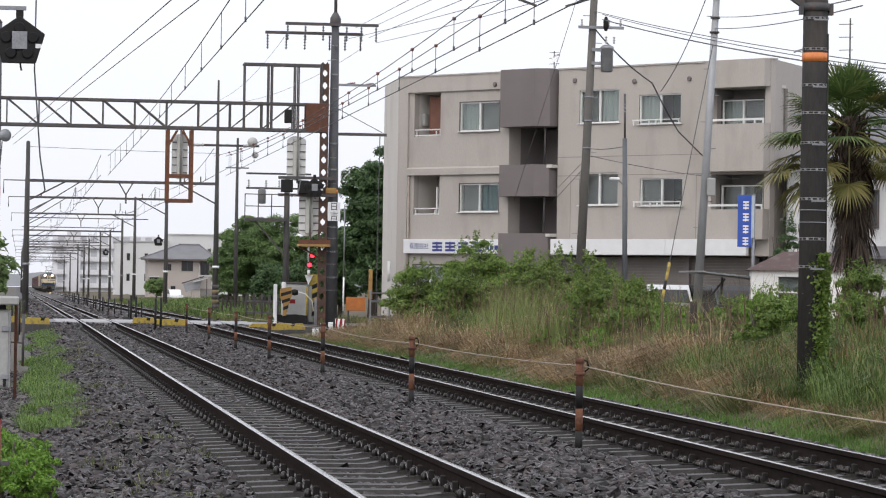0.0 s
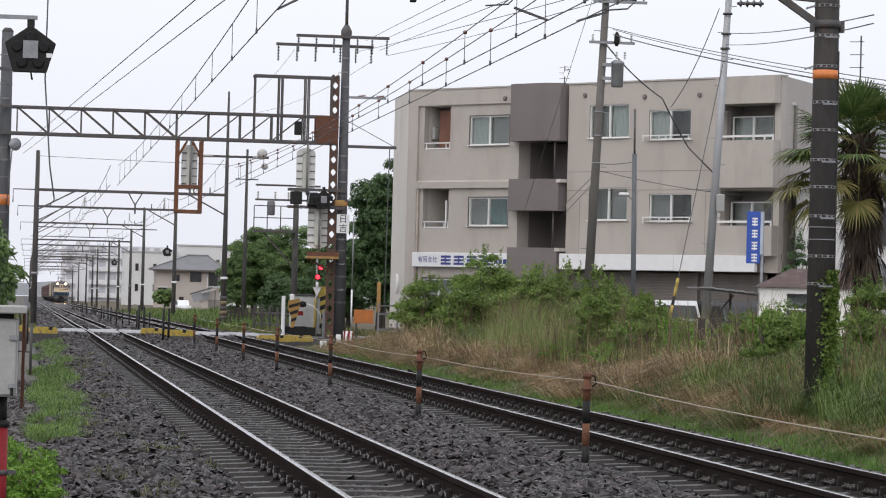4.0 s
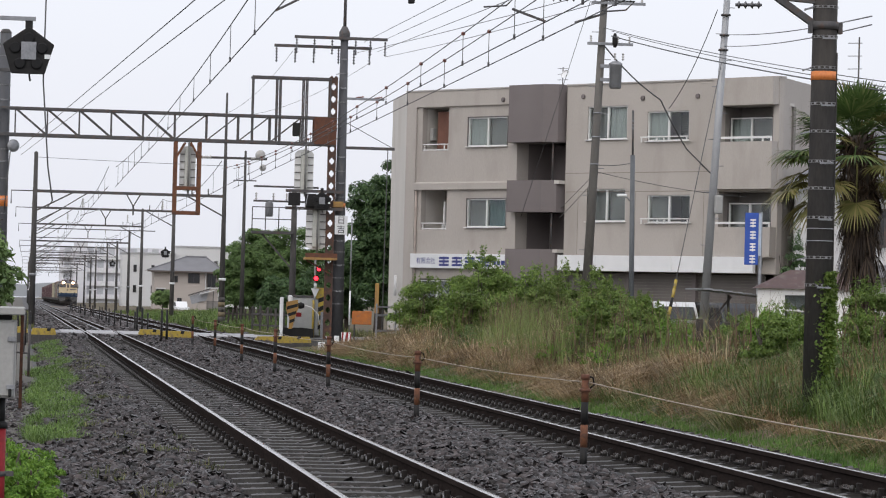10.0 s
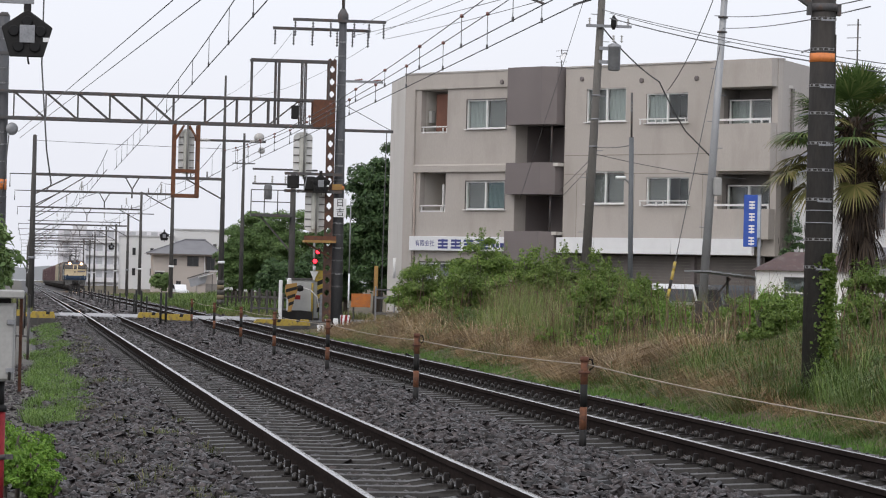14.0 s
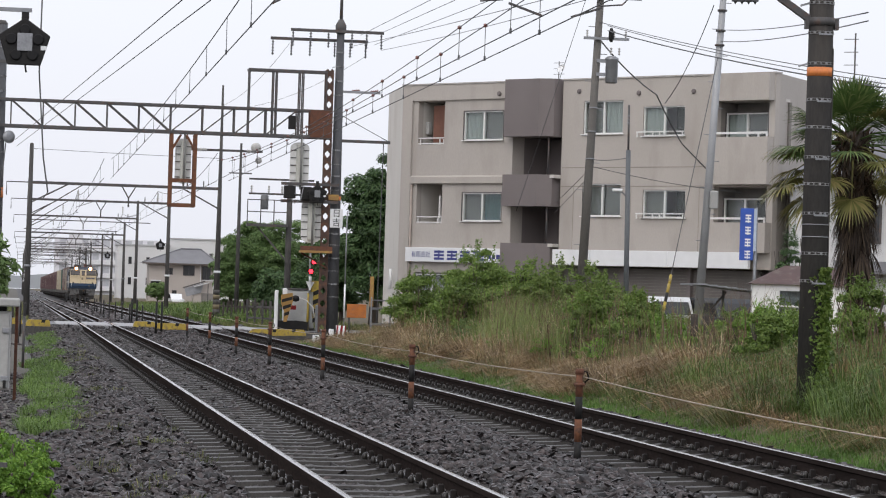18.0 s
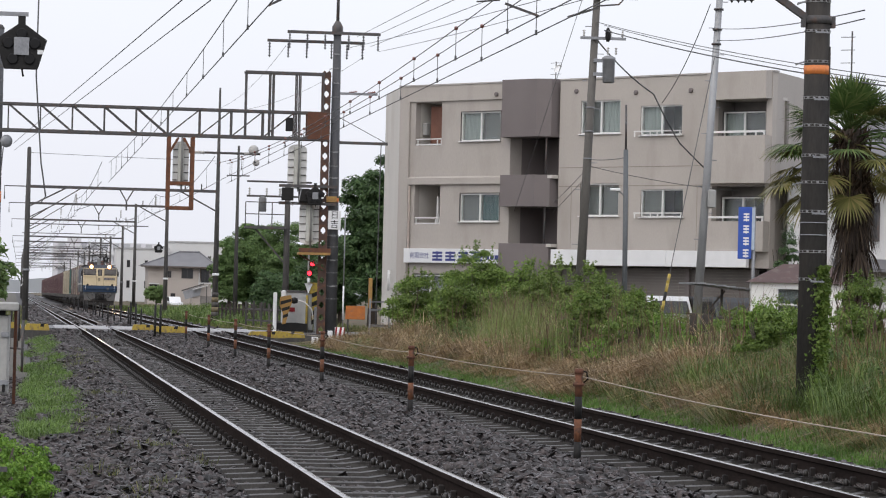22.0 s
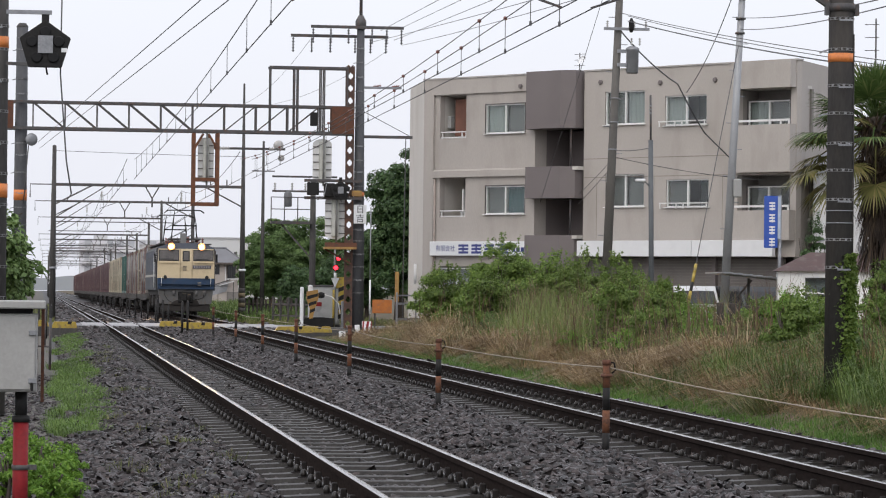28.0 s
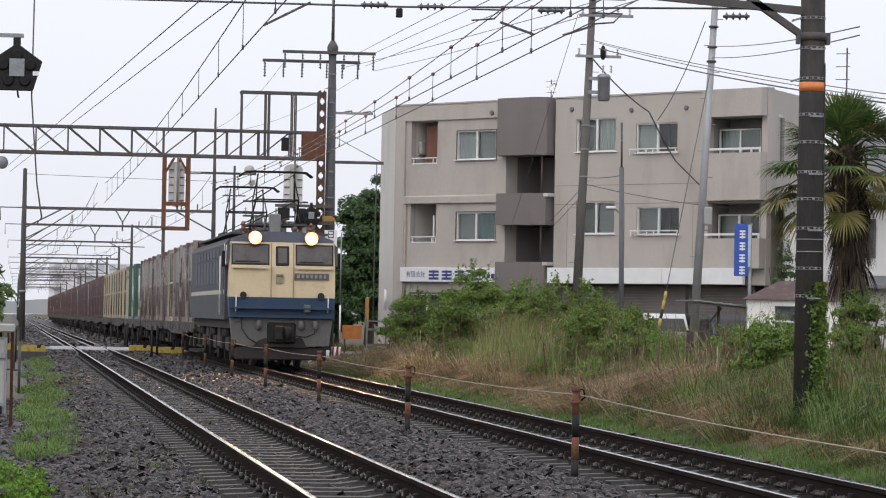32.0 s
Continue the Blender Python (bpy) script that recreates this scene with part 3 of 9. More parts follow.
def warning_lamp(x, y, z, s, name, parent_arm, right_arm=0.0):
    w = thing(name, "dark pentagonal railway warning lamp hung from a bracket", "signal", "pentagonal warning lamps", pose(x, y, z))
    pts = [(-0.95 * s, 0.25 * s), (-0.62 * s, -0.85 * s), (0.62 * s, -0.85 * s), (0.95 * s, 0.25 * s), (0.0, 0.92 * s)]
    bm = prism(bmesh.new(), pts, -0.10 * s, 0.10 * s)
    bmesh.ops.bevel(bm, geom=list(bm.edges), offset=0.03 * s, segments=1, affect="EDGES")
    part("body", bm, BLACKP, w)
    for i in range(5):
        a = math.pi / 2 + 2 * math.pi * i / 5
        cx, cz = 0.52 * s * math.cos(a), -0.05 * s + 0.52 * s * math.sin(a)
        lens = lathe(bmesh.new(), [(0.21 * s, -0.02 * s), (0.21 * s, 0.06 * s), (0.17 * s, 0.08 * s)], 16, pose(cx, -0.10 * s, cz, 90))
        part("lens", lens, surf("dark_lens", (0.012, 0.012, 0.013), rough=0.5, spec=0.2), w, "unlit dark round lens")
    part("label_plate", bx(-0.27 * s, 0.29 * s, -0.19 * s, -0.165 * s, -0.33 * s, 0.33 * s, 0.01 * s), GALV, w, "plain grey plate")
    part("sticker", bx(0.60 * s, 0.82 * s, -0.12 * s, -0.102 * s, -0.28 * s, -0.12 * s), WHITEP, w, "small white sticker")
    part("hanger", bx(-0.14 * s, 0.14 * s, -0.06 * s, 0.06 * s, 0.85 * s, 1.22 * s), BLACKP, w)
    part("cable_tail", path(bmesh.new(), [(0.05 * s, 0, -0.85 * s), (0.07 * s, 0, -1.0 * s), (0.1 * s, 0, -1.12 * s)], 0.035 * s), BLACKP, w)
    if right_arm:
        part("arm", bar(bmesh.new(), (0, 0.05, 0.3 * s), (right_arm, 0.05, 0.3 * s), 0.05, 0.06), STEELD, w, "dark bracket arm")
    if parent_arm:
        part("arm", bar(bmesh.new(), (-0.5, 0, 1.2 * s), (0.24 * s, 0, 1.2 * s), 0.06, 0.05), GALV, w, "grey bracket arm")
        part("arm", bar(bmesh.new(), (-0.5, 0, -0.72 * s), (0.2 * s, 0, -0.76 * s), 0.05, 0.04), STEELD, w, "dark lower bracket arm")
    return w


warning_lamp(0.0, 40.8, 4.46, 0.345, "warning_lamp", True)

# signal gantry over both tracks
GY = 109.0
gpole = banded_pole("gantry_pole", 10.88, GY, -0.2, 10.5, 0.225, 0.13, "tall concrete pole carrying a signal gantry", "railway poles",
                    [1.2, 1.65, 2.1, 2.55, 3.0, 3.4, 4.9, 5.4, 5.8, 6.3, 8.2, 8.7, 9.2, 9.7], [(4.62, 0.14)], POLEG)
part("mast", rod(bmesh.new(), (0, 0, 10.6), (0, 0, 13.4), 0.062, 0.045, n=10), STEELD, gpole, "slim steel mast on top")
part("cap", lathe(bmesh.new(), [(0.14, 10.55), (0.19, 10.6), (0.19, 10.85), (0.08, 11.05)], 14), STEELD, gpole)
for dz, x0, x1, dy in ((10.42, -1.75, 1.49, -0.15), (10.12, -2.42, 0.98, 0.15)):
    part("crossarm", bx(x0, x1, dy - 0.05, dy + 0.05, dz + 0.2 - 0.05, dz + 0.2 + 0.05), STEELD, gpole, "steel crossarm")
    for k in range(6):
        xx = x0 + 0.08 + (x1 - x0 - 0.16) * (k / 5 if k < 3 else (k + 1) / 6 + 0.0)
        bm = insulator(bmesh.new(), (xx, dy, dz + 0.14), (xx, dy, dz - 0.38), 0.055, 5)
        part("insulator", bm, surf("grey_porcelain", (0.10, 0.10, 0.11), rough=0.3), gpole, "grey ribbed insulator")
part("side_arm", bx(0.1, 1.85, -0.05, 0.05, 6.78, 6.88), STEELD, gpole)
part("stay", rod(bmesh.new(), (0.15, 0, 7.7), (1.75, 0, 6.88), 0.012, n=6), STEELD, gpole)
part("side_arm", bx(0.1, 1.45, -0.04, 0.04, 8.50, 8.58), GALV, gpole)
for q in (0.45, 1.1):
    part("insulator", insulator(bmesh.new(), (q, 0, 8.58), (q + 0.28, 0, 8.62), 0.05, 4), INSULR, gpole, "red-brown insulator")
col = bmesh.new()
for s in (-1, 1):
    box(col, -0.36 + s * 0.115 - 0.03, -0.36 + s * 0.115 + 0.03, -0.30, -0.20, 0.1, 9.25)
for i in range(22):
    zz = 0.1 + i * 0.43
    box(col, -0.445, -0.275, -0.298, -0.202, zz - 0.10, zz + 0.10)
    for s in (-1, 1):
        for e in (-1, 1):
            bar(col, (-0.36 + s * 0.095, -0.25, zz + e * 0.155), (-0.36 + s * 0.04, -0.25, zz + e * 0.095), 0.05, 0.09, (0, 1, 0))
part("pierced_column", col, surf("dark_rust", (0.085, 0.046, 0.034), (0.05, 0.034, 0.029), rough=0.85, scale=4, stain=(0.14, 0.060, 0.030)), gpole, "rust-red steel column pierced with round holes")


def sign_text(name, body, size, parent, at, material, label=""):
    """Raised writing as a thin mesh."""
    cu = bpy.data.curves.new(name, "FONT")
    cu.body, cu.size, cu.align_x, cu.align_y, cu.extrude = body, size, "CENTER", "CENTER", 0.002
    tmp = bpy.data.objects.new(name, cu)
    scene.collection.objects.link(tmp)
    me = bpy.data.meshes.new_from_object(tmp.evaluated_get(bpy.context.evaluated_depsgraph_get()))
    bpy.data.objects.remove(tmp)
    me.materials.clear()
    me.materials.append(material)
    return part_of(name, me, parent, at, label)


plate = part("name_plate", bx(-0.20, 0.24, -0.36, -0.34, 3.80, 4.45, 0.008), WHITEP, gpole, "white name plate with black characters")
sign_text("character", "日", 0.30, plate, pose(0.02, -0.364, 4.28, 90), BLACKP)
sign_text("character", "吉", 0.30, plate, pose(0.02, -0.364, 3.96, 90), BLACKP)
part("bracket_plate", bx(-0.28, 0.08, -0.38, -0.30, 4.74, 4.94, 0.01), surf("ochre_paint", (0.40, 0.24, 0.06), (0.22, 0.12, 0.05), rough=0.7, scale=6), gpole, "rusty ochre bracket plate")

gpole_l = banded_pole("gantry_pole", -0.78, GY, -0.3, 10.2, 0.245, 0.195, "tall concrete pole carrying a signal gantry beside the near track", "railway poles",
                      [1.5, 2.2, 2.8, 3.4, 4.0, 4.5, 5.2, 5.8, 6.2, 7.9, 8.4, 8.9, 9.4, 9.8], [(4.42, 0.36)], POLEG)
part("cap", lathe(bmesh.new(), [(0.19, 10.45), (0.205, 10.5), (0.12, 10.62)], 14), POLEC, gpole_l)

gantry = thing("signal_gantry", "rusty steel truss gantry spanning both tracks", "gantry", at=pose(0, GY, 0))
TX0, TX1, TZ0, TZ1 = -1.45, 10.65, 6.72, 7.62
for yy in (-0.33, 0.33):
    part("bottom_chord", bx(TX0, TX1, yy - 0.05, yy + 0.05, TZ0 - 0.055, TZ0 + 0.045), STEELD, gantry, "dark rusty bottom chord")
    part("top_chord", bx(TX0, TX1, yy - 0.045, yy + 0.045, TZ1 - 0.04, TZ1 + 0.04), STEELD, gantry, "dark rusty top chord")
    xs = [-0.38 + 1.0917 * i for i in range(10)]
    for i, xx in enumerate(xs):
        part("upright", bx(xx - 0.024, xx + 0.024, yy - 0.024, yy + 0.024, TZ0, TZ1), STEELD, gantry)
        if i < 9:
            a, b = ((xx, yy, TZ1), (xs[i + 1], yy, TZ0)) if i < 5 else ((xx, yy, TZ0), (xs[i + 1], yy, TZ1))
            part("diagonal", bar(bmesh.new(), a, b, 0.042, 0.042), STEELD, gantry)
    for sx, ex in ((9.88, 10.65), (-1.45, -1.05)):
        part("gusset_plate", bx(sx, ex, yy - 0.065, yy + 0.065, TZ0 - 0.02, TZ1 + 0.02), RUST, gantry, "rust-red gusset plate")
for xx in [-0.38 + 1.0917 * i for i in range(10)]:
    part("cross_tie", bx(xx - 0.025, xx + 0.025, -0.33, 0.33, TZ1 - 0.03, TZ1 + 0.02), STEELD, gantry)
    part("cross_tie", bx(xx - 0.025, xx + 0.025, -0.33, 0.33, TZ0 - 0.04, TZ0 + 0.01), STEELD, gantry)
for zz in (8.98,):
    for yy in (-0.3, 0.3):
        part("upper_rail", bx(7.7, 10.45, yy - 0.04, yy + 0.04, zz - 0.045, zz + 0.035), STEELD, gantry)
for xx in (7.75, 8.58, 8.70, 9.50, 9.62, 10.42):
    for yy in (-0.3, 0.3):
        part("upper_post", bx(xx - 0.023, xx + 0.023, yy - 0.023, yy + 0.023, TZ0, 8.95), STEELD, gantry)
part("small_box", bx(9.12, 9.36, -0.5, -0.35, 6.95, 7.42, 0.02), BLACKP, gantry, "small black box")


def signal_back(x, z0, z1, w, label):
    """The back of a colour-light signal: a rounded white board with a ladder up it."""
    s = thing("railway_signal", label, "railway signal", "signals seen from behind", pose(x, GY - 0.1, z0))
    h = z1 - z0
    r = w / 2
    pts = [(-r, r * 0.55)] + [(r * math.cos(math.pi + a), r * 0.55 + r * 0.55 * math.sin(math.pi + a)) for a in [math.pi * i / 8 for i in range(1, 8)]] + [(r, r * 0.55), (r, h - r * 0.55)]
    pts += [(r * math.cos(a), h - r * 0.55 + r * 0.55 * math.sin(a)) for a in [math.pi * i / 8 for i in range(1, 8)]] + [(-r, h - r * 0.55)]
    part("board", prism(bmesh.new(), pts, 0.0, 0.03), surf("pale_signal_board", (0.68, 0.68, 0.67), (0.54, 0.54, 0.53), rough=0.6, scale=3), s)
    part("housing", bx(-r * 0.36, r * 0.36, -0.16, 0.0, h * 0.06, h * 0.94, 0.02), surf("pale_housing", (0.50, 0.50, 0.46), (0.38, 0.38, 0.35), rough=0.6), s, "grey lamp housing")
    for i in range(5):
        zz = h * (0.14 + 0.17 * i)
        part("rib", bx(-r * 0.97, r * 0.97, -0.03, -0.002, zz - 0.015, zz + 0.015), STEELD, s)
    part("pipe", rod(bmesh.new(), (r * 0.1, -0.2, -0.1), (r * 0.1, -0.2, h + 0.25), 0.035, n=8), surf("grey_pipe", (0.2, 0.2, 0.19)), s)
    return s


signal_back(9.58, 4.98, 6.52, 0.66, "white-backed colour-light signal hung from the gantry")
signal_back(10.05, 3.05, 4.55, 0.70, "white-backed colour-light signal beside the gantry pole")
signal_back(5.55, 4.95, 6.5, 0.55, "white-backed signal in a hanging steel frame")
hf = thing("signal_cage", "rust-red hanging signal cage under the gantry", "signal cage", at=pose(0, GY, 0))
for xx in (5.13, 5.95):
    for yy in (-0.32, 0.32):
        part("hanger", bx(xx - 0.06, xx + 0.06, yy - 0.04, yy + 0.04, 4.15, 6.65), RUSTD, hf)
for zz in (4.2, 5.05):
    for yy in (-0.32, 0.32):
        part("rail", bx(5.07, 6.01, yy - 0.03, yy + 0.03, zz - 0.06, zz + 0.06), RUSTD, hf)
for yy in (-0.32, 0.32):
    part("brace", bar(bmesh.new(), (5.15, yy, 6.1), (5.45, yy, 6.62), 0.05, 0.07), RUSTD, hf)
    part("brace", bar(bmesh.new(), (5.93, yy, 6.1), (5.63, yy, 6.62), 0.05, 0.07), RUSTD, hf)
heads = thing("signal_beam", "dark steel beam with black boxes on the gantry pole", "bracket", at=pose(0, GY - 0.45, 0))
part("beam", bx(8.95, 10.95, 0.05, 0.15, 4.42, 4.52), STEELD, heads)
part("beam", bx(8.95, 10.95, 0.05, 0.15, 5.02, 5.12), STEELD, heads)
part("box", bx(9.04, 9.44, -0.15, 0.15, 4.56, 5.0, 0.02), BLACKP, heads, "square black box")
part("box", bx(9.62, 10.02, -0.1, 0.15, 4.5, 4.98, 0.04), BLACKP, heads, "black box")
part("pipe", path(bmesh.new(), [(9.3, -0.1, 4.55), (9.4, -0.1, 4.4), (9.62, -0.1, 4.5), (9.7, -0.1, 4.95)], 0.02), GALV, heads)
warning_lamp(10.18, GY - 0.62, 4.74, 0.36, "warning_lamp", False)
sup = thing("yellow_platform", "rusty yellow service platform on the gantry pole", "platform", at=pose(0, GY - 0.4, 0))
part("deck", bx(9.65, 10.75, -0.35, 0.35, 2.70, 2.78), surf("ochre_paint", (0.40, 0.24, 0.06), (0.22, 0.12, 0.05), rough=0.7, scale=6), sup)
part("kickboard", bx(9.65, 10.75, -0.35, -0.33, 2.78, 2.93), RUST, sup)
part("deck_bracket", bar(bmesh.new(), (9.7, 0, 2.70), (10.6, 0, 2.2), 0.05, 0.06), RUST, sup)


# catenary portals going away
def portal(y, xl, xr, zb, seed):
    rg = random.Random(seed)
    p = thing("catenary_portal", "steel catenary portal on two slim poles over the tracks", "catenary portal", "catenary portals", pose(0, y, grade(y).item()))
    for x, top in ((xl, zb + rg.uniform(1.2, 2.0)), (xr, 11.4 if y < 160 else zb + rg.uniform(0.6, 1.5))):
        sh = part("pole", rod(bmesh.new(), (x, 0, -0.4), (x, 0, top), 0.155 if top < 11 else 0.165, 0.10 if top < 11 else 0.05, n=12), POLEC, p, "dark concrete pole")
        part("pole_cap", rod(bmesh.new(), (x, 0, top), (x, 0, top + 0.05), 0.10 if top < 11 else 0.05, 0.04, n=10), STEELD, sh)
        part("band", lathe(bmesh.new(), [(0.155, 2.2), (0.176, 2.2), (0.176, 2.32), (0.155, 2.32)], 12, pose(x, 0, 0)), WHITEP if rg.random() < 0.5 else GALV, sh)
    if y < 160:
        for i in range(5):
            part("guard_band", lathe(bmesh.new(), [(0.160, 0.24 * i + 0.2), (0.172, 0.24 * i + 0.2), (0.170, 0.24 * i + 0.42), (0.158, 0.24 * i + 0.42)], 12, pose(xr, 0, 0)), surf("worn_yellow", (0.22, 0.17, 0.09), (0.10, 0.085, 0.06), rough=0.8, scale=6) if i % 2 else POLEC, p, "worn yellow band" if i % 2 else "dark band")
    part("beam", bx(xl, xr, -0.06, 0.06, zb - 0.07, zb + 0.07), STEELD, p)
    part("beam", bx(xl - 0.3, xr + 0.5, -0.04, 0.04, zb + 0.85, zb + 0.93), STEELD, p) if rg.random() < 0.6 and y > 250 else None
    part("knee_brace", bar(bmesh.new(), (xl, 0, zb - 1.0), (xl + 1.9, 0, zb), 0.07, 0.07), STEELD, p)
    part("knee_brace", bar(bmesh.new(), (xr, 0, zb - 1.0), (xr - 1.9, 0, zb), 0.07, 0.07), STEELD, p)
    for s in (-1, 1):
        part("drop_bracket", bar(bmesh.new(), (5.3 + s * 0.36, 0, zb), (5.3, 0, zb - 0.62), 0.06, 0.06), STEELD, p)
    part("drop_post", bx(5.26, 5.34, -0.04, 0.04, zb - 1.05, zb - 0.60), STEELD, p)
    part("stub_frame", path(bmesh.new(), [(xl, 0, zb), (xl - 1.15, 0, zb), (xl - 1.15, 0, zb - 0.65)], 0.03, 6), STEELD, p)
    part("lower_beam", bx(xl, xr - 1.2, -0.03, 0.03, zb - 1.36, zb - 1.30), STEELD, p) if rg.random() < 0.5 and y > 180 else None
    part("lattice_brace", bar(bmesh.new(), (xl + 0.1, 0, zb - 1.6), (xl + 2.6, 0, zb), 0.05, 0.05), STEELD, p)
    for cx in (T1, T2):
        part("insulator", insulator(bmesh.new(), (cx, 0, zb - 0.3), (cx, 0, zb - 0.75), 0.07, 4), INSUL, p, "ribbed insulator")
        part("steady_arm", bar(bmesh.new(), (cx + 1.0, 0, zb - 0.75), (cx - 0.1, 0, zb - 1.15), 0.03, 0.03), GALV, p)
    for k in range(3):
        xx = xr - 1.6 + k * 0.8
        part("small_arm", bx(xx - 0.03, xx + 0.03, -0.03, 0.03, zb, zb + 0.35), STEELD, p)
    return p


for k, (yy, zb) in enumerate(((155, 6.34), (207, 6.97), (262, 7.16), (293, 6.3), (330, 6.4), (368, 6.3), (425, 6.4), (455, 6.3), (500, 6.3), (570, 6.3), (640, 6.3))):
    portal(yy, min(0.52 + (yy - 155) * 0.0022, 1.2), 9.75, zb, k)


# ---- apartment building ----
WALL = surf("beige_render", (0.425, 0.392, 0.360), (0.378, 0.348, 0.318), rough=0.85, scale=0.6, fine=30, bump=0.1, stain=(0.335, 0.305, 0.276), stretch=(1, 1, 0.35))
WALLL = surf("pale_render", (0.56, 0.535, 0.50), (0.50, 0.475, 0.44), rough=0.85, scale=0.6, stain=(0.46, 0.43, 0.39), stretch=(1, 1, 0.35))
TOWER = surf("taupe_panels", (0.172, 0.150, 0.148), (0.144, 0.125, 0.123), rough=0.7, scale=0.8)
# inside walls of recesses: part of their shade is put into this darker grey
SHADEIN = surf("shade_grey_inner_wall", (0.26, 0.24, 0.225), (0.20, 0.185, 0.172), rough=0.9)
FRAMEW = surf("white_aluminium", (0.72, 0.72, 0.71), (0.62, 0.62, 0.61), rough=0.4)
CURTAIN = surf("pale_curtain", (0.34, 0.36, 0.34), (0.22, 0.24, 0.23), rough=0.9, scale=6, stretch=(5, 5, 0.2))
CURTB = surf("teal_curtain", (0.06, 0.12, 0.12), (0.035, 0.075, 0.08), rough=0.9, scale=6, stretch=(5, 5, 0.2))
SHUTTER = surf("brown_grey_shutter", (0.17, 0.155, 0.145), (0.13, 0.118, 0.11), rough=0.7, scale=2)
WOODP = surf("red_brown_curtain", (0.200, 0.092, 0.062), (0.130, 0.060, 0.044), rough=0.8, scale=3)
GLASS = bpy.data.materials.new("window_glass")
GLASS.use_nodes = True
_b = GLASS.node_tree.nodes["Principled BSDF"]
_b.inputs["Base Color"].default_value = (0.86, 0.92, 0.92, 1)
_b.inputs["Roughness"].default_value = 0.04
_b.inputs["Transmission Weight"].default_value = 1.0
_b.inputs["IOR"].default_value = 1.45

BA = pose(13.84, 114.85, 0.1, 0, 0, -52.42)
house = thing("apartment_building", "three-storey beige apartment building with a taupe stair tower", "building", at=BA)
BZ = 0.1


def wall_rects(s0, s1, z0, z1, holes):
    """The rectangles left of a wall when the openings are cut out."""
    cuts = sorted({s0, s1, *[h[0] for h in holes], *[h[1] for h in holes]})
    out = []
    for a, b in zip(cuts, cuts[1:]):
        zs = [z0]
        for h in sorted(holes, key=lambda q: q[2]):
            if h[0] <= a + 1e-6 and h[1] >= b - 1e-6:
                zs += [h[2], h[3]]
        zs.append(z1)
        out += [(a, b, zs[i], zs[i + 1]) for i in range(0, len(zs), 2) if zs[i + 1] - zs[i] > 1e-4]
    return out


def bwall(s0, s1, z0, z1, y0, y1, holes, material, label):
    bm = bmesh.new()
    for a, b, c, d in wall_rects(s0, s1, z0, z1, holes):
        box(bm, a, b, y0, y1, c - BZ, d - BZ)
    bmesh.ops.remove_doubles(bm, verts=bm.verts, dist=1e-4)
    return part("wall", bm, material, house, label)


def window(s0, s1, z0, z1, y, kinds, rail=False):
    """A sliding window: frame, sill, two panes, curtains behind."""
    z0, z1 = z0 - BZ, z1 - BZ
    w = thing("window", "", "")
    for key in list(w.keys()):
        del w[key]
    w.parent = house
    fr = bmesh.new()
    t = 0.042
    for a in ((s0, s0 + t, z0, z1), (s1 - t, s1, z0, z1), (s0 + t, s1 - t, z0, z0 + t), (s0 + t, s1 - t, z1 - t, z1), ((s0 + s1) / 2 - 0.035, (s0 + s1) / 2 + 0.035, z0 + t, z1 - t)):
        box(fr, a[0], a[1], y - 0.04, y + 0.04, a[2], a[3])
    ed = bmesh.new()
    for a in ((s0 - 0.03, s0, z0 - 0.0, z1 + 0.03), (s1, s1 + 0.03, z0 - 0.0, z1 + 0.03), (s0, s1, z1, z1 + 0.03)):
        box(ed, a[0], a[1], y - 0.075, y - 0.03, a[2], a[3])
    part("window_surround", ed, STEELD, w, "dark window surround")
    part("window_frame", fr, FRAMEW, w, "white sliding window frame")
    part("window_sill", bx(s0 - 0.06, s1 + 0.06, y - 0.16, y - 0.04, z0 - 0.032, z0 - 0.005, 0.006), FRAMEW, w, "pale sill")
    mid = (s0 + s1) / 2
    for a, b, k in ((s0 + t, mid - 0.035, kinds[0]), (mid + 0.035, s1 - t, kinds[1])):
        pn = part("pane", bx(a, b, y - 0.004, y + 0.004, z0 + t, z1 - t), GLASS, w)
        pn.visible_shadow = False
        mat_ = {"c": CURTAIN, "t": CURTB, "d": surf("dark_room", (0.06, 0.06, 0.06), (0.04, 0.04, 0.04)), "g": surf("frosted_inside", (0.17, 0.17, 0.165), (0.12, 0.12, 0.118), rough=0.9)}[k]
        cu = bmesh.new()
        n = 14
        top, bot = [], []
        for i in range(n + 1):
            xx = a + (b - a) * i / n
            yy = y + (0.12 if k != "d" else 0.55) + (0.02 if i % 2 else -0.02) * (k in "ct")
            top.append(cu.verts.new((xx, yy, z1)))
            bot.append(cu.verts.new((xx, yy, z0)))
        for i in range(n):
            cu.faces.new((bot[i], bot[i + 1], top[i + 1], top[i]))
        part("curtain" if k in "ct" else "room_lining", cu, mat_, w)
    if rail:
        r = bmesh.new()
        box(r, s0 - 0.12, s1 + 0.12, y - 0.30, y - 0.26, z0 + 0.11, z0 + 0.15)
        for xx in (s0 - 0.08, s0 + 0.62 * (s1 - s0) / 1.85, (s0 + s1) / 2, s1 + 0.08):
            box(r, xx - 0.02, xx + 0.02, y - 0.295, y - 0.265, z0 - 0.05, z0 + 0.10)
        part("window_rail", r, FRAMEW, w, "white window rail")
    return w


ROOF = 9.02
WIN = [(3.10, 5.05, 6.98, 8.02), (3.13, 5.07, 4.08, 5.09)]
BAL = [(0.76, 2.10, 6.85, 8.42), (0.78, 2.10, 3.98, 5.43)]
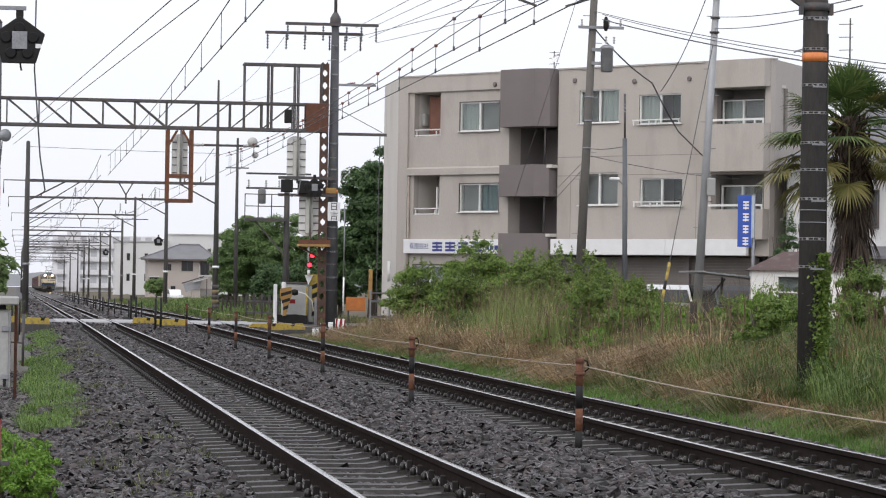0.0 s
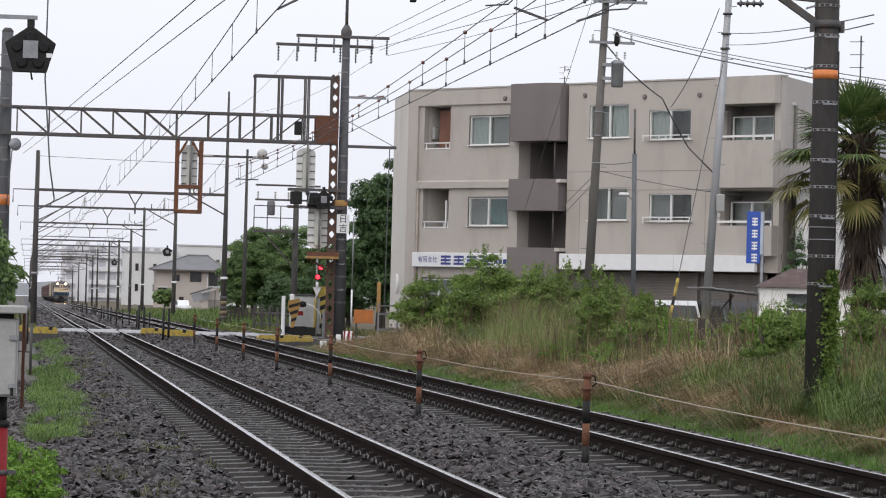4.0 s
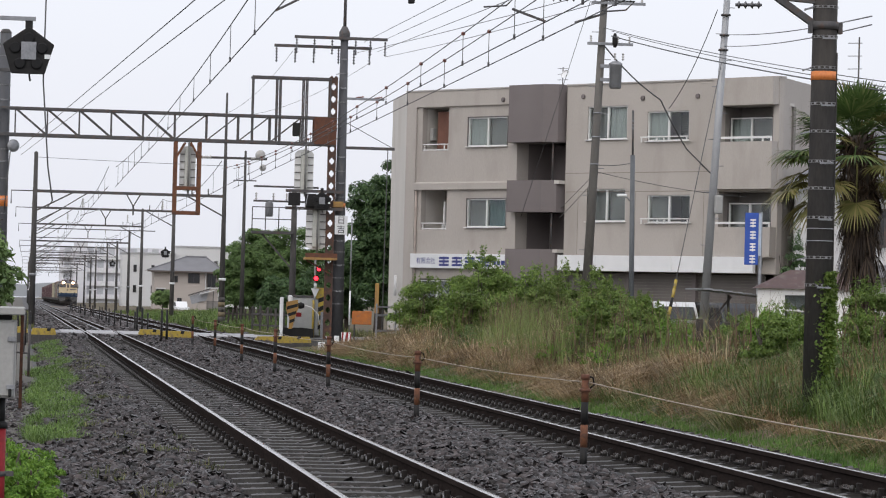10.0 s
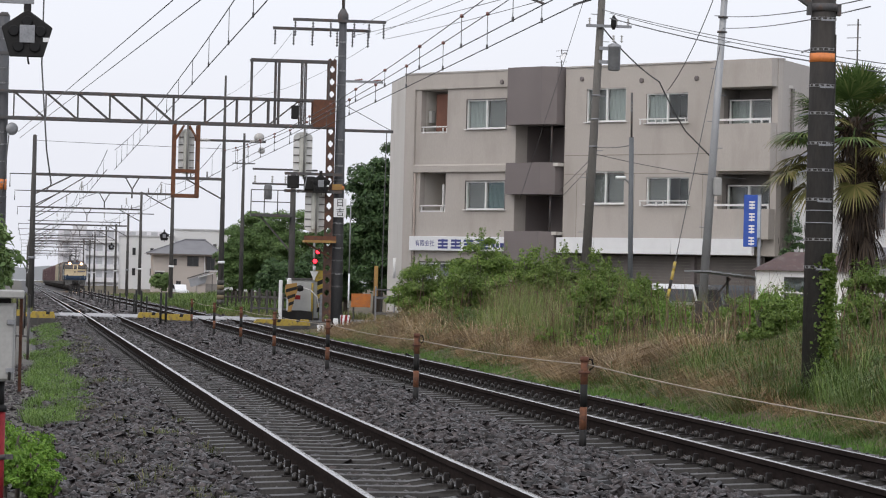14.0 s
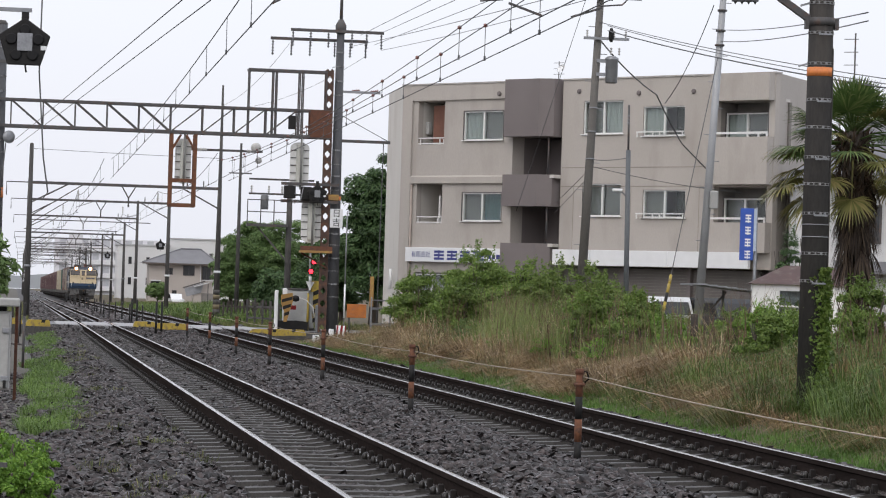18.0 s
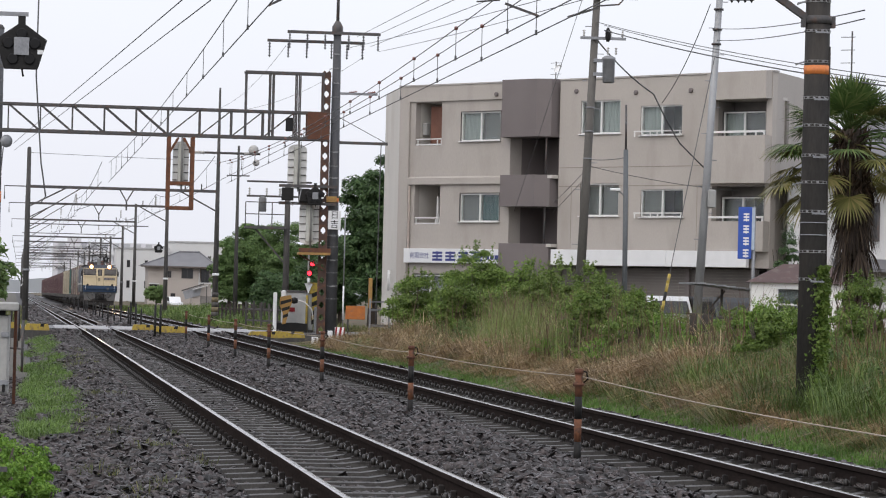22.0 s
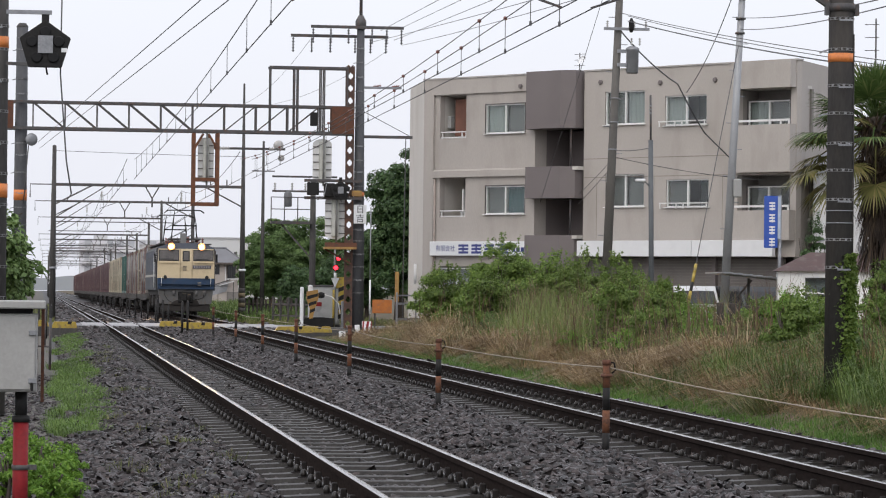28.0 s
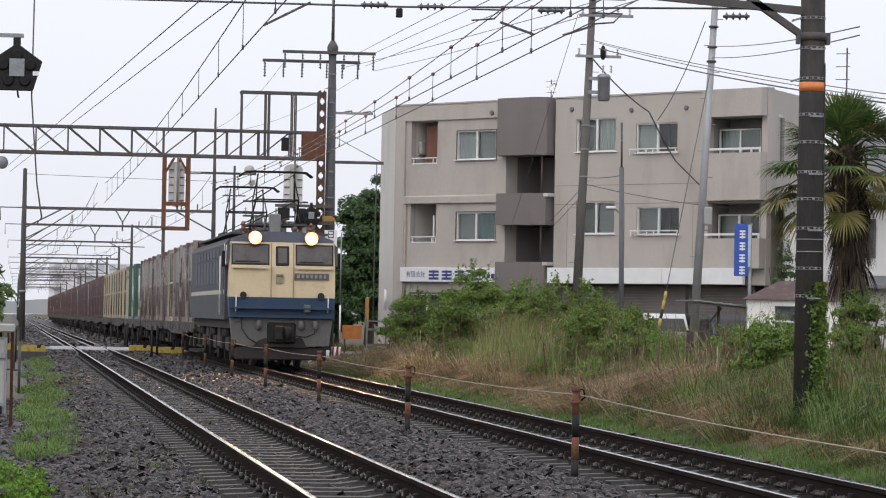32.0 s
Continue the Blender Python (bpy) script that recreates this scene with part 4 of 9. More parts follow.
# left section, set back under the bands
bwall(0.5, 5.36, 0.0, ROOF, 0.08, 0.33, WIN + BAL + [(0.75, 2.6, 0.3, 2.2)], WALL, "beige rendered wall")
part("band", bx(0.5, 5.55, 0.0, 0.078, 8.45 - BZ, ROOF - BZ), WALL, house)
part("band", bx(0.5, 5.55, 0.0, 0.078, 2.62 - BZ, 3.1 - BZ), WALL, house)
bm = prism(bmesh.new(), [(-0.03, 5.43 - BZ), (0.078, 5.43 - BZ), (0.078, 5.72 - BZ), (-0.03, 5.66 - BZ)], 0.5, 5.55, "x")
part("band", bm, WALL, house)
part("corner_column", bx(0.0, 0.498, -0.002, 0.55, 0.0, ROOF - BZ), WALL, house)
# angled end wall
ang = math.atan2(3.27, -4.1)
bm = bmesh.new()
prism(bm, [(0.0, 0.0), (0.0, 0.3), (-3.9, 3.45), (-4.1, 3.27)], 0.0, ROOF - BZ, "z")
part("end_wall", bm, WALLL, house, "pale end wall")
# stair tower
for z0, z1 in ((7.05, 9.07), (4.60, 5.71), (2.15, 3.30)):
    bm = bmesh.new()
    prism(bm, [(5.56, -0.42), (5.70, -0.55), (7.35, -0.55), (7.80, -0.25), (7.90, 0.55), (5.56, 0.55)], z0 - BZ, z1 - BZ, "z")
    part("stair_parapet", bm, TOWER, house, "taupe stair parapet")
for z0, z1 in ((5.71, 7.05), (3.30, 4.60), (0.0, 2.15)):
    part("stair_wall", bx(5.36, 5.72, -0.1, 0.5, z0 - BZ, z1 - BZ), WALL, house)
    part("stair_back", bx(5.72, 8.1, 1.7, 1.8, z0 - BZ, z1 - BZ), TOWER, house, "shaded back wall of the stairwell")
    part("stair_side", bx(5.60, 5.715, 0.502, 1.698, z0 - BZ, z1 - BZ), TOWER, house)
    part("stair_side", bx(7.96, 8.1, 0.3, 1.7, z0 - BZ, z1 - BZ), TOWER, house)
    part("stair_post", rod(bmesh.new(), (7.55, -0.2, z0 - BZ), (7.55, -0.2, z1 - BZ), 0.03, n=8), STEELD, house)
    part("stair_slab", bx(5.72, 7.96, -0.3, 1.7, z0 - BZ - 0.12, z0 - BZ - 0.004), WALLL, house)
# right section
WR = [(8.97, 10.80, 7.12, 8.27), (9.02, 10.80, 4.28, 5.40), (11.72, 13.58, 7.02, 8.03), (11.80, 13.70, 4.24, 5.18)]
BR = [(14.95, 17.2, 6.92, 8.13), (14.95, 17.2, 4.09, 5.28)]
bwall(7.98, 17.45, 2.55, ROOF, 0.0, 0.25, WR + BR, WALL, "beige rendered wall")
part("side_wall", prism(bmesh.new(), [(17.45, 0.252), (15.75, 4.4), (15.5, 4.4), (17.2, 0.252)], 0, ROOF - BZ, "z"), WALL, house)
part("side_wall", prism(bmesh.new(), [(15.75, 4.402), (10.5, 9.0), (10.3, 8.9), (15.5, 4.402)], 0, ROOF - BZ, "z"), WALL, house)
part("back_wall", bx(-4.0, 10.3, 8.8, 9.0, 0, ROOF - BZ), WALL, house)
part("end_wall", bx(-4.1, -3.9, 3.45, 8.8, 0, ROOF - BZ), WALLL, house)
part("roof", prism(bmesh.new(), [(0.5, 0.5), (17.2, 0.3), (15.5, 4.4), (10.3, 8.8), (-3.9, 8.8), (-3.9, 3.6)], ROOF - BZ - 0.35, ROOF - BZ - 0.12, "z"), surf("grey_roof", (0.25, 0.25, 0.25)), house)
part("coping", bx(-0.03, 5.54, -0.03, 0.3, ROOF - BZ, ROOF - BZ + 0.05), surf("pale_coping", (0.45, 0.43, 0.41)), house)
part("coping", bx(7.98, 17.48, -0.04, 0.3, ROOF - BZ, ROOF - BZ + 0.05), surf("pale_coping", (0.45, 0.43, 0.41)), house)
part("eave_box", bx(14.9, 17.42, -0.32, -0.004, 8.13 - BZ, ROOF - BZ + 0.02), WALL, house)
part("balcony_front", bx(14.9, 17.42, -0.32, -0.004, 5.35 - BZ, 6.92 - BZ), WALL, house)
part("balcony_front", bx(14.9, 17.42, -0.32, -0.004, 3.1 - BZ, 4.09 - BZ), WALL, house)
for zz in (5.30, 5.95):
    part("joint_line", bx(8.0, 14.88, -0.006, -0.001, zz - BZ, zz - BZ + 0.02), surf("joint_shadow", (0.24, 0.21, 0.18)), house)
for ss in (8.6, 11.25, 14.3):
    part("joint_line", bx(ss, ss + 0.015, -0.005, -0.001, 3.12 - BZ, 5.28 - BZ), surf("joint_shadow", (0.24, 0.21, 0.18)), house)
for z0, z1 in ((6.92, 8.13), (4.09, 5.28)):
    # recess back and side wear the grey with shade in its colour
    part("balcony_back", bx(14.95, 17.19, 1.1, 1.2, z0 - BZ - 0.3, z1 - BZ), SHADEIN, house)
    part("balcony_floor", bx(14.9, 17.19, 0.25, 1.1, z0 - BZ - 0.35, z0 - BZ - 0.25), WALLL, house)
    part("balcony_ceiling", bx(14.9, 17.19, 0.25, 1.1, z1 - BZ + 0.004, z1 - BZ + 0.1), WALLL, house)
    part("balcony_side", bx(14.84, 14.945, 0.252, 1.098, z0 - BZ - 0.24, z1 - BZ), SHADEIN, house)
    window(14.98, 16.78, z0 - 0.2, z1 - 0.36, 0.55, "cg" if z0 > 6 else "gd")
    r = bmesh.new()
    box(r, 14.95, 17.38, -0.30, -0.25, z0 - BZ + 0.10, z0 - BZ + 0.17)
    for xx in (15.0, 16.55, 17.0, 17.35):
        box(r, xx - 0.03, xx + 0.03, -0.295, -0.255, z0 - BZ - 0.03, z0 - BZ + 0.17)
    part("balcony_rail", r, FRAMEW, house, "white balcony rail")
for z0, z1 in ((6.85, 8.42), (3.98, 5.43)):
    part("balcony_back", bx(0.76, 2.10, 1.35, 1.45, z0 - BZ - 0.3, z1 - BZ), SHADEIN, house)
    part("balcony_side", bx(0.66, 0.757, 0.33, 1.45, z0 - BZ - 0.3, z1 - BZ), WALLL, house)
    part("balcony_side", bx(2.103, 2.2, 0.33, 1.45, z0 - BZ - 0.3, z1 - BZ), WALLL, house)
    part("balcony_floor", bx(0.76, 2.10, 0.33, 1.45, z0 - BZ - 0.4, z0 - BZ - 0.302), WALLL, house)
    part("balcony_ceiling", bx(0.76, 2.10, 0.55, 1.45, z1 - BZ + 0.002, z1 - BZ + 0.1), WALLL, house)
    r = bmesh.new()
    for dz in (0.0, 0.2):
        box(r, 0.76, 2.10, 0.11, 0.15, z0 - BZ + dz + 0.02, z0 - BZ + dz + 0.06)
    for xx in (0.85, 1.85, 2.05):
        box(r, xx - 0.02, xx + 0.02, 0.115, 0.145, z0 - BZ, z0 - BZ + 0.2)
    part("balcony_rail", r, FRAMEW, house, "white balcony rail")
part("balcony_screen", bx(1.12, 2.08, 0.50, 0.54, 6.95 - BZ, 8.30 - BZ), WOODP, house, "red-brown curtain in the balcony")
part("air_conditioner", bx(0.80, 0.98, 0.40, 0.60, 7.25 - BZ, 7.70 - BZ, 0.02), GREYBOX, house, "grey wall unit")
part("balcony_post", bx(1.80, 1.86, 0.22, 0.28, 4.05 - BZ, 5.0 - BZ), FRAMEW, house)
window(*WIN[0], 0.14, "cg", False)
window(*WIN[1], 0.14, "gt", False)
window(*WR[0], 0.08, "gc")
window(*WR[1], 0.08, "gg")
window(*WR[2], 0.08, "cd", True)
window(*WR[3], 0.08, "gd", True)
# ground floor: sign boards, shutters, canopy
sgn = part("sign_board", bx(0.50, 5.45, -0.14, -0.004, 2.58 - BZ, 3.10 - BZ, 0.01), WHITEP, house, "white sign board with blue bars of writing")
BLUEW = surf("navy_sign_paint", (0.035, 0.045, 0.22), (0.03, 0.04, 0.18), rough=0.5)
sign_text("lettering", "有限会社", 0.25, sgn, pose(1.32, -0.143, 2.83 - BZ, 90), BLUEW, "small blue characters for limited company")
for i, wd in enumerate((0.50, 0.50, 0.48, 0.52)):
    x0 = 2.0 + i * 0.66
    for k in range(3):
        part("writing_bar", bx(x0, x0 + wd, -0.146, -0.141, 2.66 - BZ + 0.125 * k, 2.74 - BZ + 0.125 * k), BLUEW, sgn)
    part("writing_bar", bx(x0 + 0.2, x0 + 0.28, -0.1465, -0.1465 + 0.003, 2.66 - BZ, 3.0 - BZ), BLUEW, sgn)
for i in range(3):
    part("writing_bar", bx(4.68 + i * 0.22, 4.85 + i * 0.22, -0.146, -0.141, 2.72 - BZ, 2.88 - BZ), BLUEW, sgn)
for i in range(5):
    part("fascia_board", bx(8.15 + i * 1.75, 8.15 + (i + 1) * 1.75 - 0.015, -0.5, -0.35, 2.56 - BZ, 3.10 - BZ, 0.008), WHITEP, house, "white canopy fascia")
part("canopy", bx(8.15, 16.9, -0.35, -0.004, 2.85 - BZ, 2.98 - BZ), GALV, house)
for i in range(24):
    part("shutter_slat", bx(8.0, 16.85, 0.20, 0.24 + 0.012 * (i % 2), i * 0.1 + 0.004, (i + 1) * 0.1), SHUTTER, house)
for xx in (8.0, 10.9, 13.9, 16.7):
    part("shutter_post", bx(xx - 0.08, xx + 0.08, 0.06, 0.198, 0, 2.44), TOWER, house)
part("rain_pipe", rod(bmesh.new(), (0.56, 0.03, 0.0), (0.56, 0.03, 5.3), 0.045, n=8), surf("pinkish_pipe", (0.40, 0.34, 0.30)), house, "beige rain pipe")
window(0.8, 2.55, 0.35, 2.15, 0.14, "gg")
for k in range(3):
    part("meter_pipe", rod(bmesh.new(), (-0.9 - 0.16 * k, 0.55 + 0.12 * k, 1.45), (-0.9 - 0.16 * k, 0.55 + 0.12 * k, 2.2), 0.03, n=6), FRAMEW, house)
for s, z in ((4.9, 8.62), (8.75, 8.62), (11.5, 8.5), (13.95, 8.5)):
    part("vent_hood", lathe(bmesh.new(), [(0.085, 0), (0.085, 0.05), (0.06, 0.07), (0.02, 0.06)], 14, pose(s, 0.001, z - BZ, 90)), TOWER, house)
ant = part("aerial", rod(bmesh.new(), (7.0, 0.8, ROOF - BZ - 0.2), (7.0, 0.8, ROOF - BZ + 0.75), 0.018, n=6), STEELD, house, "roof aerial with a small dish")
part("dish", lathe(bmesh.new(), [(0.02, 0.0), (0.11, 0.03), (0.17, 0.08), (0.175, 0.082), (0.11, 0.04)], 14, pose(7.2, 0.75, ROOF - BZ + 0.45, 60)), WHITEP, ant)
for q in (0.3, 0.5, 0.7):
    part("aerial_rod", rod(bmesh.new(), (6.75, 0.8, ROOF - BZ + q), (7.25, 0.8, ROOF - BZ + q), 0.008, n=5), STEELD, ant)


# ---- freight train ----
CREAM = surf("cream_loco_paint", (0.60, 0.49, 0.32), (0.50, 0.41, 0.26), rough=0.4, scale=1.5, stain=(0.42, 0.34, 0.22))
BLUE = surf("blue_loco_paint", (0.030, 0.060, 0.115), (0.022, 0.044, 0.085), spec=0.3, rough=0.5, scale=1.5, stain=(0.05, 0.06, 0.09))
SIDEB = surf("faded_blue_side", (0.048, 0.054, 0.062), (0.034, 0.039, 0.046), spec=0.25, rough=0.6, scale=1.2, stain=(0.06, 0.056, 0.052), stretch=(1, 1, 0.4))
CABG = surf("cab_windscreen", (0.110, 0.098, 0.092), (0.060, 0.054, 0.052), rough=0.08, bump=0, scale=3)
SKIRT = surf("grey_underframe", (0.118, 0.118, 0.118), (0.078, 0.076, 0.075), rough=0.6, scale=3, stain=(0.10, 0.08, 0.065))
ROOFG = surf("dirty_roof", (0.075, 0.068, 0.062), (0.045, 0.042, 0.04), rough=0.8, scale=2)
ROOFB = surf("dark_blue_roof", (0.06, 0.07, 0.10), (0.04, 0.045, 0.06), rough=0.6, scale=2)
UNDER = surf("brake_dust_steel", (0.032, 0.027, 0.024), (0.018, 0.016, 0.015), rough=0.85, scale=4)
DGLASS = surf("dark_cab_glass", (0.030, 0.030, 0.032), (0.022, 0.022, 0.024), rough=0.08, bump=0)
RUBBER = surf("black_rubber", (0.02, 0.02, 0.02), rough=0.8)
LAMP = glow("lit_headlamp", (1.0, 0.56, 0.24), 7500.0)
LAMPO = glow("glowing_lens", (1.0, 0.66, 0.36), 60.0)
# glow of the added rim that imitates the orange halo round each headlamp
LAMPR = glow("lamp_halo_glow", (1.0, 0.42, 0.14), 2.2)

SPEED, STOP = 17.517, 79.06


def wheelset(parent, y, r=0.56):
    """An axle with two wheels, turning about x."""
    bm = bmesh.new()
    rod(bm, (-0.9, 0, 0), (0.9, 0, 0), 0.085, n=10)
    for s in (-1, 1):
        lathe(bm, [(0.12, -0.07), (r * 0.8, -0.06), (r + 0.03, -0.065), (r + 0.03, -0.035), (r, -0.03), (r, 0.065), (r * 0.8, 0.05), (0.14, 0.05)], 22, pose(s * GAUGE, 0, 0, 0, 90 * s, 0))
    w = part("wheelset", bm, UNDER, parent, "dusty steel wheelset")
    w.matrix_basis = pose(0, y, r)
    return w


def bogie(parent, y, base, wide=1.05, r=0.56):
    b = thing("bogie", "", "")
    for key in list(b.keys()):
        del b[key]
    b.parent = parent
    b.matrix_basis = pose(0, y, 0)
    for s in (-1, 1):
        bm = bmesh.new()
        prism(bm, [(-base / 2 - 0.5, 0.55), (-base / 2 - 0.2, 0.72), (base / 2 + 0.2, 0.72), (base / 2 + 0.5, 0.55), (base / 2 + 0.3, 0.42), (0.35, 0.36), (-0.35, 0.36), (-base / 2 - 0.3, 0.42)], s * wide - 0.06, s * wide + 0.06, "x")
        part("side_frame", bm, UNDER, b)
        for e in (-1, 1):
            part("axle_box", bx(s * wide + (-0.16 if s < 0 else 0.06), s * wide + (-0.06 if s < 0 else 0.16), e * base / 2 - 0.16, e * base / 2 + 0.16, r - 0.17, r + 0.17, 0.02), UNDER, b)
            part("spring", lathe(bmesh.new(), [(0.07, 0.72), (0.1, 0.74), (0.1, 0.92), (0.07, 0.94)], 10, pose(s * (wide + 0.1), e * 0.45, 0)), UNDER, b)
    ws = [wheelset(b, e * base / 2, r) for e in (-1, 1)]
    return b, ws


def pantograph(parent, y, z1):
    p = thing("pantograph", "", "")
    for key in list(p.keys()):
        del p[key]
    p.parent = parent
    p.matrix_basis = pose(0, y, 0)
    zb = 3.60
    part("base_frame", bx(-0.75, 0.75, -0.9, 0.9, zb, zb + 0.06), ROOFG, p)
    for sx in (-0.6, 0.6):
        for sy in (-0.7, 0.7):
            part("insulator", insulator(bmesh.new(), (sx, sy, zb - 0.28), (sx, sy, zb), 0.08, 3), INSULR, p)
    zm = zb + (z1 - zb) * 0.48
    for sx in (-0.55, 0.55):
        for e in (-1, 1):
            part("lower_arm", rod(bmesh.new(), (sx * 1.1, e * 0.55, zb + 0.08), (sx, -e * 0.62, zm), 0.022, n=6), BLACKP, p)
            part("upper_arm", rod(bmesh.new(), (sx, -e * 0.62, zm), (sx * 0.85, e * 0.12, z1 - 0.06), 0.018, n=6), BLACKP, p)
    for e in (-1, 1):
        part("cross_bar", rod(bmesh.new(), (-0.57, e * 0.62, zm), (0.57, e * 0.62, zm), 0.02, n=6), BLACKP, p)
        part("lower_brace", rod(bmesh.new(), (-0.6, -e * 0.55, zb + 0.1), (0.55, e * 0.62, zm), 0.012, n=5), BLACKP, p)
        part("stay", rod(bmesh.new(), (-0.55, e * 0.62, zm), (0.47, -e * 0.12, z1 - 0.06), 0.012, n=5), BLACKP, p)
        horn = [(-0.95, e * 0.17, z1 - 0.13), (-0.78, e * 0.17, z1 - 0.01), (-0.55, e * 0.17, z1), (0.55, e * 0.17, z1), (0.78, e * 0.17, z1 - 0.01), (0.95, e * 0.17, z1 - 0.13)]
        part("collector_shoe", path(bmesh.new(), horn, 0.025), BLACKP, p, "curved collector shoe")


def locomotive():
    lo = thing("locomotive", "cream and blue electric freight locomotive with lit headlamps", "locomotive")
    L, HW = 16.0, 1.40
    prof = [(-HW, 1.18), (HW, 1.18), (HW, 3.08), (1.30, 3.22), (0.95, 3.33), (0.5, 3.395), (-0.5, 3.395), (-0.95, 3.33), (-1.30, 3.22), (-HW, 3.08)]
    body = part("body", prism(bmesh.new(), prof, 0.62, L - 0.4), [SIDEB], lo, "faded blue side walls")
    rf = bmesh.new()
    prism(rf, [(1.37, 3.10), (1.31, 3.235), (0.95, 3.345), (0.5, 3.41), (-0.5, 3.41), (-0.95, 3.345), (-1.31, 3.235), (-1.37, 3.10)], 0.9, L - 0.5)
    part("roof", rf, ROOFG, lo, "dirty dark roof")
    # cab front in raked sections: (z, y offset)
    def face(name, pts, material, label="", t=0.5):
        bm = bmesh.new()
        f = [bm.verts.new((x, y, z)) for x, z, y in pts]
        b = [bm.verts.new((x, t + 0.14, z)) for x, z, y in pts]
        n = len(pts)
        bm.faces.new(f)
        bm.faces.new(b[::-1])
        for i in range(n):
            bm.faces.new((f[i], b[i], b[(i + 1) % n], f[(i + 1) % n]))
        bmesh.ops.recalc_face_normals(bm, faces=bm.faces)
        return part(name, bm, material, lo, label)
    face("cab_lower_front", [(-1.31, 1.24, 0.02), (1.31, 1.24, 0.02), (1.34, 1.75, 0.0), (-1.34, 1.75, 0.0)], BLUE, "deep blue lower cab front")
    face("cab_front", [(-1.34, 1.752, 0.0), (1.34, 1.752, 0.0), (1.33, 2.52, 0.03), (-1.33, 2.52, 0.03)], CREAM, "cream cab front")
    face("cab_window_band", [(-1.33, 2.522, 0.03), (1.33, 2.522, 0.03), (1.30, 3.14, 0.15), (-1.30, 3.14, 0.15)], CREAM, "cream window band")
    face("cab_brow", [(-1.30, 3.142, 0.15), (1.30, 3.142, 0.15), (1.27, 3.22, 0.18), (0.95, 3.34, 0.22), (0.5, 3.41, 0.24), (-0.5, 3.41, 0.24), (-0.95, 3.34, 0.22), (-1.27, 3.22, 0.18)], ROOFB, "dark blue brow over the cab windows")
    rake = math.degrees(math.atan2(0.12, 0.62))
    def onface(x0, x1, z0, z1, y0, y1, name, material, label="", bevel=0.0):
        o = part(name, bx(x0, x1, y0, y1, z0 - 2.522, z1 - 2.522, bevel), material, lo, label)
        o.matrix_basis = pose(0, 0.03, 2.522, -rake)
        return o
    for s in (-1, 1):
        a, b = sorted((s * 0.33, s * 1.285))
        onface(a, b, 2.56, 3.10, -0.012, 0.02, "window_gasket", RUBBER, "black window surround", 0.004)
        onface(a + 0.035, b - 0.035, 2.60, 3.065, -0.02, 0.0, "windscreen", CABG, "dark windscreen", 0.003)
        onface(a + 0.10, b - 0.25, 2.63, 2.66, -0.045, -0.024, "wiper", RUBBER)
        hl = part("headlamp_housing", lathe(bmesh.new(), [(0.172, -0.22), (0.172, 0.17), (0.16, 0.18), (0.128, 0.18), (0.12, 0.06)], 18, pose(s * 0.71, 0.10, 3.24, 90)), ROOFB, lo, "round headlamp housing")
        # added ring before the housing: the lamp's glare halo as a glowing shape
        rim = lathe(bmesh.new(), [(0.168, -0.004), (0.168, 0.006), (0.116, 0.006), (0.116, -0.004)], 18, pose(s * 0.71, -0.087, 3.24, 90))
        rim.faces.ensure_lookup_table()
        bmesh.ops.delete(rim, geom=[rim.faces[-1], rim.faces[-2]], context="FACES_ONLY")
        part("halo_rim", rim, LAMPR, hl, "warm glowing rim added for the headlamp's orange halo")
        part("lens", lathe(bmesh.new(), [(0.088, -0.02), (0.088, 0.04), (0.07, 0.06), (0.03, 0.07)], 18, pose(s * 0.71, 0.0, 3.24, 90)), LAMPO, hl, "glowing headlamp lens")
        part("bulb", lathe(bmesh.new(), [(0.05, 0.062), (0.05, 0.070), (0.03, 0.076), (0.01, 0.078)], 12, pose(s * 0.71, 0.0, 3.24, 90)), LAMP, hl, "bright lit bulb")
        part("tail_lamp", lathe(bmesh.new(), [(0.085, 0.05), (0.085, -0.05), (0.06, -0.07), (0.02, -0.075)], 12, pose(s * 0.98, -0.01, 1.80, 90)), RUBBER, lo, "unlit dark marker lamp")
        part("handrail", path(bmesh.new(), [(s * 1.16, 0.0, 1.38), (s * 1.16, -0.06, 1.42), (s * 1.16, -0.06, 1.74), (s * 1.16, 0.0, 1.78)], 0.014), FRAMEW, lo, "white handrail")
        part("grab_bar", bx(s * 0.82 - 0.44, s * 0.82 + 0.44, -0.045, 0.03, 2.468, 2.492), CREAM, lo)
        part("cab_side_door", bx(s * HW + (-0.012 if s < 0 else 0.001), s * HW + (-0.001 if s < 0 else 0.012), 1.1, 1.75, 1.30, 3.1), SIDEB, lo)
        part("cab_side_window", bx(s * HW + (-0.016 if s < 0 else 0.001), s * HW + (-0.001 if s < 0 else 0.016), 0.75, 1.02, 2.5, 3.1), DGLASS, lo)
        part("door_handrail", rod(bmesh.new(), (s * 1.45, 1.85, 1.3), (s * 1.45, 1.85, 2.8), 0.02, n=6), FRAMEW, lo)
        part("side_stripe", bx(s * HW + (-0.008 if s < 0 else 0.001), s * HW + (-0.001 if s < 0 else 0.008), 0.9, L - 0.5, 1.82, 1.93), surf("cream_stripe", (0.44, 0.42, 0.36), (0.34, 0.33, 0.29)), lo, "pale side stripe")
        for i in range(8):
            y0 = 3.0 + i * 1.35
            part("louvre_panel", bx(s * HW + (-0.014 if s < 0 else 0.001), s * HW + (-0.001 if s < 0 else 0.014), y0, y0 + 1.05, 2.78, 3.0), ROOFB, lo, "dark louvre panel")
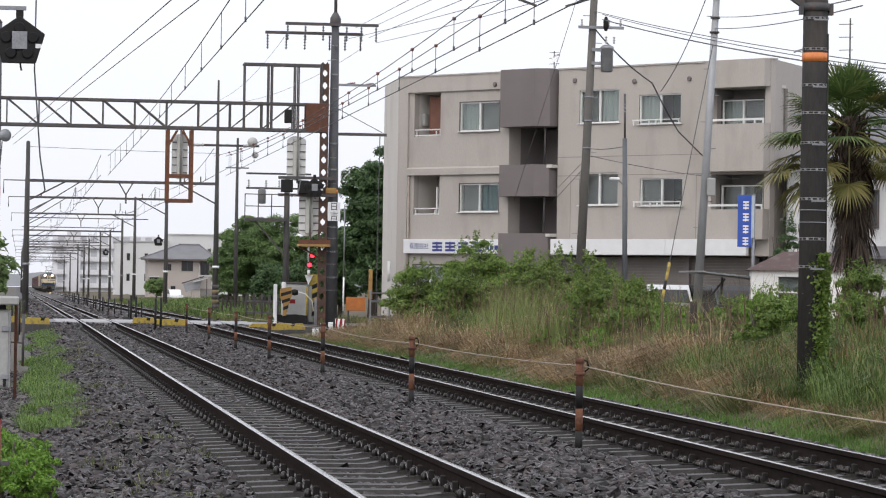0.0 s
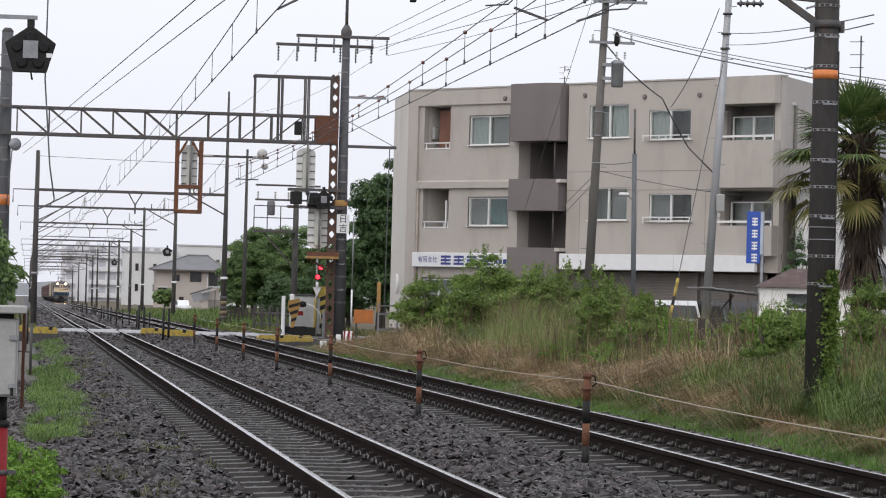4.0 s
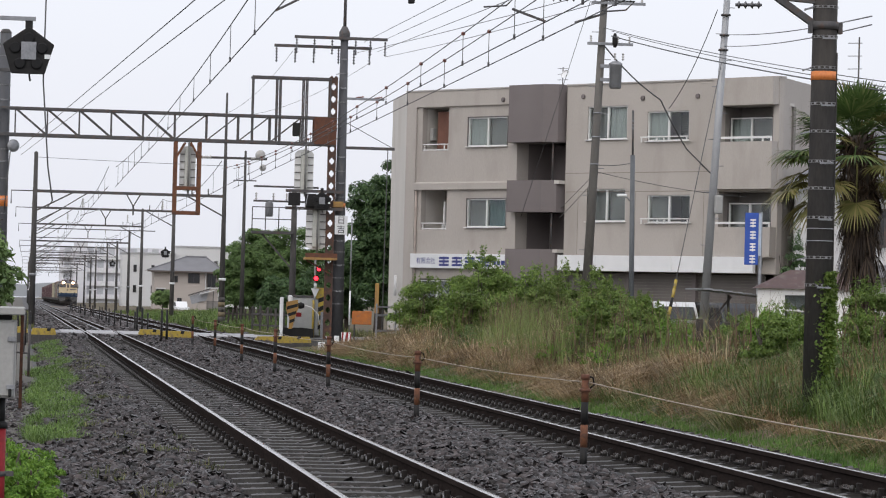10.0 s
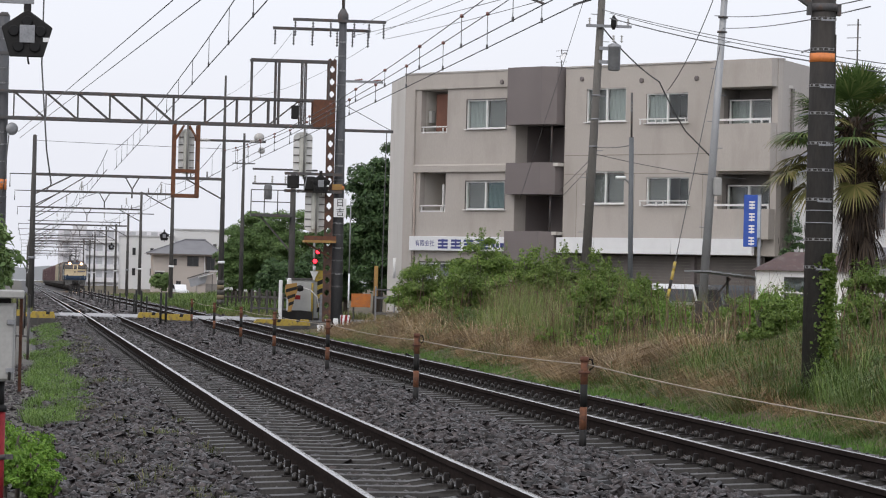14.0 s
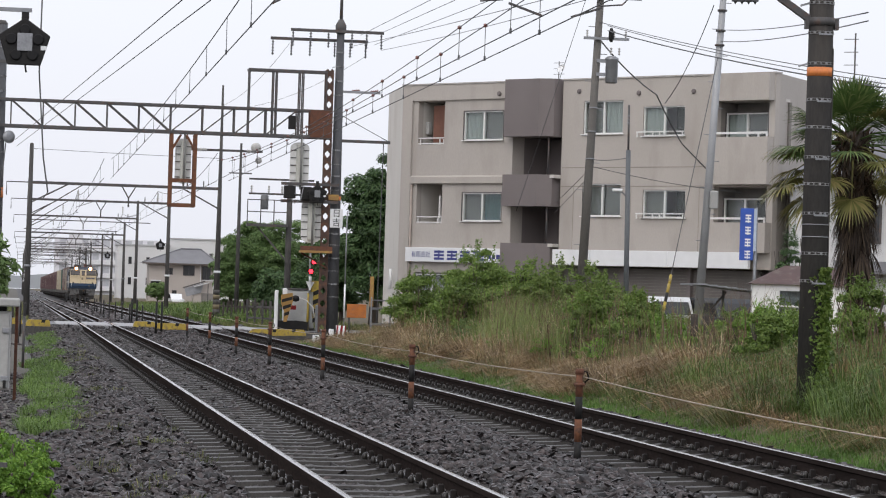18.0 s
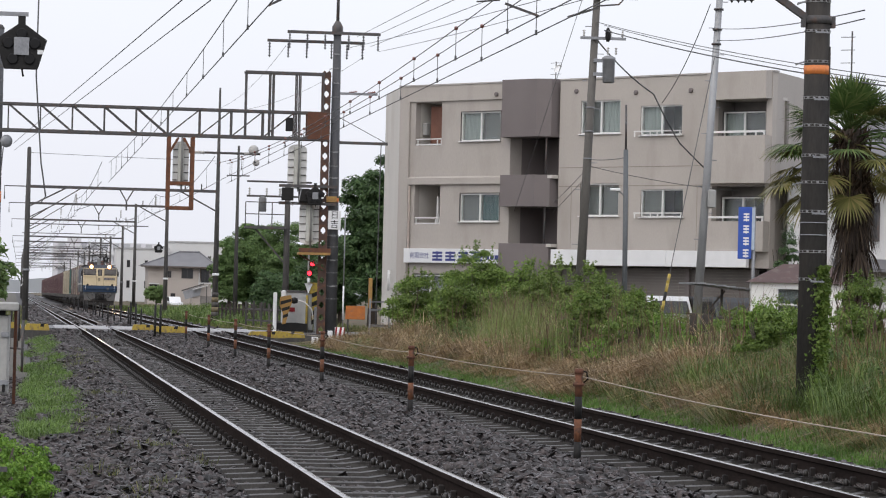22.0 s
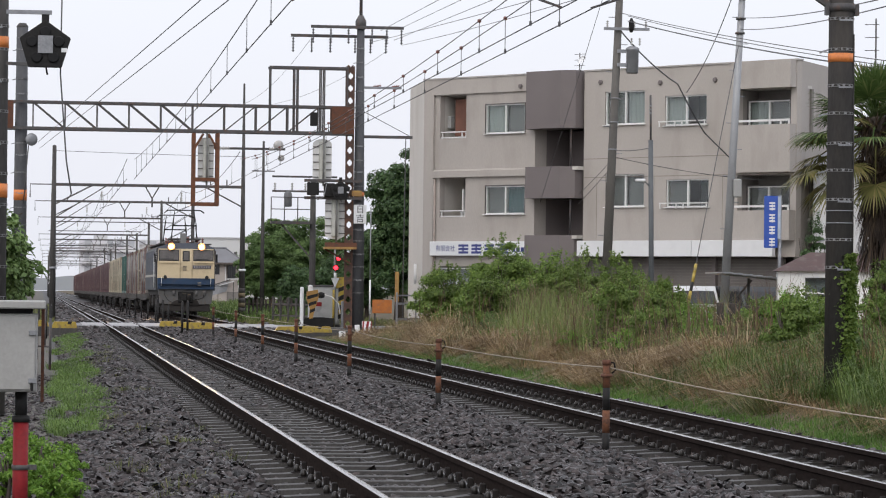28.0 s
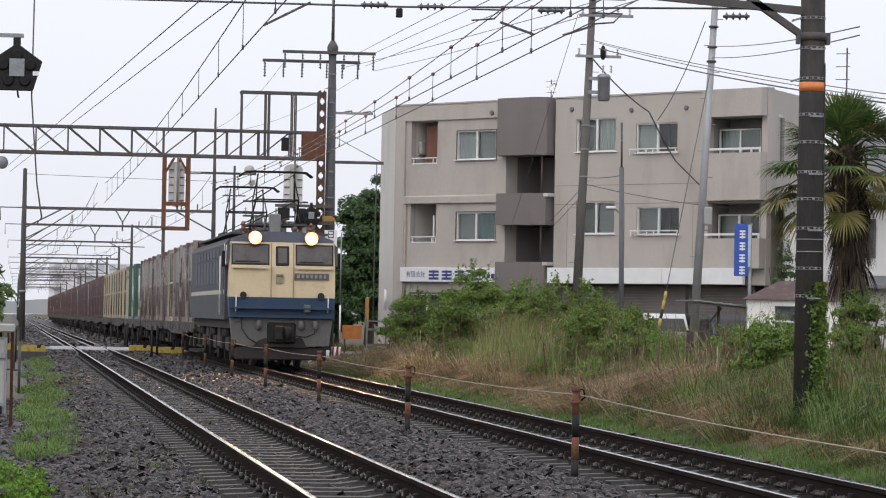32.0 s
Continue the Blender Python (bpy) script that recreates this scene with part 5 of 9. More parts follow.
            part("side_grille", bx(s * HW + (-0.012 if s < 0 else 0.001), s * HW + (-0.001 if s < 0 else 0.012), y0 + 0.1, y0 + 0.9, 2.1, 2.7), surf("dull_grille", (0.085, 0.098, 0.12), rough=0.7), lo)
        part("mirror", bx(s * 1.46 - 0.04, s * 1.46 + 0.04, 0.45, 0.5, 2.5, 2.9), BLACKP, lo)
    onface(-0.175, 0.175, 2.54, 3.06, -0.026, 0.04, "door_window_gasket", RUBBER, "", 0.03)
    onface(-0.135, 0.135, 2.585, 3.02, -0.032, 0.03, "door_window", CABG, "dark door window", 0.03)
    for s in (-1, 1):
        part("door_seam", bx(s * 0.28 - 0.012, s * 0.28 + 0.012, -0.026, 0.03, 1.76, 2.52), surf("dark_cream", (0.33, 0.26, 0.16)), lo)
        onface(s * 0.28 - 0.012, s * 0.28 + 0.012, 2.522, 3.13, -0.022, 0.0, "door_seam", surf("dark_cream", (0.33, 0.26, 0.16)))
        onface(s * 1.298 - 0.012, s * 1.298 + 0.012, 2.53, 3.12, -0.016, 0.02, "corner_pillar", surf("pale_pillar", (0.42, 0.38, 0.30), (0.30, 0.27, 0.22)), "pale corner pillar")
        part("corner_window", bx(s * 1.362 - 0.042, s * 1.362 + 0.042, 0.165, 0.55, 2.56, 3.06), CABG, lo, "dark corner window")
    em = part("emblem", bx(-0.16, 0.02, -0.02, 0.0, 2.10, 2.34), surf("grey_emblem", (0.30, 0.25, 0.17)), lo, "small plain emblem plate")
    part("emblem_bar", bx(-0.15, 0.01, -0.026, -0.021, 2.27, 2.31), surf("dark_emblem", (0.12, 0.10, 0.08)), em)
    npl = part("number_plate", bx(0.31, 1.17, -0.025, 0.02, 2.21, 2.365), surf("plate_backing", (0.10, 0.095, 0.11)), lo, "dark number plate with plain bars")
    for i in range(7):
        part("number_bar", bx(0.37 + i * 0.112, 0.43 + i * 0.112, -0.032, -0.026, 2.245, 2.335), surf("plate_metal", (0.32, 0.30, 0.30), rough=0.35, metal=0.6), npl)
    # pilot, coupler, hoses
    sk = bmesh.new()
    prism(sk, [(-1.29, 1.22), (1.29, 1.22), (1.21, 0.55), (0.62, 0.52), (-0.62, 0.52), (-1.21, 0.55)], 0.06, 0.5)
    part("pilot", sk, SKIRT, lo, "grey steel pilot")
    part("step_ledge", bx(-1.27, 1.27, -0.16, 0.0, 1.46, 1.50), BLUE, lo)
    part("step_ledge", bx(-1.30, 1.30, -0.10, 0.06, 1.24, 1.28), BLUE, lo)
    part("coupler", bx(-0.11, 0.11, -0.40, 0.1, 0.78, 0.98, 0.04), BLACKP, lo, "coupler shank")
    ch = part("coupler_head", bx(-0.20, 0.02, -0.64, -0.34, 0.66, 1.06, 0.05), BLACKP, lo, "black knuckle coupler head")
    part("knuckle", lathe(bmesh.new(), [(0.05, -0.17), (0.10, -0.15), (0.105, 0.12), (0.06, 0.16)], 10, pose(0.12, -0.56, 0.86)), BLACKP, ch)
    part("coupler_pocket", bx(-0.36, 0.36, -0.02, 0.10, 0.60, 1.12, 0.04), BLACKP, lo, "sooty black coupler pocket")
    # shadow low on the pilot, laid on as a thin dark plate
    part("grime_apron", prism(bmesh.new(), [(-0.72, 0.50), (0.66, 0.50), (0.50, 0.78), (0.30, 0.70), (-0.42, 0.72), (-0.58, 0.66)], 0.045, 0.058), UNDER, lo, "dark patch for the shadow on the lower pilot")
    for q in (-0.57, 0.50, 0.85):
        part("hose_cock", lathe(bmesh.new(), [(0.04, -0.12), (0.075, -0.08), (0.08, 0.04), (0.05, 0.12)], 10, pose(q, -0.02, 1.06)), SKIRT, lo)
    part("hose", path(bmesh.new(), [(-1.02, 0.0, 1.20), (-1.0, -0.1, 0.95), (-0.85, -0.15, 0.72), (-0.6, -0.12, 0.58)], 0.018), RUBBER, lo, "black brake hose")
    part("jumper_cable", path(bmesh.new(), [(0.85, -0.05, 1.02), (0.82, -0.12, 0.86), (0.6, -0.16, 0.76), (0.3, -0.05, 0.80)], 0.018), RUBBER, lo, "black jumper cable")
    part("jumper_box", bx(0.55, 0.72, -0.14, 0.02, 1.38, 1.58, 0.02), SKIRT, lo)
    part("snow_guard", bx(-1.15, 1.15, 0.12, 0.3, 0.18, 0.50, 0.03), UNDER, lo)
    for y, bl in ((3.2, 2.8), (8.2, 2.8), (13.2, 2.8)):
        _, ws = bogie(lo, y, bl)
        TURNING.extend(ws)
    part("underframe", bx(-1.25, 1.25, 0.6, L - 0.5, 0.95, 1.18), UNDER, lo)
    for y in (5.7, 10.7):
        part("equipment_box", bx(-1.2, 1.2, y - 0.55, y + 0.55, 0.42, 0.95, 0.03), UNDER, lo)
    pantograph(lo, 2.6, 5.02)
    pantograph(lo, 12.9, 5.02)
    part("roof_conductor", rod(bmesh.new(), (0.3, 2.0, 3.80), (0.3, 13.0, 3.80), 0.025, n=6), STEELD, lo)
    for y in (4.6, 6.4, 9.0, 10.8):
        part("roof_insulator", insulator(bmesh.new(), (0.3, y, 3.41), (0.3, y, 3.79), 0.09, 3), INSULR, lo)
        part("roof_box", bx(-0.8, 0.1, y - 0.6, y + 0.6, 3.39, 3.60, 0.05), ROOFG, lo)
    part("resistor_box", bx(-0.22, 0.06, 1.5, 2.0, 3.39, 3.90, 0.03), surf("grey_roof_box", (0.20, 0.20, 0.20), rough=0.6), lo, "grey roof box")
    for q, yy in ((-0.9, 1.6), (0.85, 1.7), (-0.7, 4.0), (0.8, 4.3)):
        part("roof_insulator", insulator(bmesh.new(), (q, yy, 3.32), (q, yy, 3.68), 0.08, 3), INSULR, lo)
    part("roof_walk", bx(-1.25, -0.95, 1.2, 14.8, 3.36, 3.41), ROOFG, lo)
    part("roof_walk", bx(0.95, 1.25, 1.2, 14.8, 3.36, 3.41), ROOFG, lo)
    part("whistle", lathe(bmesh.new(), [(0.06, 0), (0.09, 0.12), (0.03, 0.16)], 10, pose(0.35, 0.8, 3.40)), STEELD, lo)
    part("aerial", rod(bmesh.new(), (-0.4, 0.9, 3.38), (-0.4, 0.9, 3.7), 0.03, 0.02, n=8), STEELD, lo)
    return lo


def wagon():
    w = thing("flat_wagon", "grey-brown container flat wagon coupled in a freight train", "wagon", "container wagons")
    WG = surf("wagon_underframe", (0.055, 0.046, 0.041), (0.035, 0.030, 0.027), rough=0.8, scale=3)
    for s in (-1, 1):
        bm = bmesh.new()
        prism(bm, [(0.35, 0.98), (20.05, 0.98), (20.05, 0.82), (14.0, 0.62), (6.4, 0.62), (0.35, 0.82)], s * 1.15 - 0.07, s * 1.15 + 0.07, "x")
        part("side_sill", bm, WG, w)
        for i in range(10):
            part("lashing_lug", bx(s * 1.24 - 0.04, s * 1.24 + 0.04, 1.2 + i * 1.9, 1.32 + i * 1.9, 0.72, 0.96), SKIRT, w, "dull lashing lug")
    part("deck", bx(-1.22, 1.22, 0.35, 20.05, 0.98, 1.02), WG, w)
    for y in (0.35, 19.95):
        part("end_sill", bx(-1.2, 1.2, y, y + 0.1, 0.75, 0.98), WG, w)
        part("coupler", bx(-0.13, 0.13, y - 0.35, y + 0.45, 0.76, 0.98, 0.03), UNDER, w)
    part("handbrake_stand", rod(bmesh.new(), (-1.1, 0.3, 0.9), (-1.1, 0.3, 1.9), 0.03, n=6), FRAMEW, w)
    for y in (3.1, 17.3):
        bogie(w, y, 1.9, 0.98, 0.43)
    return w


def container(material, label, kindless):
    c = thing("freight_container", label, "container", "containers on the train")
    L, HW, H = 3.66, 1.225, 2.50
    bm = bmesh.new()
    pts = []
    n = 16
    for i in range(n):
        y = 0.16 + (L - 0.32) * i / n
        d = (L - 0.32) / n
        o = 0.0 if i % 2 else 0.03
        pts += [(HW - 0.02 - o, y + d * 0.08), (HW - 0.02 - o, y + d * 0.92)]
    out = [(-p, y) for p, y in pts] + [(p, y) for p, y in reversed(pts)]
    prism(bm, out, 0.12, H - 0.08, "z")
    part("body", bm, material, c)
    part("roof", bx(-HW + 0.01, HW - 0.01, 0.02, L - 0.02, H - 0.08, H, 0.03), material, c)
    part("floor_frame", bx(-HW, HW, 0.0, L, 0.0, 0.13), material, c)
    for s in (-1, 1):
        for y in (0.0, L - 0.14):
            part("corner_post", bx(s * HW - 0.07, s * HW + 0.07, y, y + 0.14, 0.0, H), material, c)
        for k, y in enumerate((0.62, 1.45, 2.2, 3.04)):
            part("door_bar", rod(bmesh.new(), (s * (HW + 0.015), y, 0.15), (s * (HW + 0.015), y, H - 0.15), 0.016, n=6), GALV if kindless else STEELD, c, "grey door bar")
        part("mid_rail", bx(s * (HW + 0.012) - 0.012, s * (HW + 0.012) + 0.012, 0.16, L - 0.16, 1.28, 1.36), material, c)
        part("placard", bx(s * (HW + 0.006) - 0.006, s * (HW + 0.006) + 0.006, 0.85, 1.3, 1.2, 1.55), WHITEP, c, "small white placard")
        for y in (0.75, 2.9):
            part("fork_pocket", bx(s * (HW + 0.006) - 0.006, s * (HW + 0.006) + 0.006, y - 0.16, y + 0.16, 0.02, 0.11), BLACKP, c)
    return c


def tank():
    c = thing("tank_container", "pale rounded tank container in a dark green frame", "container", "containers on the train")
    part("tank", lathe(bmesh.new(), [(0.3, 0.15), (0.85, 0.25), (1.1, 0.55), (1.1, 5.5), (0.85, 5.8), (0.3, 5.9)], 20, pose(0, 0, 1.25, -90)), surf("pale_tank", (0.50, 0.54, 0.52), (0.40, 0.43, 0.41), rough=0.4, scale=1.5), c)
    GRN = surf("dark_green_frame", (0.035, 0.10, 0.085), (0.025, 0.07, 0.06), rough=0.5)
    for y in (0.0, 5.96):
        for s in (-1, 1):
            part("frame_post", bx(s * 1.15 - 0.07, s * 1.15 + 0.07, y, y + 0.1, 0, 2.5), GRN, c)
        for z in (0.0, 2.4):
            part("frame_rail", bx(-1.08, 1.08, y, y + 0.1, z, z + 0.1), GRN, c)
    for s in (-1, 1):
        part("frame_rail", bx(s * 1.15 - 0.07, s * 1.15 + 0.07, 0.1, 5.96, 0, 0.12), GRN, c)
        part("frame_brace", bar(bmesh.new(), (s * 1.17, 0.1, 0.1), (s * 1.17, 1.6, 2.4), 0.05, 0.06), GRN, c)
    return c


TURNING = []
TRAIN = []
loco = locomotive()
TRAIN.append((loco, 0.0, 0.0))


def peeling(name, paint, paint2, bare, share):
    """Old container paint that has flaked off in upright patches down to a pale coat."""
    m = surf(name, paint, paint2, rough=0.6, scale=1.2, vary=0.15, stretch=(1, 1, 0.5))
    n, l = m.node_tree.nodes, m.node_tree.links
    b = n["Principled BSDF"]
    old = b.inputs["Base Color"].links[0].from_socket
    tc_, mp_ = n.new("ShaderNodeTexCoord"), n.new("ShaderNodeMapping")
    mp_.inputs["Scale"].default_value = (1.0, 1.5, 0.45)
    oi = n.new("ShaderNodeObjectInfo")
    l.new(tc_.outputs["Object"], mp_.inputs["Vector"])
    far_ = n.new("ShaderNodeMath")
    far_.operation = "MULTIPLY"
    far_.inputs[1].default_value = 61.0
    l.new(oi.outputs["Random"], far_.inputs[0])
    l.new(far_.outputs[0], mp_.inputs["Location"])
    no = n.new("ShaderNodeTexNoise")
    no.inputs["Scale"].default_value, no.inputs["Detail"].default_value, no.inputs["Roughness"].default_value = 1.5, 7, 0.62
    l.new(mp_.outputs[0], no.inputs["Vector"])
    r = n.new("ShaderNodeMapRange")
    r.inputs["From Min"].default_value, r.inputs["From Max"].default_value = 0.62 - share * 0.25, 0.66 - share * 0.25
    l.new(no.outputs["Fac"], r.inputs["Value"])
    mx = n.new("ShaderNodeMix")
    mx.data_type = "RGBA"
    mx.inputs["B"].default_value = (*bare, 1)
    l.new(r.outputs[0], mx.inputs["Factor"])
    l.new(old, mx.inputs["A"])
    l.new(mx.outputs["Result"], b.inputs["Base Color"])
    return m


CBROWN = peeling("red_brown_container", (0.150, 0.085, 0.075), (0.105, 0.060, 0.055), (0.32, 0.29, 0.26), 0.36)
CMAROON = surf("maroon_container", (0.110, 0.058, 0.066), (0.082, 0.046, 0.052), rough=0.6, scale=1.2, stain=(0.15, 0.10, 0.10), vary=0.18, stretch=(1, 1, 0.5))
CCREAM = peeling("cream_container", (0.42, 0.38, 0.29), (0.34, 0.30, 0.23), (0.20, 0.15, 0.12), 0.18)
CTAN = peeling("tan_container", (0.28, 0.245, 0.21), (0.21, 0.18, 0.155), (0.125, 0.078, 0.072), 0.50)
kinds = {"b": (CBROWN, "weathered red-brown freight container on a flat wagon"), "m": (CMAROON, "dull maroon freight container on a flat wagon"),
         "c": (CCREAM, "weathered cream freight container on a flat wagon"), "t": (CTAN, "rust-streaked tan freight container on a flat wagon")}
LOADS = ["tbtcb", "tbtbb", "T.T.c", "ccccc", "cccmm", "mmmmm", "mmbmm"] + ["mmmmm", "mbmmm", "mmmbm"] * 4
masters = {}
wmaster = None
for i, load in enumerate(LOADS):
    y0 = 16.4 + 20.4 * i
    if wmaster is None:
        wmaster = w_ = wagon()
    else:
        w_ = copy_thing(wmaster, Matrix())
    TRAIN.append((w_, y0, 0.0))
    for j, k in enumerate(load):
        if k == ".":
            continue
        yc = y0 + 0.6 + 3.84 * j
        if k == "T":
            c_ = tank()
        elif k not in masters:
            masters[k] = c_ = container(*kinds[k], k in "bt")
        else:
            c_ = copy_thing(masters[k], Matrix())
        TRAIN.append((c_, yc, 1.022))


# ---- plants and stones ----
LEAFG = leafy("green_leaves", (0.078, 0.132, 0.024), (0.130, 0.205, 0.038), (0.205, 0.280, 0.070))
LEAFB = leafy("bright_weed_leaves", (0.085, 0.180, 0.020), (0.140, 0.270, 0.034), (0.215, 0.345, 0.060))
LEAFD = leafy("dark_tree_leaves", (0.038, 0.076, 0.029), (0.058, 0.108, 0.038), (0.092, 0.145, 0.055))
LEAFM = leafy("mid_tree_leaves", (0.092, 0.150, 0.048), (0.132, 0.208, 0.066), (0.190, 0.265, 0.095))
LEAFT = leafy("broad_tree_leaves", (0.062, 0.112, 0.034), (0.102, 0.170, 0.052), (0.168, 0.245, 0.086))
GRASSG = leafy("fresh_grass", (0.052, 0.118, 0.020), (0.082, 0.170, 0.030), (0.128, 0.215, 0.050))
GRASSD = leafy("dry_grass", (0.120, 0.070, 0.032), (0.232, 0.156, 0.076), (0.350, 0.258, 0.140), 0.6, 1.2)
GRASSM = leafy("olive_grass", (0.060, 0.078, 0.022), (0.110, 0.132, 0.042), (0.205, 0.190, 0.085), 0.55, 1.6)
GRASSL = leafy("long_green_grass", (0.058, 0.102, 0.022), (0.098, 0.158, 0.036), (0.168, 0.212, 0.068), 0.5, 1.4)
STRAW = leafy("bright_straw", (0.300, 0.225, 0.130), (0.400, 0.310, 0.190), (0.500, 0.400, 0.260), 0.4, 2.0)
REED = leafy("reed_blades", (0.110, 0.150, 0.040), (0.165, 0.205, 0.065), (0.240, 0.260, 0.110))
GRASST = leafy("dull_track_grass", (0.080, 0.142, 0.032), (0.116, 0.194, 0.044), (0.172, 0.250, 0.068))
STALK = leafy("brown_stalks", (0.085, 0.052, 0.034), (0.130, 0.082, 0.054), (0.190, 0.130, 0.085))
BARK = surf("grey_brown_bark", (0.075, 0.060, 0.048), (0.045, 0.037, 0.030), rough=0.9, scale=8, stretch=(1, 1, 0.2))


def leaf_mesh(name, centres, size, material, rng, aspect=0.5, droop=0.3):
    """Many small bent leaves at the given places."""
    c = np.asarray(centres)
    n = len(c)
    d = rng.normal(size=(n, 3))
    d[:, 2] = d[:, 2] * 0.6 - droop
    d /= np.linalg.norm(d, axis=1)[:, None]
    s = np.cross(d, rng.normal(size=(n, 3)))
    s /= np.linalg.norm(s, axis=1)[:, None]
    k = (size * rng.uniform(0.6, 1.4, n))[:, None]
    up = np.cross(s, d)
    v = np.stack([c - d * k * 0.5, c + s * k * aspect * 0.5 + up * k * 0.08, c + d * k * 0.5, c - s * k * aspect * 0.5 + up * k * 0.08], 1)
    f = np.arange(4 * n).reshape(n, 4)
    return arrays(name, v.reshape(-1, 3), f, material)


def spray_leaves(name, lumps, per, size, material, rng, aspect=0.5, sprigs=()):
    """Leaves on the upper skins of many rounded lumps (x, y, z, radius), facing out and up, and along upright sprigs (x, y, z, length)."""
    lumps = np.asarray(lumps)
    c = np.repeat(lumps, per, 0)
    n = len(c)
    d = rng.normal(size=(n, 3))
    d[:, 2] = np.where(d[:, 2] < -0.25, -d[:, 2] * 0.6, d[:, 2])
    d /= np.linalg.norm(d, axis=1)[:, None]
    p = c[:, :3] + d * (c[:, 3] * rng.uniform(0.55, 1.12, n))[:, None] * (1, 1, 0.8)
    face = d * 0.8 + (0, 0, 0.55) + rng.normal(size=(n, 3)) * 0.42
    if len(sprigs):
        sp = np.repeat(np.asarray(sprigs), 30, 0)
        k = rng.uniform(0, 1, len(sp))
        q = rng.normal(size=(len(sp), 3)) * (0.05, 0.05, 0.02) * (1.3 - k)[:, None]
        p = np.concatenate([p, sp[:, :3] + q + np.stack([0.22 * sp[:, 3] * k * np.sin(sp[:, 0] * 37), 0 * k, sp[:, 3] * k], 1)])
        face = np.concatenate([face, q * 9 + (0, 0, 0.5) + rng.normal(size=(len(sp), 3)) * 0.4])
        n = len(p)
    face /= np.linalg.norm(face, axis=1)[:, None]
    along = np.cross(face, rng.normal(size=(n, 3)))
    along[:, 2] -= 0.25
    along /= np.linalg.norm(along, axis=1)[:, None]
    side = np.cross(face, along)
    k = (size * rng.uniform(0.6, 1.4, n))[:, None]
    v = np.stack([p - along * k * 0.5, p + side * k * aspect * 0.5 + face * k * 0.07, p + along * k * 0.5 - face * k * 0.10, p - side * k * aspect * 0.5 + face * k * 0.07], 1)
    return arrays(name, v.reshape(-1, 3), np.arange(4 * n).reshape(n, 4), material)


def lump_form(rng, count, rx, ry, rz, cz, r0, r1, shell=0.35):
    """Lumps spread through an ellipsoid, more of them near its skin."""
    d = rng.normal(size=(count, 3))
    d /= np.linalg.norm(d, axis=1)[:, None]
    q = rng.uniform(shell ** 2, 1.0, count) ** 0.5
    r = rng.uniform(r0, r1, count)
    p = d * q[:, None] * np.stack([np.maximum(rx - r * 0.6, 0.1), np.maximum(ry - r * 0.6, 0.1), np.maximum(rz - r * 0.5, 0.1)], 1) + (0, 0, cz)
    p *= 1 + rng.normal(0, 0.05, (count, 1))
    return np.concatenate([p, r[:, None]], 1)


def bush(x, y, z, rx, ry, h, material, n, size, label, seed, clusters=40, name="bush", stems=7, group="bushes on the bank"):
    rng = np.random.default_rng(seed)
    b = thing(name, label, "bush", group, pose(x, y, z))
    u = min(rx, h * 0.6)
    lumps = lump_form(rng, max(12, int(clusters * 0.9)), rx, ry, h * 0.5, h * 0.5, u * 0.15, u * 0.36)
    lumps = lumps[lumps[:, 2] > 0.03]
    ns = int(clusters * 0.35)
    a = rng.uniform(0, 6.28, ns)
    e = rng.uniform(0, 0.8, ns)
    sprigs = np.stack([rx * e * np.cos(a), ry * e * np.sin(a), h * (0.42 + 0.50 * np.sqrt(1 - e * e)), h * rng.uniform(0.10, 0.26, ns)], 1)
    part_of("foliage", spray_leaves("foliage", lumps, max(40, int(n * 2.3 / len(lumps))), size * 0.60, material, rng, 0.5, sprigs), b)
    for i in range(stems):
        a = rng.uniform(0, 6.28)
        e = rng.uniform(0.3, 0.8)
        bm = path(bmesh.new(), [(0.1 * math.cos(a), 0.1 * math.sin(a), -0.1), (rx * e * 0.5 * math.cos(a), ry * e * 0.5 * math.sin(a), h * 0.4), (rx * e * math.cos(a), ry * e * math.sin(a), h * 0.85)], [0.025, 0.018, 0.008], 5)
        part("stem", bm, BARK, b)
    return b


def tree(x, y, z, h, rx, material, n, size, label, seed, trunk_h=0.35, clusters=60, rz=None, group="trees beyond the crossing", cz=None):
    rng = np.random.default_rng(seed)
    t = thing("tree", label, "tree", group, pose(x, y, z))
    rz = rz or h * (1 - trunk_h) * 0.52
    cz = cz or h - rz
    tr = path(bmesh.new(), [(0, 0, -0.2), (0.06, 0.03, h * 0.25), (-0.05, 0.05, h * 0.5), (0.05, 0, h * 0.8)], [0.2 * h / 6, 0.16 * h / 6, 0.11 * h / 6, 0.04 * h / 6], 10)
    part("trunk", tr, BARK, t)
    for i in range(9):
        a = i * 2.4
        z0 = h * (0.25 + 0.06 * i)
        e = rx * rng.uniform(0.5, 0.85)
        part("limb", path(bmesh.new(), [(0, 0, z0), (e * 0.5 * math.cos(a), e * 0.5 * math.sin(a), z0 + h * 0.1), (e * math.cos(a), e * math.sin(a), z0 + h * 0.16)], [0.07 * h / 6, 0.05 * h / 6, 0.02 * h / 6], 6), BARK, t)
    lumps = lump_form(rng, int(clusters * 1.1), rx, rx, rz, cz, rx * 0.22, rx * 0.42)
    part_of("crown", spray_leaves("crown", lumps, int(n * 1.7 / len(lumps)), size * 0.72, material, rng, 0.5), t)
    return t


# trees: by the building, beyond the crossing, beside the near track
tree(15.6, 138.0, 0.0, 7.2, 1.7, LEAFD, 26000, 0.24, "tall dark green tree beside the apartment building", 11, 0.1, 110, rz=3.4)
tree(17.6, 140.0, 0.0, 6.6, 1.9, LEAFD, 12000, 0.26, "dark green tree behind the apartment building", 12, 0.1, 60, rz=3.2)
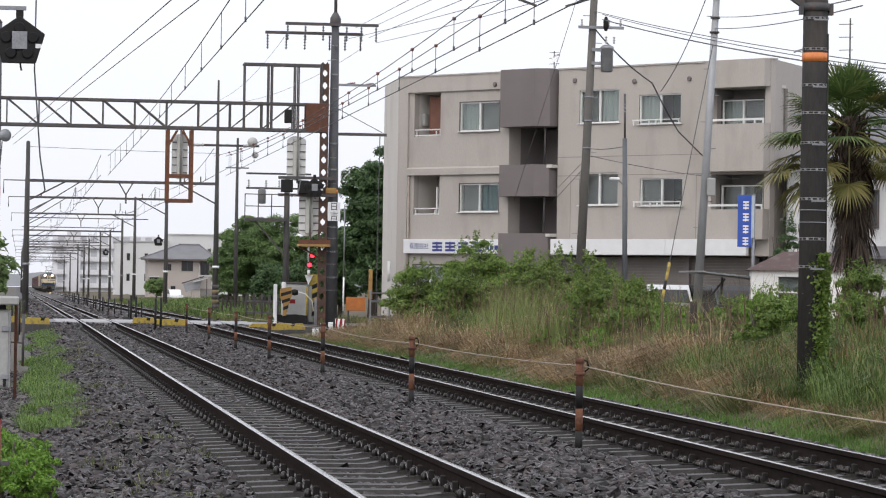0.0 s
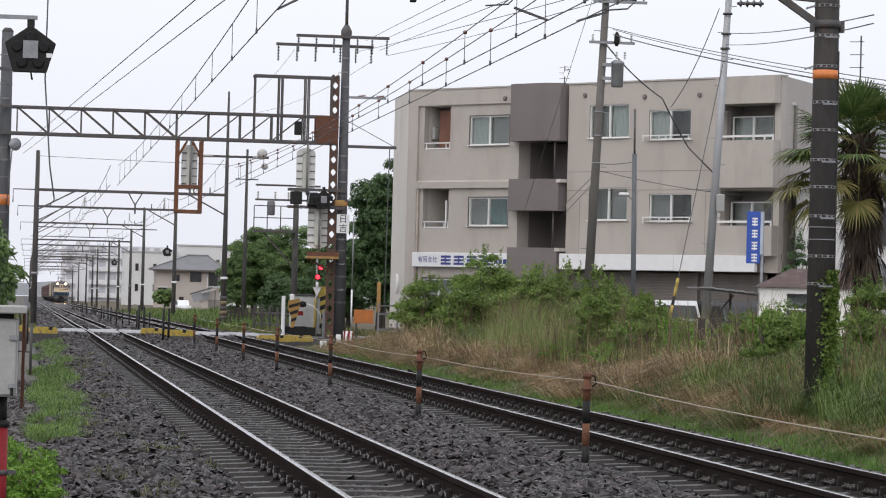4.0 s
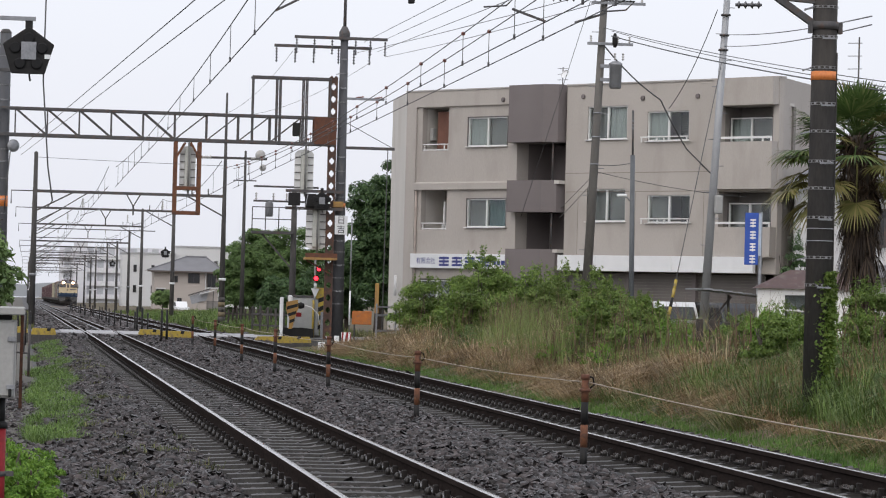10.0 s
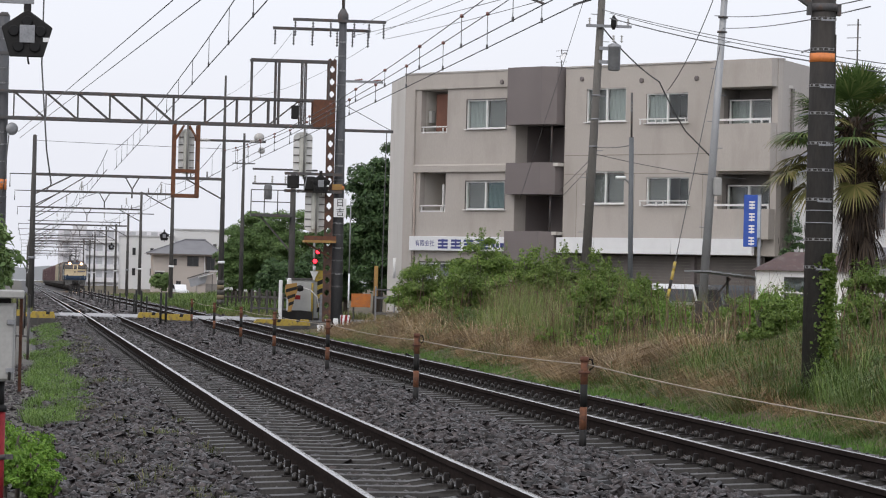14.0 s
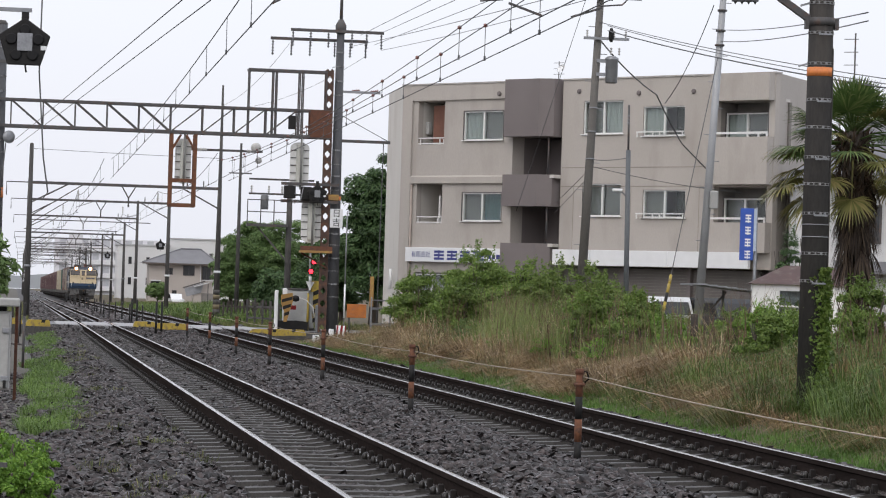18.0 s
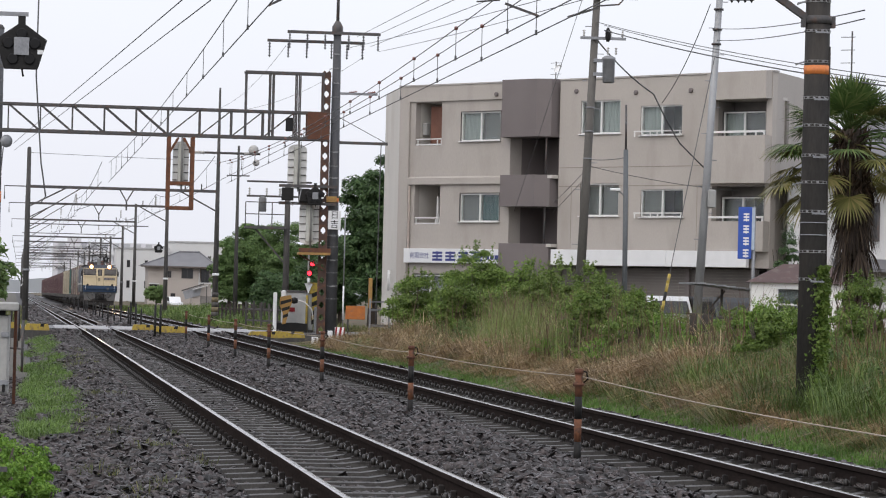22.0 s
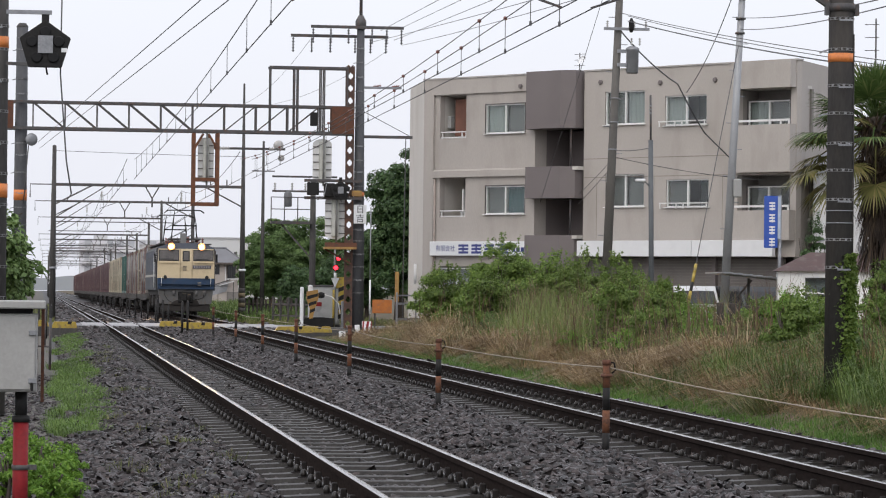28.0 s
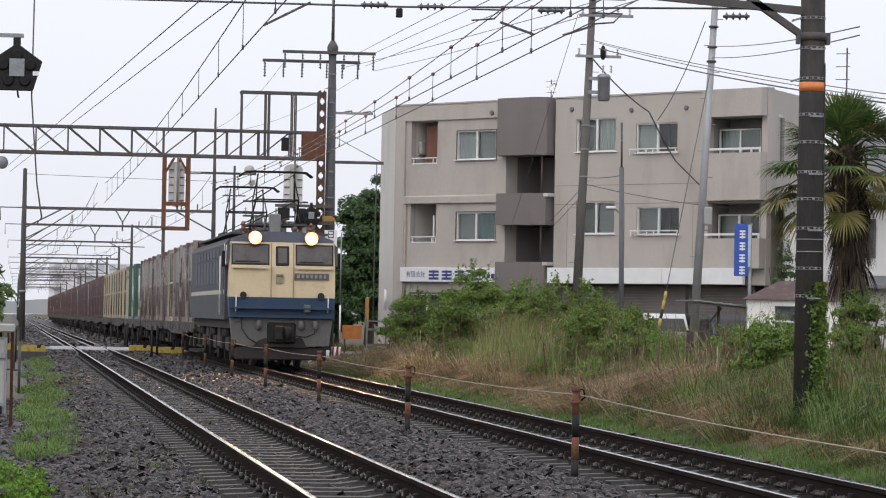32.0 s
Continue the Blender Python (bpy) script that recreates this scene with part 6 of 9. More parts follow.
tree(14.5, 141.0, 0.0, 4.4, 1.4, LEAFD, 14000, 0.24, "dark green tree beside the apartment building", 20, 0.05, 60, rz=2.1)
tree(11.95, 178.0, -0.1, 4.0, 1.25, LEAFT, 26000, 0.155, "broad green tree beyond the level crossing", 13, 0.05, 70, rz=2.0)
tree(13.0, 180.0, -0.1, 5.3, 1.6, LEAFT, 32000, 0.165, "broad green tree beyond the level crossing", 14, 0.05, 80, rz=2.5)
tree(14.4, 178.0, -0.1, 5.2, 1.6, LEAFT, 32000, 0.165, "broad green tree beyond the level crossing", 15, 0.05, 80, rz=2.5)
tree(16.0, 180.0, -0.1, 5.2, 1.6, LEAFT, 24000, 0.17, "broad green tree beyond the level crossing", 10, 0.05, 70, rz=2.5)
tree(13.2, 163.0, -0.1, 2.7, 1.4, LEAFD, 12000, 0.20, "low dark green tree beyond the level crossing", 16, 0.05, 50, rz=1.35)
tree(15.0, 152.0, -0.1, 3.8, 1.7, LEAFD, 14000, 0.20, "low dark green tree beyond the level crossing", 17, 0.05, 50, rz=1.9)
tree(13.4, 150.0, -0.1, 2.6, 1.1, LEAFD, 8000, 0.20, "low dark green tree beyond the level crossing", 9, 0.05, 40, rz=1.3)
tree(-1.2, 60.0, -0.3, 3.4, 1.3, LEAFM, 6000, 0.19, "small leafy tree beside the near track", 18, 0.3, 60, rz=1.05, cz=2.0, group="tree by the track")
tree(-1.05, 66.0, -0.3, 2.7, 0.95, LEAFM, 3500, 0.19, "small leafy tree beside the near track", 19, 0.3, 36, rz=0.9, cz=1.7, group="tree by the track")

# bushes on the bank
bush(11.6, 90.0, -0.1, 1.15, 1.4, 2.0, LEAFG, 14000, 0.12, "dense green bush on the bank", 21, 80)
bush(12.9, 88.0, 0.0, 1.1, 1.3, 2.65, LEAFG, 14000, 0.12, "tall leafy green bush on the bank", 22, 80)
bush(12.0, 84.0, 0.0, 1.0, 1.0, 1.9, LEAFG, 9000, 0.12, "green bush on the bank", 37, 60)
bush(14.1, 86.0, 0.1, 1.2, 1.3, 2.2, LEAFG, 12000, 0.12, "leafy green bush on the bank", 23, 70)
bush(15.3, 82.0, 0.1, 1.0, 1.2, 1.75, LEAFG, 9000, 0.12, "leafy green bush on the bank", 24, 55)
bush(11.40, 62.5, 0.35, 0.58, 0.7, 1.12, LEAFG, 9000, 0.095, "green bush on the bank", 26, 55)
bush(12.55, 63.0, 0.35, 0.62, 0.7, 1.10, LEAFG, 9000, 0.095, "leafy green bush on the bank", 27, 60)
bush(13.3, 72.0, 0.3, 0.9, 0.9, 1.45, LEAFG, 8000, 0.10, "green bush on the bank", 28, 50)
bush(13.2, 61.0, 0.35, 0.55, 0.7, 0.42, LEAFB, 5000, 0.085, "bright green weeds on the bank", 29, 40)
bush(14.2, 66.0, 0.25, 0.55, 0.6, 0.75, LEAFG, 4000, 0.085, "green weeds on the bank", 38, 36)
bush(14.45, 70.0, 0.2, 0.5, 0.5, 0.85, LEAFG, 4500, 0.085, "green weeds before the parked car", 43, 36)
for i, (x, y, h_) in enumerate(((10.6, 57.0, 0.55), (11.2, 58.0, 0.7), (11.9, 59.0, 0.85), (12.5, 60.0, 0.75), (11.5, 54.0, 0.5), (11.0, 62.0, 0.7))):
    bush(x, y, bank(x, y).item() - 0.05, 0.45, 0.55, h_, LEAFG if i % 3 else LEAFB, 2600, 0.08, "leafy green weeds on the crest of the bank", 440 + i, 22, name="weed", stems=4)
HERB = leafy("tall_herb_leaves", (0.098, 0.158, 0.032), (0.150, 0.220, 0.048), (0.225, 0.290, 0.082))
for i, (x, y, h_) in enumerate(((13.45, 79.0, 1.75), (14.0, 80.5, 1.95), (14.55, 79.5, 1.9), (15.05, 80.5, 1.75), (15.5, 78.0, 1.45), (12.9, 77.5, 1.5))):
    bush(x, y, bank(x, y).item() - 0.05, 0.5, 0.6, h_, HERB, 4200, 0.10, "tall yellow-green herb on the crest of the bank", 5300 + i, 46, name="tall_weed", stems=4, group="tall weeds on the crest")
wr = np.random.default_rng(4711)
for i in range(58):
    y = 44.0 + 44.0 * wr.uniform() ** 1.1
    k = wr.uniform()
    x = 10.5 + 3.2 * k
    h_ = (0.28 + 0.42 * wr.uniform()) * (0.75 + 0.5 * k)
    bush(x, y, bank(x, y).item() - 0.04, 0.24 + 0.22 * wr.uniform(), 0.4, h_, (LEAFG, LEAFG, LEAFB, LEAFM)[i % 4], 1100, 0.075 + 0.0006 * (y - 44), "leafy green weed in the rough grass of the bank", 5000 + i, 14, name="weed", stems=2, group="weeds on the bank")
for i, (x, y, h_) in enumerate(((10.9, 38.5, 0.5), (11.4, 37.6, 0.6), (11.1, 41.8, 0.7), (11.9, 39.5, 0.75), (10.75, 36.6, 0.4), (12.3, 41.0, 0.9))):
    bush(x, y, bank(x, y).item() - 0.04, 0.32, 0.4, h_, LEAFG if i % 2 else LEAFM, 1700, 0.06, "green weed in the grass behind the railway pole", 5100 + i, 16, name="weed", stems=2, group="weeds on the bank")
for i, (slope, y, h_) in enumerate(((0.2334, 56.0, 0.75), (0.2395, 55.0, 0.95), (0.2440, 55.0, 1.05), (0.2480, 53.0, 0.85), (0.2260, 60.0, 0.6), (0.2660, 46.0, 0.85), (0.2720, 44.0, 0.95))):
    x = slope * y
    bush(x, y, bank(x, y).item() - 0.05, 0.42, 0.5, h_, (LEAFG, LEAFB, LEAFG)[i % 3], 4200, 0.075, "leafy green bush in the rough grass of the bank", 5400 + i, 30, stems=4)
bush(11.60, 48.0, 0.30, 0.54, 0.6, 0.94, LEAFG, 9000, 0.085, "green bush beside the railway pole", 30, 45)
bush(12.15, 48.5, 0.3, 0.45, 0.6, 1.0, LEAFG, 6000, 0.075, "green bush beside the railway pole", 31, 45)
bush(12.75, 51.0, 0.35, 0.4, 0.6, 0.75, LEAFG, 5000, 0.075, "green bush beside the railway pole", 40, 40)
bush(12.85, 47.0, 0.35, 0.6, 0.7, 1.4, LEAFG, 9000, 0.08, "bright green bush behind the railway pole", 32, 60)
bush(13.3, 44.5, 0.35, 0.6, 0.7, 1.1, LEAFG, 7000, 0.08, "green bush behind the railway pole", 33, 50)
bush(11.4, 40.5, 0.15, 0.4, 0.5, 0.55, LEAFG, 3500, 0.06, "low green bush at the foot of the railway pole", 42, 30)
for i, (x, y, rr_, h_) in enumerate(((0.16, 25.6, 0.24, 0.36), (-0.06, 26.6, 0.26, 0.46), (0.20, 27.4, 0.22, 0.34), (-0.22, 27.8, 0.24, 0.52), (0.02, 24.4, 0.26, 0.34), (-0.2, 25.2, 0.26, 0.44), (0.05, 29.2, 0.18, 0.26), (0.24, 24.2, 0.16, 0.22))):
    bush(x, y, -0.36, rr_, rr_ * 1.2, h_, LEAFB, 3400, 0.052, "bright green leafy weed beside the near track", 340 + i, 20, name="weed", group="weeds by the track", stems=3)

# creeper on the big pole
rng = np.random.default_rng(41)
n = 2600
zz = rng.uniform(0.0, 1.0, n) ** 1.2 * 1.75
aa = rng.normal(-0.75, 0.45, n)
rr = 0.19 + rng.exponential(0.02, n)
cre = thing("creeper", "green creeper climbing the dark railway pole", "climbing plant", at=pose(10.272, 40.0, 0.15))
part_of("foliage", leaf_mesh("foliage", np.stack([rr * np.cos(aa), rr * np.sin(aa), zz], 1), 0.055, LEAFG, rng, 0.7), cre)
part("stem", path(bmesh.new(), [(0.14, -0.14, 0.0), (0.15, -0.13, 0.5), (0.12, -0.15, 1.0), (0.13, -0.135, 1.5)], 0.008, 5), BARK, cre)


def blades(name, xy, h, width, material, rng, label, lean=0.35, category="grass"):
    """Thin bent blades of grass rooted at xy, one sheet of stuff."""
    n = len(xy)
    z = bank(xy[:, 0], xy[:, 1]) - 0.02
    root = np.stack([xy[:, 0], xy[:, 1], z], 1)
    a = rng.uniform(0, 6.28, n)
    side = np.stack([np.cos(a), np.sin(a), np.zeros(n)], 1) * width
    b = rng.uniform(0, 6.28, n)
    k = (h * rng.uniform(0.55, 1.25, n))[:, None]
    ln = rng.uniform(0.1, 1.0, n)[:, None] * lean
    off = np.stack([np.cos(b), np.sin(b), np.zeros(n)], 1)
    mid = root + off * k * ln * 0.35 + np.array((0, 0, 1)) * k * 0.6
    tip = root + off * k * ln + np.array((0, 0, 1)) * k * (1 - 0.35 * ln)
    v = np.stack([root - side, root + side, mid + side * 0.7, mid - side * 0.7, tip], 1).reshape(-1, 3)
    i = np.arange(n)[:, None] * 5
    f = np.concatenate([i + (0, 1, 2), i + (0, 2, 3), i + (3, 2, 4)], 0)
    return tagged(new(name, arrays(name, v, f, material)), label, category, kind="stuff")


def blotch(x, y, s):
    """Blotches of no direction, 0 to 1."""
    return np.array([noise.noise(Vector((p * s, q * s * 0.45, 3.7))) for p, q in zip(x, y)]) * 0.5 + 0.5


def tussocks(name, centres, per, spread, h, width, material, rng, label, droop=0.9, category="grass", fall=0.0):
    """Clumps of blades that spring from a centre and hang outwards."""
    m = len(centres)
    n = m * per
    c = np.repeat(np.asarray(centres), per, 0)
    cc = np.asarray(centres)
    mound = np.clip(0.35 + 2.6 * (blotch(cc[:, 0] * 1.3 + 5, cc[:, 1] * 1.3, 1.0) - 0.36), 0.35, 1.6) if fall else 1.0
    sc = np.repeat(rng.uniform(0.7, 1.25, m) * mound, per)
    a = rng.uniform(0, 6.28, n)
    r = np.abs(rng.normal(0, spread, n)) * sc
    off = np.stack([np.cos(a) - fall, np.sin(a), np.zeros(n)], 1)
    xy = c + off[:, :2] * r[:, None] * 0.7
    root = np.stack([xy[:, 0], xy[:, 1], bank(xy[:, 0], xy[:, 1]) - 0.03], 1)
    k = (h * sc * rng.uniform(0.55, 1.25, n))[:, None]
    ln = (rng.uniform(0.25, 1.0, n) * droop)[:, None]
    up = np.array((0, 0, 1))
    b = rng.uniform(0, 6.28, n)
    side = np.stack([np.cos(b), np.sin(b), np.zeros(n)], 1) * width
    mid = root + off * k * ln * 0.45 + up * k * (0.75 - 0.2 * ln)
    tip = root + off * k * ln * 1.25 + up * k * (1.0 - 0.75 * ln)
    v = np.stack([root - side, root + side, mid + side * 0.8, mid - side * 0.8, tip], 1).reshape(-1, 3)
    i = np.arange(n)[:, None] * 5
    f = np.concatenate([i + (0, 1, 2), i + (0, 2, 3), i + (3, 2, 4)], 0)
    return tagged(new(name, arrays(name, v, f, material)), label, category, kind="stuff")


def scatter(rng, n, x0, x1, y0, y1, keep=None, near=True):
    y = y0 + (y1 - y0) * (rng.uniform(0, 1, n) ** (1.5 if near else 1.0))
    x = rng.uniform(x0, x1, n)
    p = np.stack([x, y], 1)
    return p if keep is None else p[keep(x, y, rng)]


rng = np.random.default_rng(51)


blades("green_grass", scatter(rng, 46000, 8.66, 9.7, 26, 100, lambda x, y, r: r.uniform(size=len(x)) < 1.05 - np.abs(x - 9.08 - 0.10 * np.sin(y * 0.9)) * 1.9), 0.12, 0.0045, GRASSG, rng, "strip of short green grass along the ballast", 0.9)
blades("matted_grass", scatter(rng, 30000, 9.1, 14.5, 24, 104), 0.17, 0.005, GRASSM, rng, "short olive grass on the bank", 1.3)
tussocks("dry_tussocks", scatter(rng, 3000, 9.45, 12.8, 34, 98, lambda x, y, r: (blotch(x, y, 0.55) + r.normal(0, 0.05, len(x)) > 0.485 - 0.08 * ((y > 40) & (y < 76))) & ((x > 9.72) | (y > 52))), 78, 0.24, 0.44, 0.0040, GRASSD, rng, "drooping matted tussocks of dry brown grass on the bank", 1.45, fall=0.5)
tussocks("olive_tussocks", scatter(rng, 2300, 9.35, 15.0, 22, 102, lambda x, y, r: (blotch(x, y, 0.55) + r.normal(0, 0.05, len(x)) < 0.49 - 0.06 * ((y > 42) & (y < 74) & (x < 11.4))) | (y < 36)), 60, 0.20, 0.42, 0.0042, GRASSM, rng, "olive green tussocks on the bank", 1.2, fall=0.35)
tussocks("green_tussocks", scatter(rng, 1700, 9.4, 15.0, 22, 100, lambda x, y, r: (blotch(x + 9, y, 0.6) + r.normal(0, 0.03, len(x)) > 0.53) | ((y < 40) & (r.uniform(size=len(x)) < 0.25))), 36, 0.15, 0.42, 0.0048, GRASSL, rng, "green tussocks on the bank", 1.1, fall=0.25)
tussocks("crest_grass", scatter(rng, 900, 10.9, 14.5, 40, 92), 34, 0.16, 0.50, 0.0046, GRASSL, rng, "long green grass on the crest of the bank", 0.9)
tussocks("straw_tussocks", scatter(rng, 900, 9.7, 13.0, 44, 96, lambda x, y, r: blotch(x, y, 0.55) + r.normal(0, 0.05, len(x)) > 0.52), 14, 0.16, 0.62, 0.0055, STRAW, rng, "bright drooping straw on the bank", 1.25, fall=0.3)
tussocks("pole_foot_grass", scatter(rng, 420, 9.8, 12.8, 35, 46), 44, 0.18, 0.62, 0.0046, GRASSL, rng, "rough green grass behind the railway pole", 0.9)
tussocks("pole_foot_dry_grass", scatter(rng, 210, 10.0, 12.8, 35, 46, lambda x, y, r: blotch(x, y, 1.2) > 0.44), 44, 0.18, 0.58, 0.0044, GRASSD, rng, "dry grass behind the railway pole", 0.7)
blades("tall_dry_stalks", scatter(rng, 1900, 9.9, 15.0, 36, 90, lambda x, y, r: (blotch(x, y, 0.8) > 0.5) & ((x / y < 0.195) | (x / y > 0.262)), False), 0.80, 0.005, GRASSD, rng, "tall dry stalks standing in the grass", 0.6)
blades("brown_stalks", scatter(rng, 3600, 10.4, 15.0, 40, 92, lambda x, y, r: blotch(x + 4, y + 3, 0.9) + 0.4 * np.exp(-((x / y - 0.172) / 0.018) ** 2) > 0.62, False), 1.25, 0.0075, STALK, rng, "dark brown dead stalks standing on the bank", 0.4)
blades("tall_green_stalks", scatter(rng, 13000, 10.2, 15.8, 54, 92, lambda x, y, r: blotch(x + 2, y, 0.55) + 0.5 * np.exp(-((x / y - 0.167) / 0.022) ** 2) + r.normal(0, 0.05, len(x)) > 0.80, False), 1.05, 0.008, REED, rng, "tall green reeds on the bank", 0.65)
tussocks("track_grass", scatter(rng, 2000, 0.12, 1.35, 36, 102, lambda x, y, r: (np.abs(x - 0.48 - 0.006 * (y - 36) - 0.10 * np.sin(y * 0.45)) < 0.31 + 0.07 * np.sin(y * 0.8)) & (blotch(x * 2, y * 0.5, 1.0) > 0.34)), 40, 0.09, 0.17, 0.0040, GRASST, rng, "soft green grass beside the near track")
tussocks("ballast_weeds", scatter(rng, 190, 0.7, 1.75, 22, 90, lambda x, y, r: blotch(x * 2, y, 1.5) > 0.55), 34, 0.11, 0.17, 0.0036, GRASSM, rng, "sparse weeds in the ballast")
blades("far_grass", scatter(rng, 16000, 8.9, 14.0, 120, 330, None), 0.3, 0.015, GRASSM, rng, "rough grass beyond the level crossing")
tussocks("roadside_weeds", scatter(rng, 520, 8.9, 15.5, 150, 250, None, False), 30, 0.34, 0.72, 0.016, GRASSL, rng, "long green weeds beyond the level crossing", 0.8)
blades("far_green_grass", scatter(rng, 5000, 9.2, 14.0, 150, 330, None), 0.3, 0.015, GRASSG, rng, "green grass beyond the level crossing")
blades("far_near_side_grass", scatter(rng, 6000, -3.0, 0.6, 118, 300, None), 0.3, 0.012, GRASSM, rng, "rough grass along the near track beyond the crossing")


def stones(name, xy, size, rng, label, lift=0.0):
    """Broken ballast stones lying on the bed, one sheet of stuff."""
    n = len(xy)
    th = np.arange(3) * 2 * np.pi / 3
    ring = np.stack([np.cos(th), np.sin(th), np.zeros(3)], 1)
    base = np.concatenate([ring * 1.15 - (0, 0, 0.75), ring * 0.72 + (0, 0, 0.45)])
    tri = np.array([(0, 1, 4), (0, 4, 3), (1, 2, 5), (1, 5, 4), (2, 0, 3), (2, 3, 5), (3, 4, 5)])
    k = (size * rng.uniform(0.5, 1.4, n))[:, None, None]
    c = np.stack([xy[:, 0], xy[:, 1], bank(xy[:, 0], xy[:, 1]) + lift + rng.uniform(-0.6, 0.8, n) * size], 1)
    v = base[None] * rng.uniform(0.65, 1.3, (n, 6, 1)) + rng.normal(0, 0.20, (n, 6, 3))
    a = rng.uniform(0, 6.28, n)
    t = rng.normal(0, 0.7, n)
    ca, sa, ct, st = np.cos(a), np.sin(a), np.cos(t), np.sin(t)
    rot = np.stack([np.stack([ca, -sa * ct, sa * st], -1), np.stack([sa, ca * ct, -ca * st], -1), np.stack([0 * a, st, ct], -1)], 1)
    v = np.einsum("nij,nkj->nki", rot, v * k * (1.35, 0.85, 0.55)) + c[:, None]
    f = (np.arange(n)[:, None, None] * 6 + tri[None]).reshape(-1, 3)
    return tagged(new(name, arrays(name, v.reshape(-1, 3), f, STONE)), label, "ballast", kind="stuff")


def off_rails(x, y, r):
    ok = np.ones(len(x), bool)
    for cx in (T1, T2):
        for s in (-1, 1):
            ok &= np.abs(x - cx - s * GAUGE) > 0.13
    return ok


rng = np.random.default_rng(61)


def loose(x, y, r):
    """Not on a sleeper's top between or beside the rails."""
    onbed = ((np.abs(x - T1) < 0.86) | (np.abs(x - T2) < 0.80)) & (r.uniform(size=len(x)) > 0.05)
    ph = np.abs(((y - 14.0) / PITCH + 0.5) % 1.0 - 0.5) * PITCH
    return off_rails(x, y, r) & (~onbed | (ph > 0.17))


def shoulder(x, y, r):
    """The heaped ballast beside and between the tracks."""
    return (np.abs(x - T1) > 1.12) & (np.abs(x - T2) > 1.12)


stones("ballast_stones", scatter(rng, 54000, 0.35, 8.75, 18.5, 42, loose, False), 0.038, rng, "wet grey broken ballast stones", 0.004)
stones("ballast_stones", scatter(rng, 46000, 0.35, 8.6, 18.5, 44, shoulder, False), 0.040, rng, "wet grey broken ballast stones", 0.028)
stones("ballast_stones", scatter(rng, 46000, 0.45, 8.75, 42, 66, loose, False), 0.044, rng, "wet grey broken ballast stones", 0.01)
stones("ballast_stones", scatter(rng, 32000, 0.45, 8.75, 66, 108, loose, False), 0.054, rng, "wet grey broken ballast stones", 0.01)
stones("far_ballast_stones", scatter(rng, 9000, 0.6, 8.75, 117, 330, off_rails, False), 0.13, rng, "wet grey ballast beyond the crossing", 0.0)
stones("near_ballast_stones", scatter(rng, 6000, 0.35, 8.75, -7, 18.5, loose, False), 0.055, rng, "wet grey broken ballast stones", 0.004)
stones("path_stones", scatter(rng, 5000, -0.6, 0.6, 20, 60, None, False), 0.030, rng, "scattered grey stones on the path")


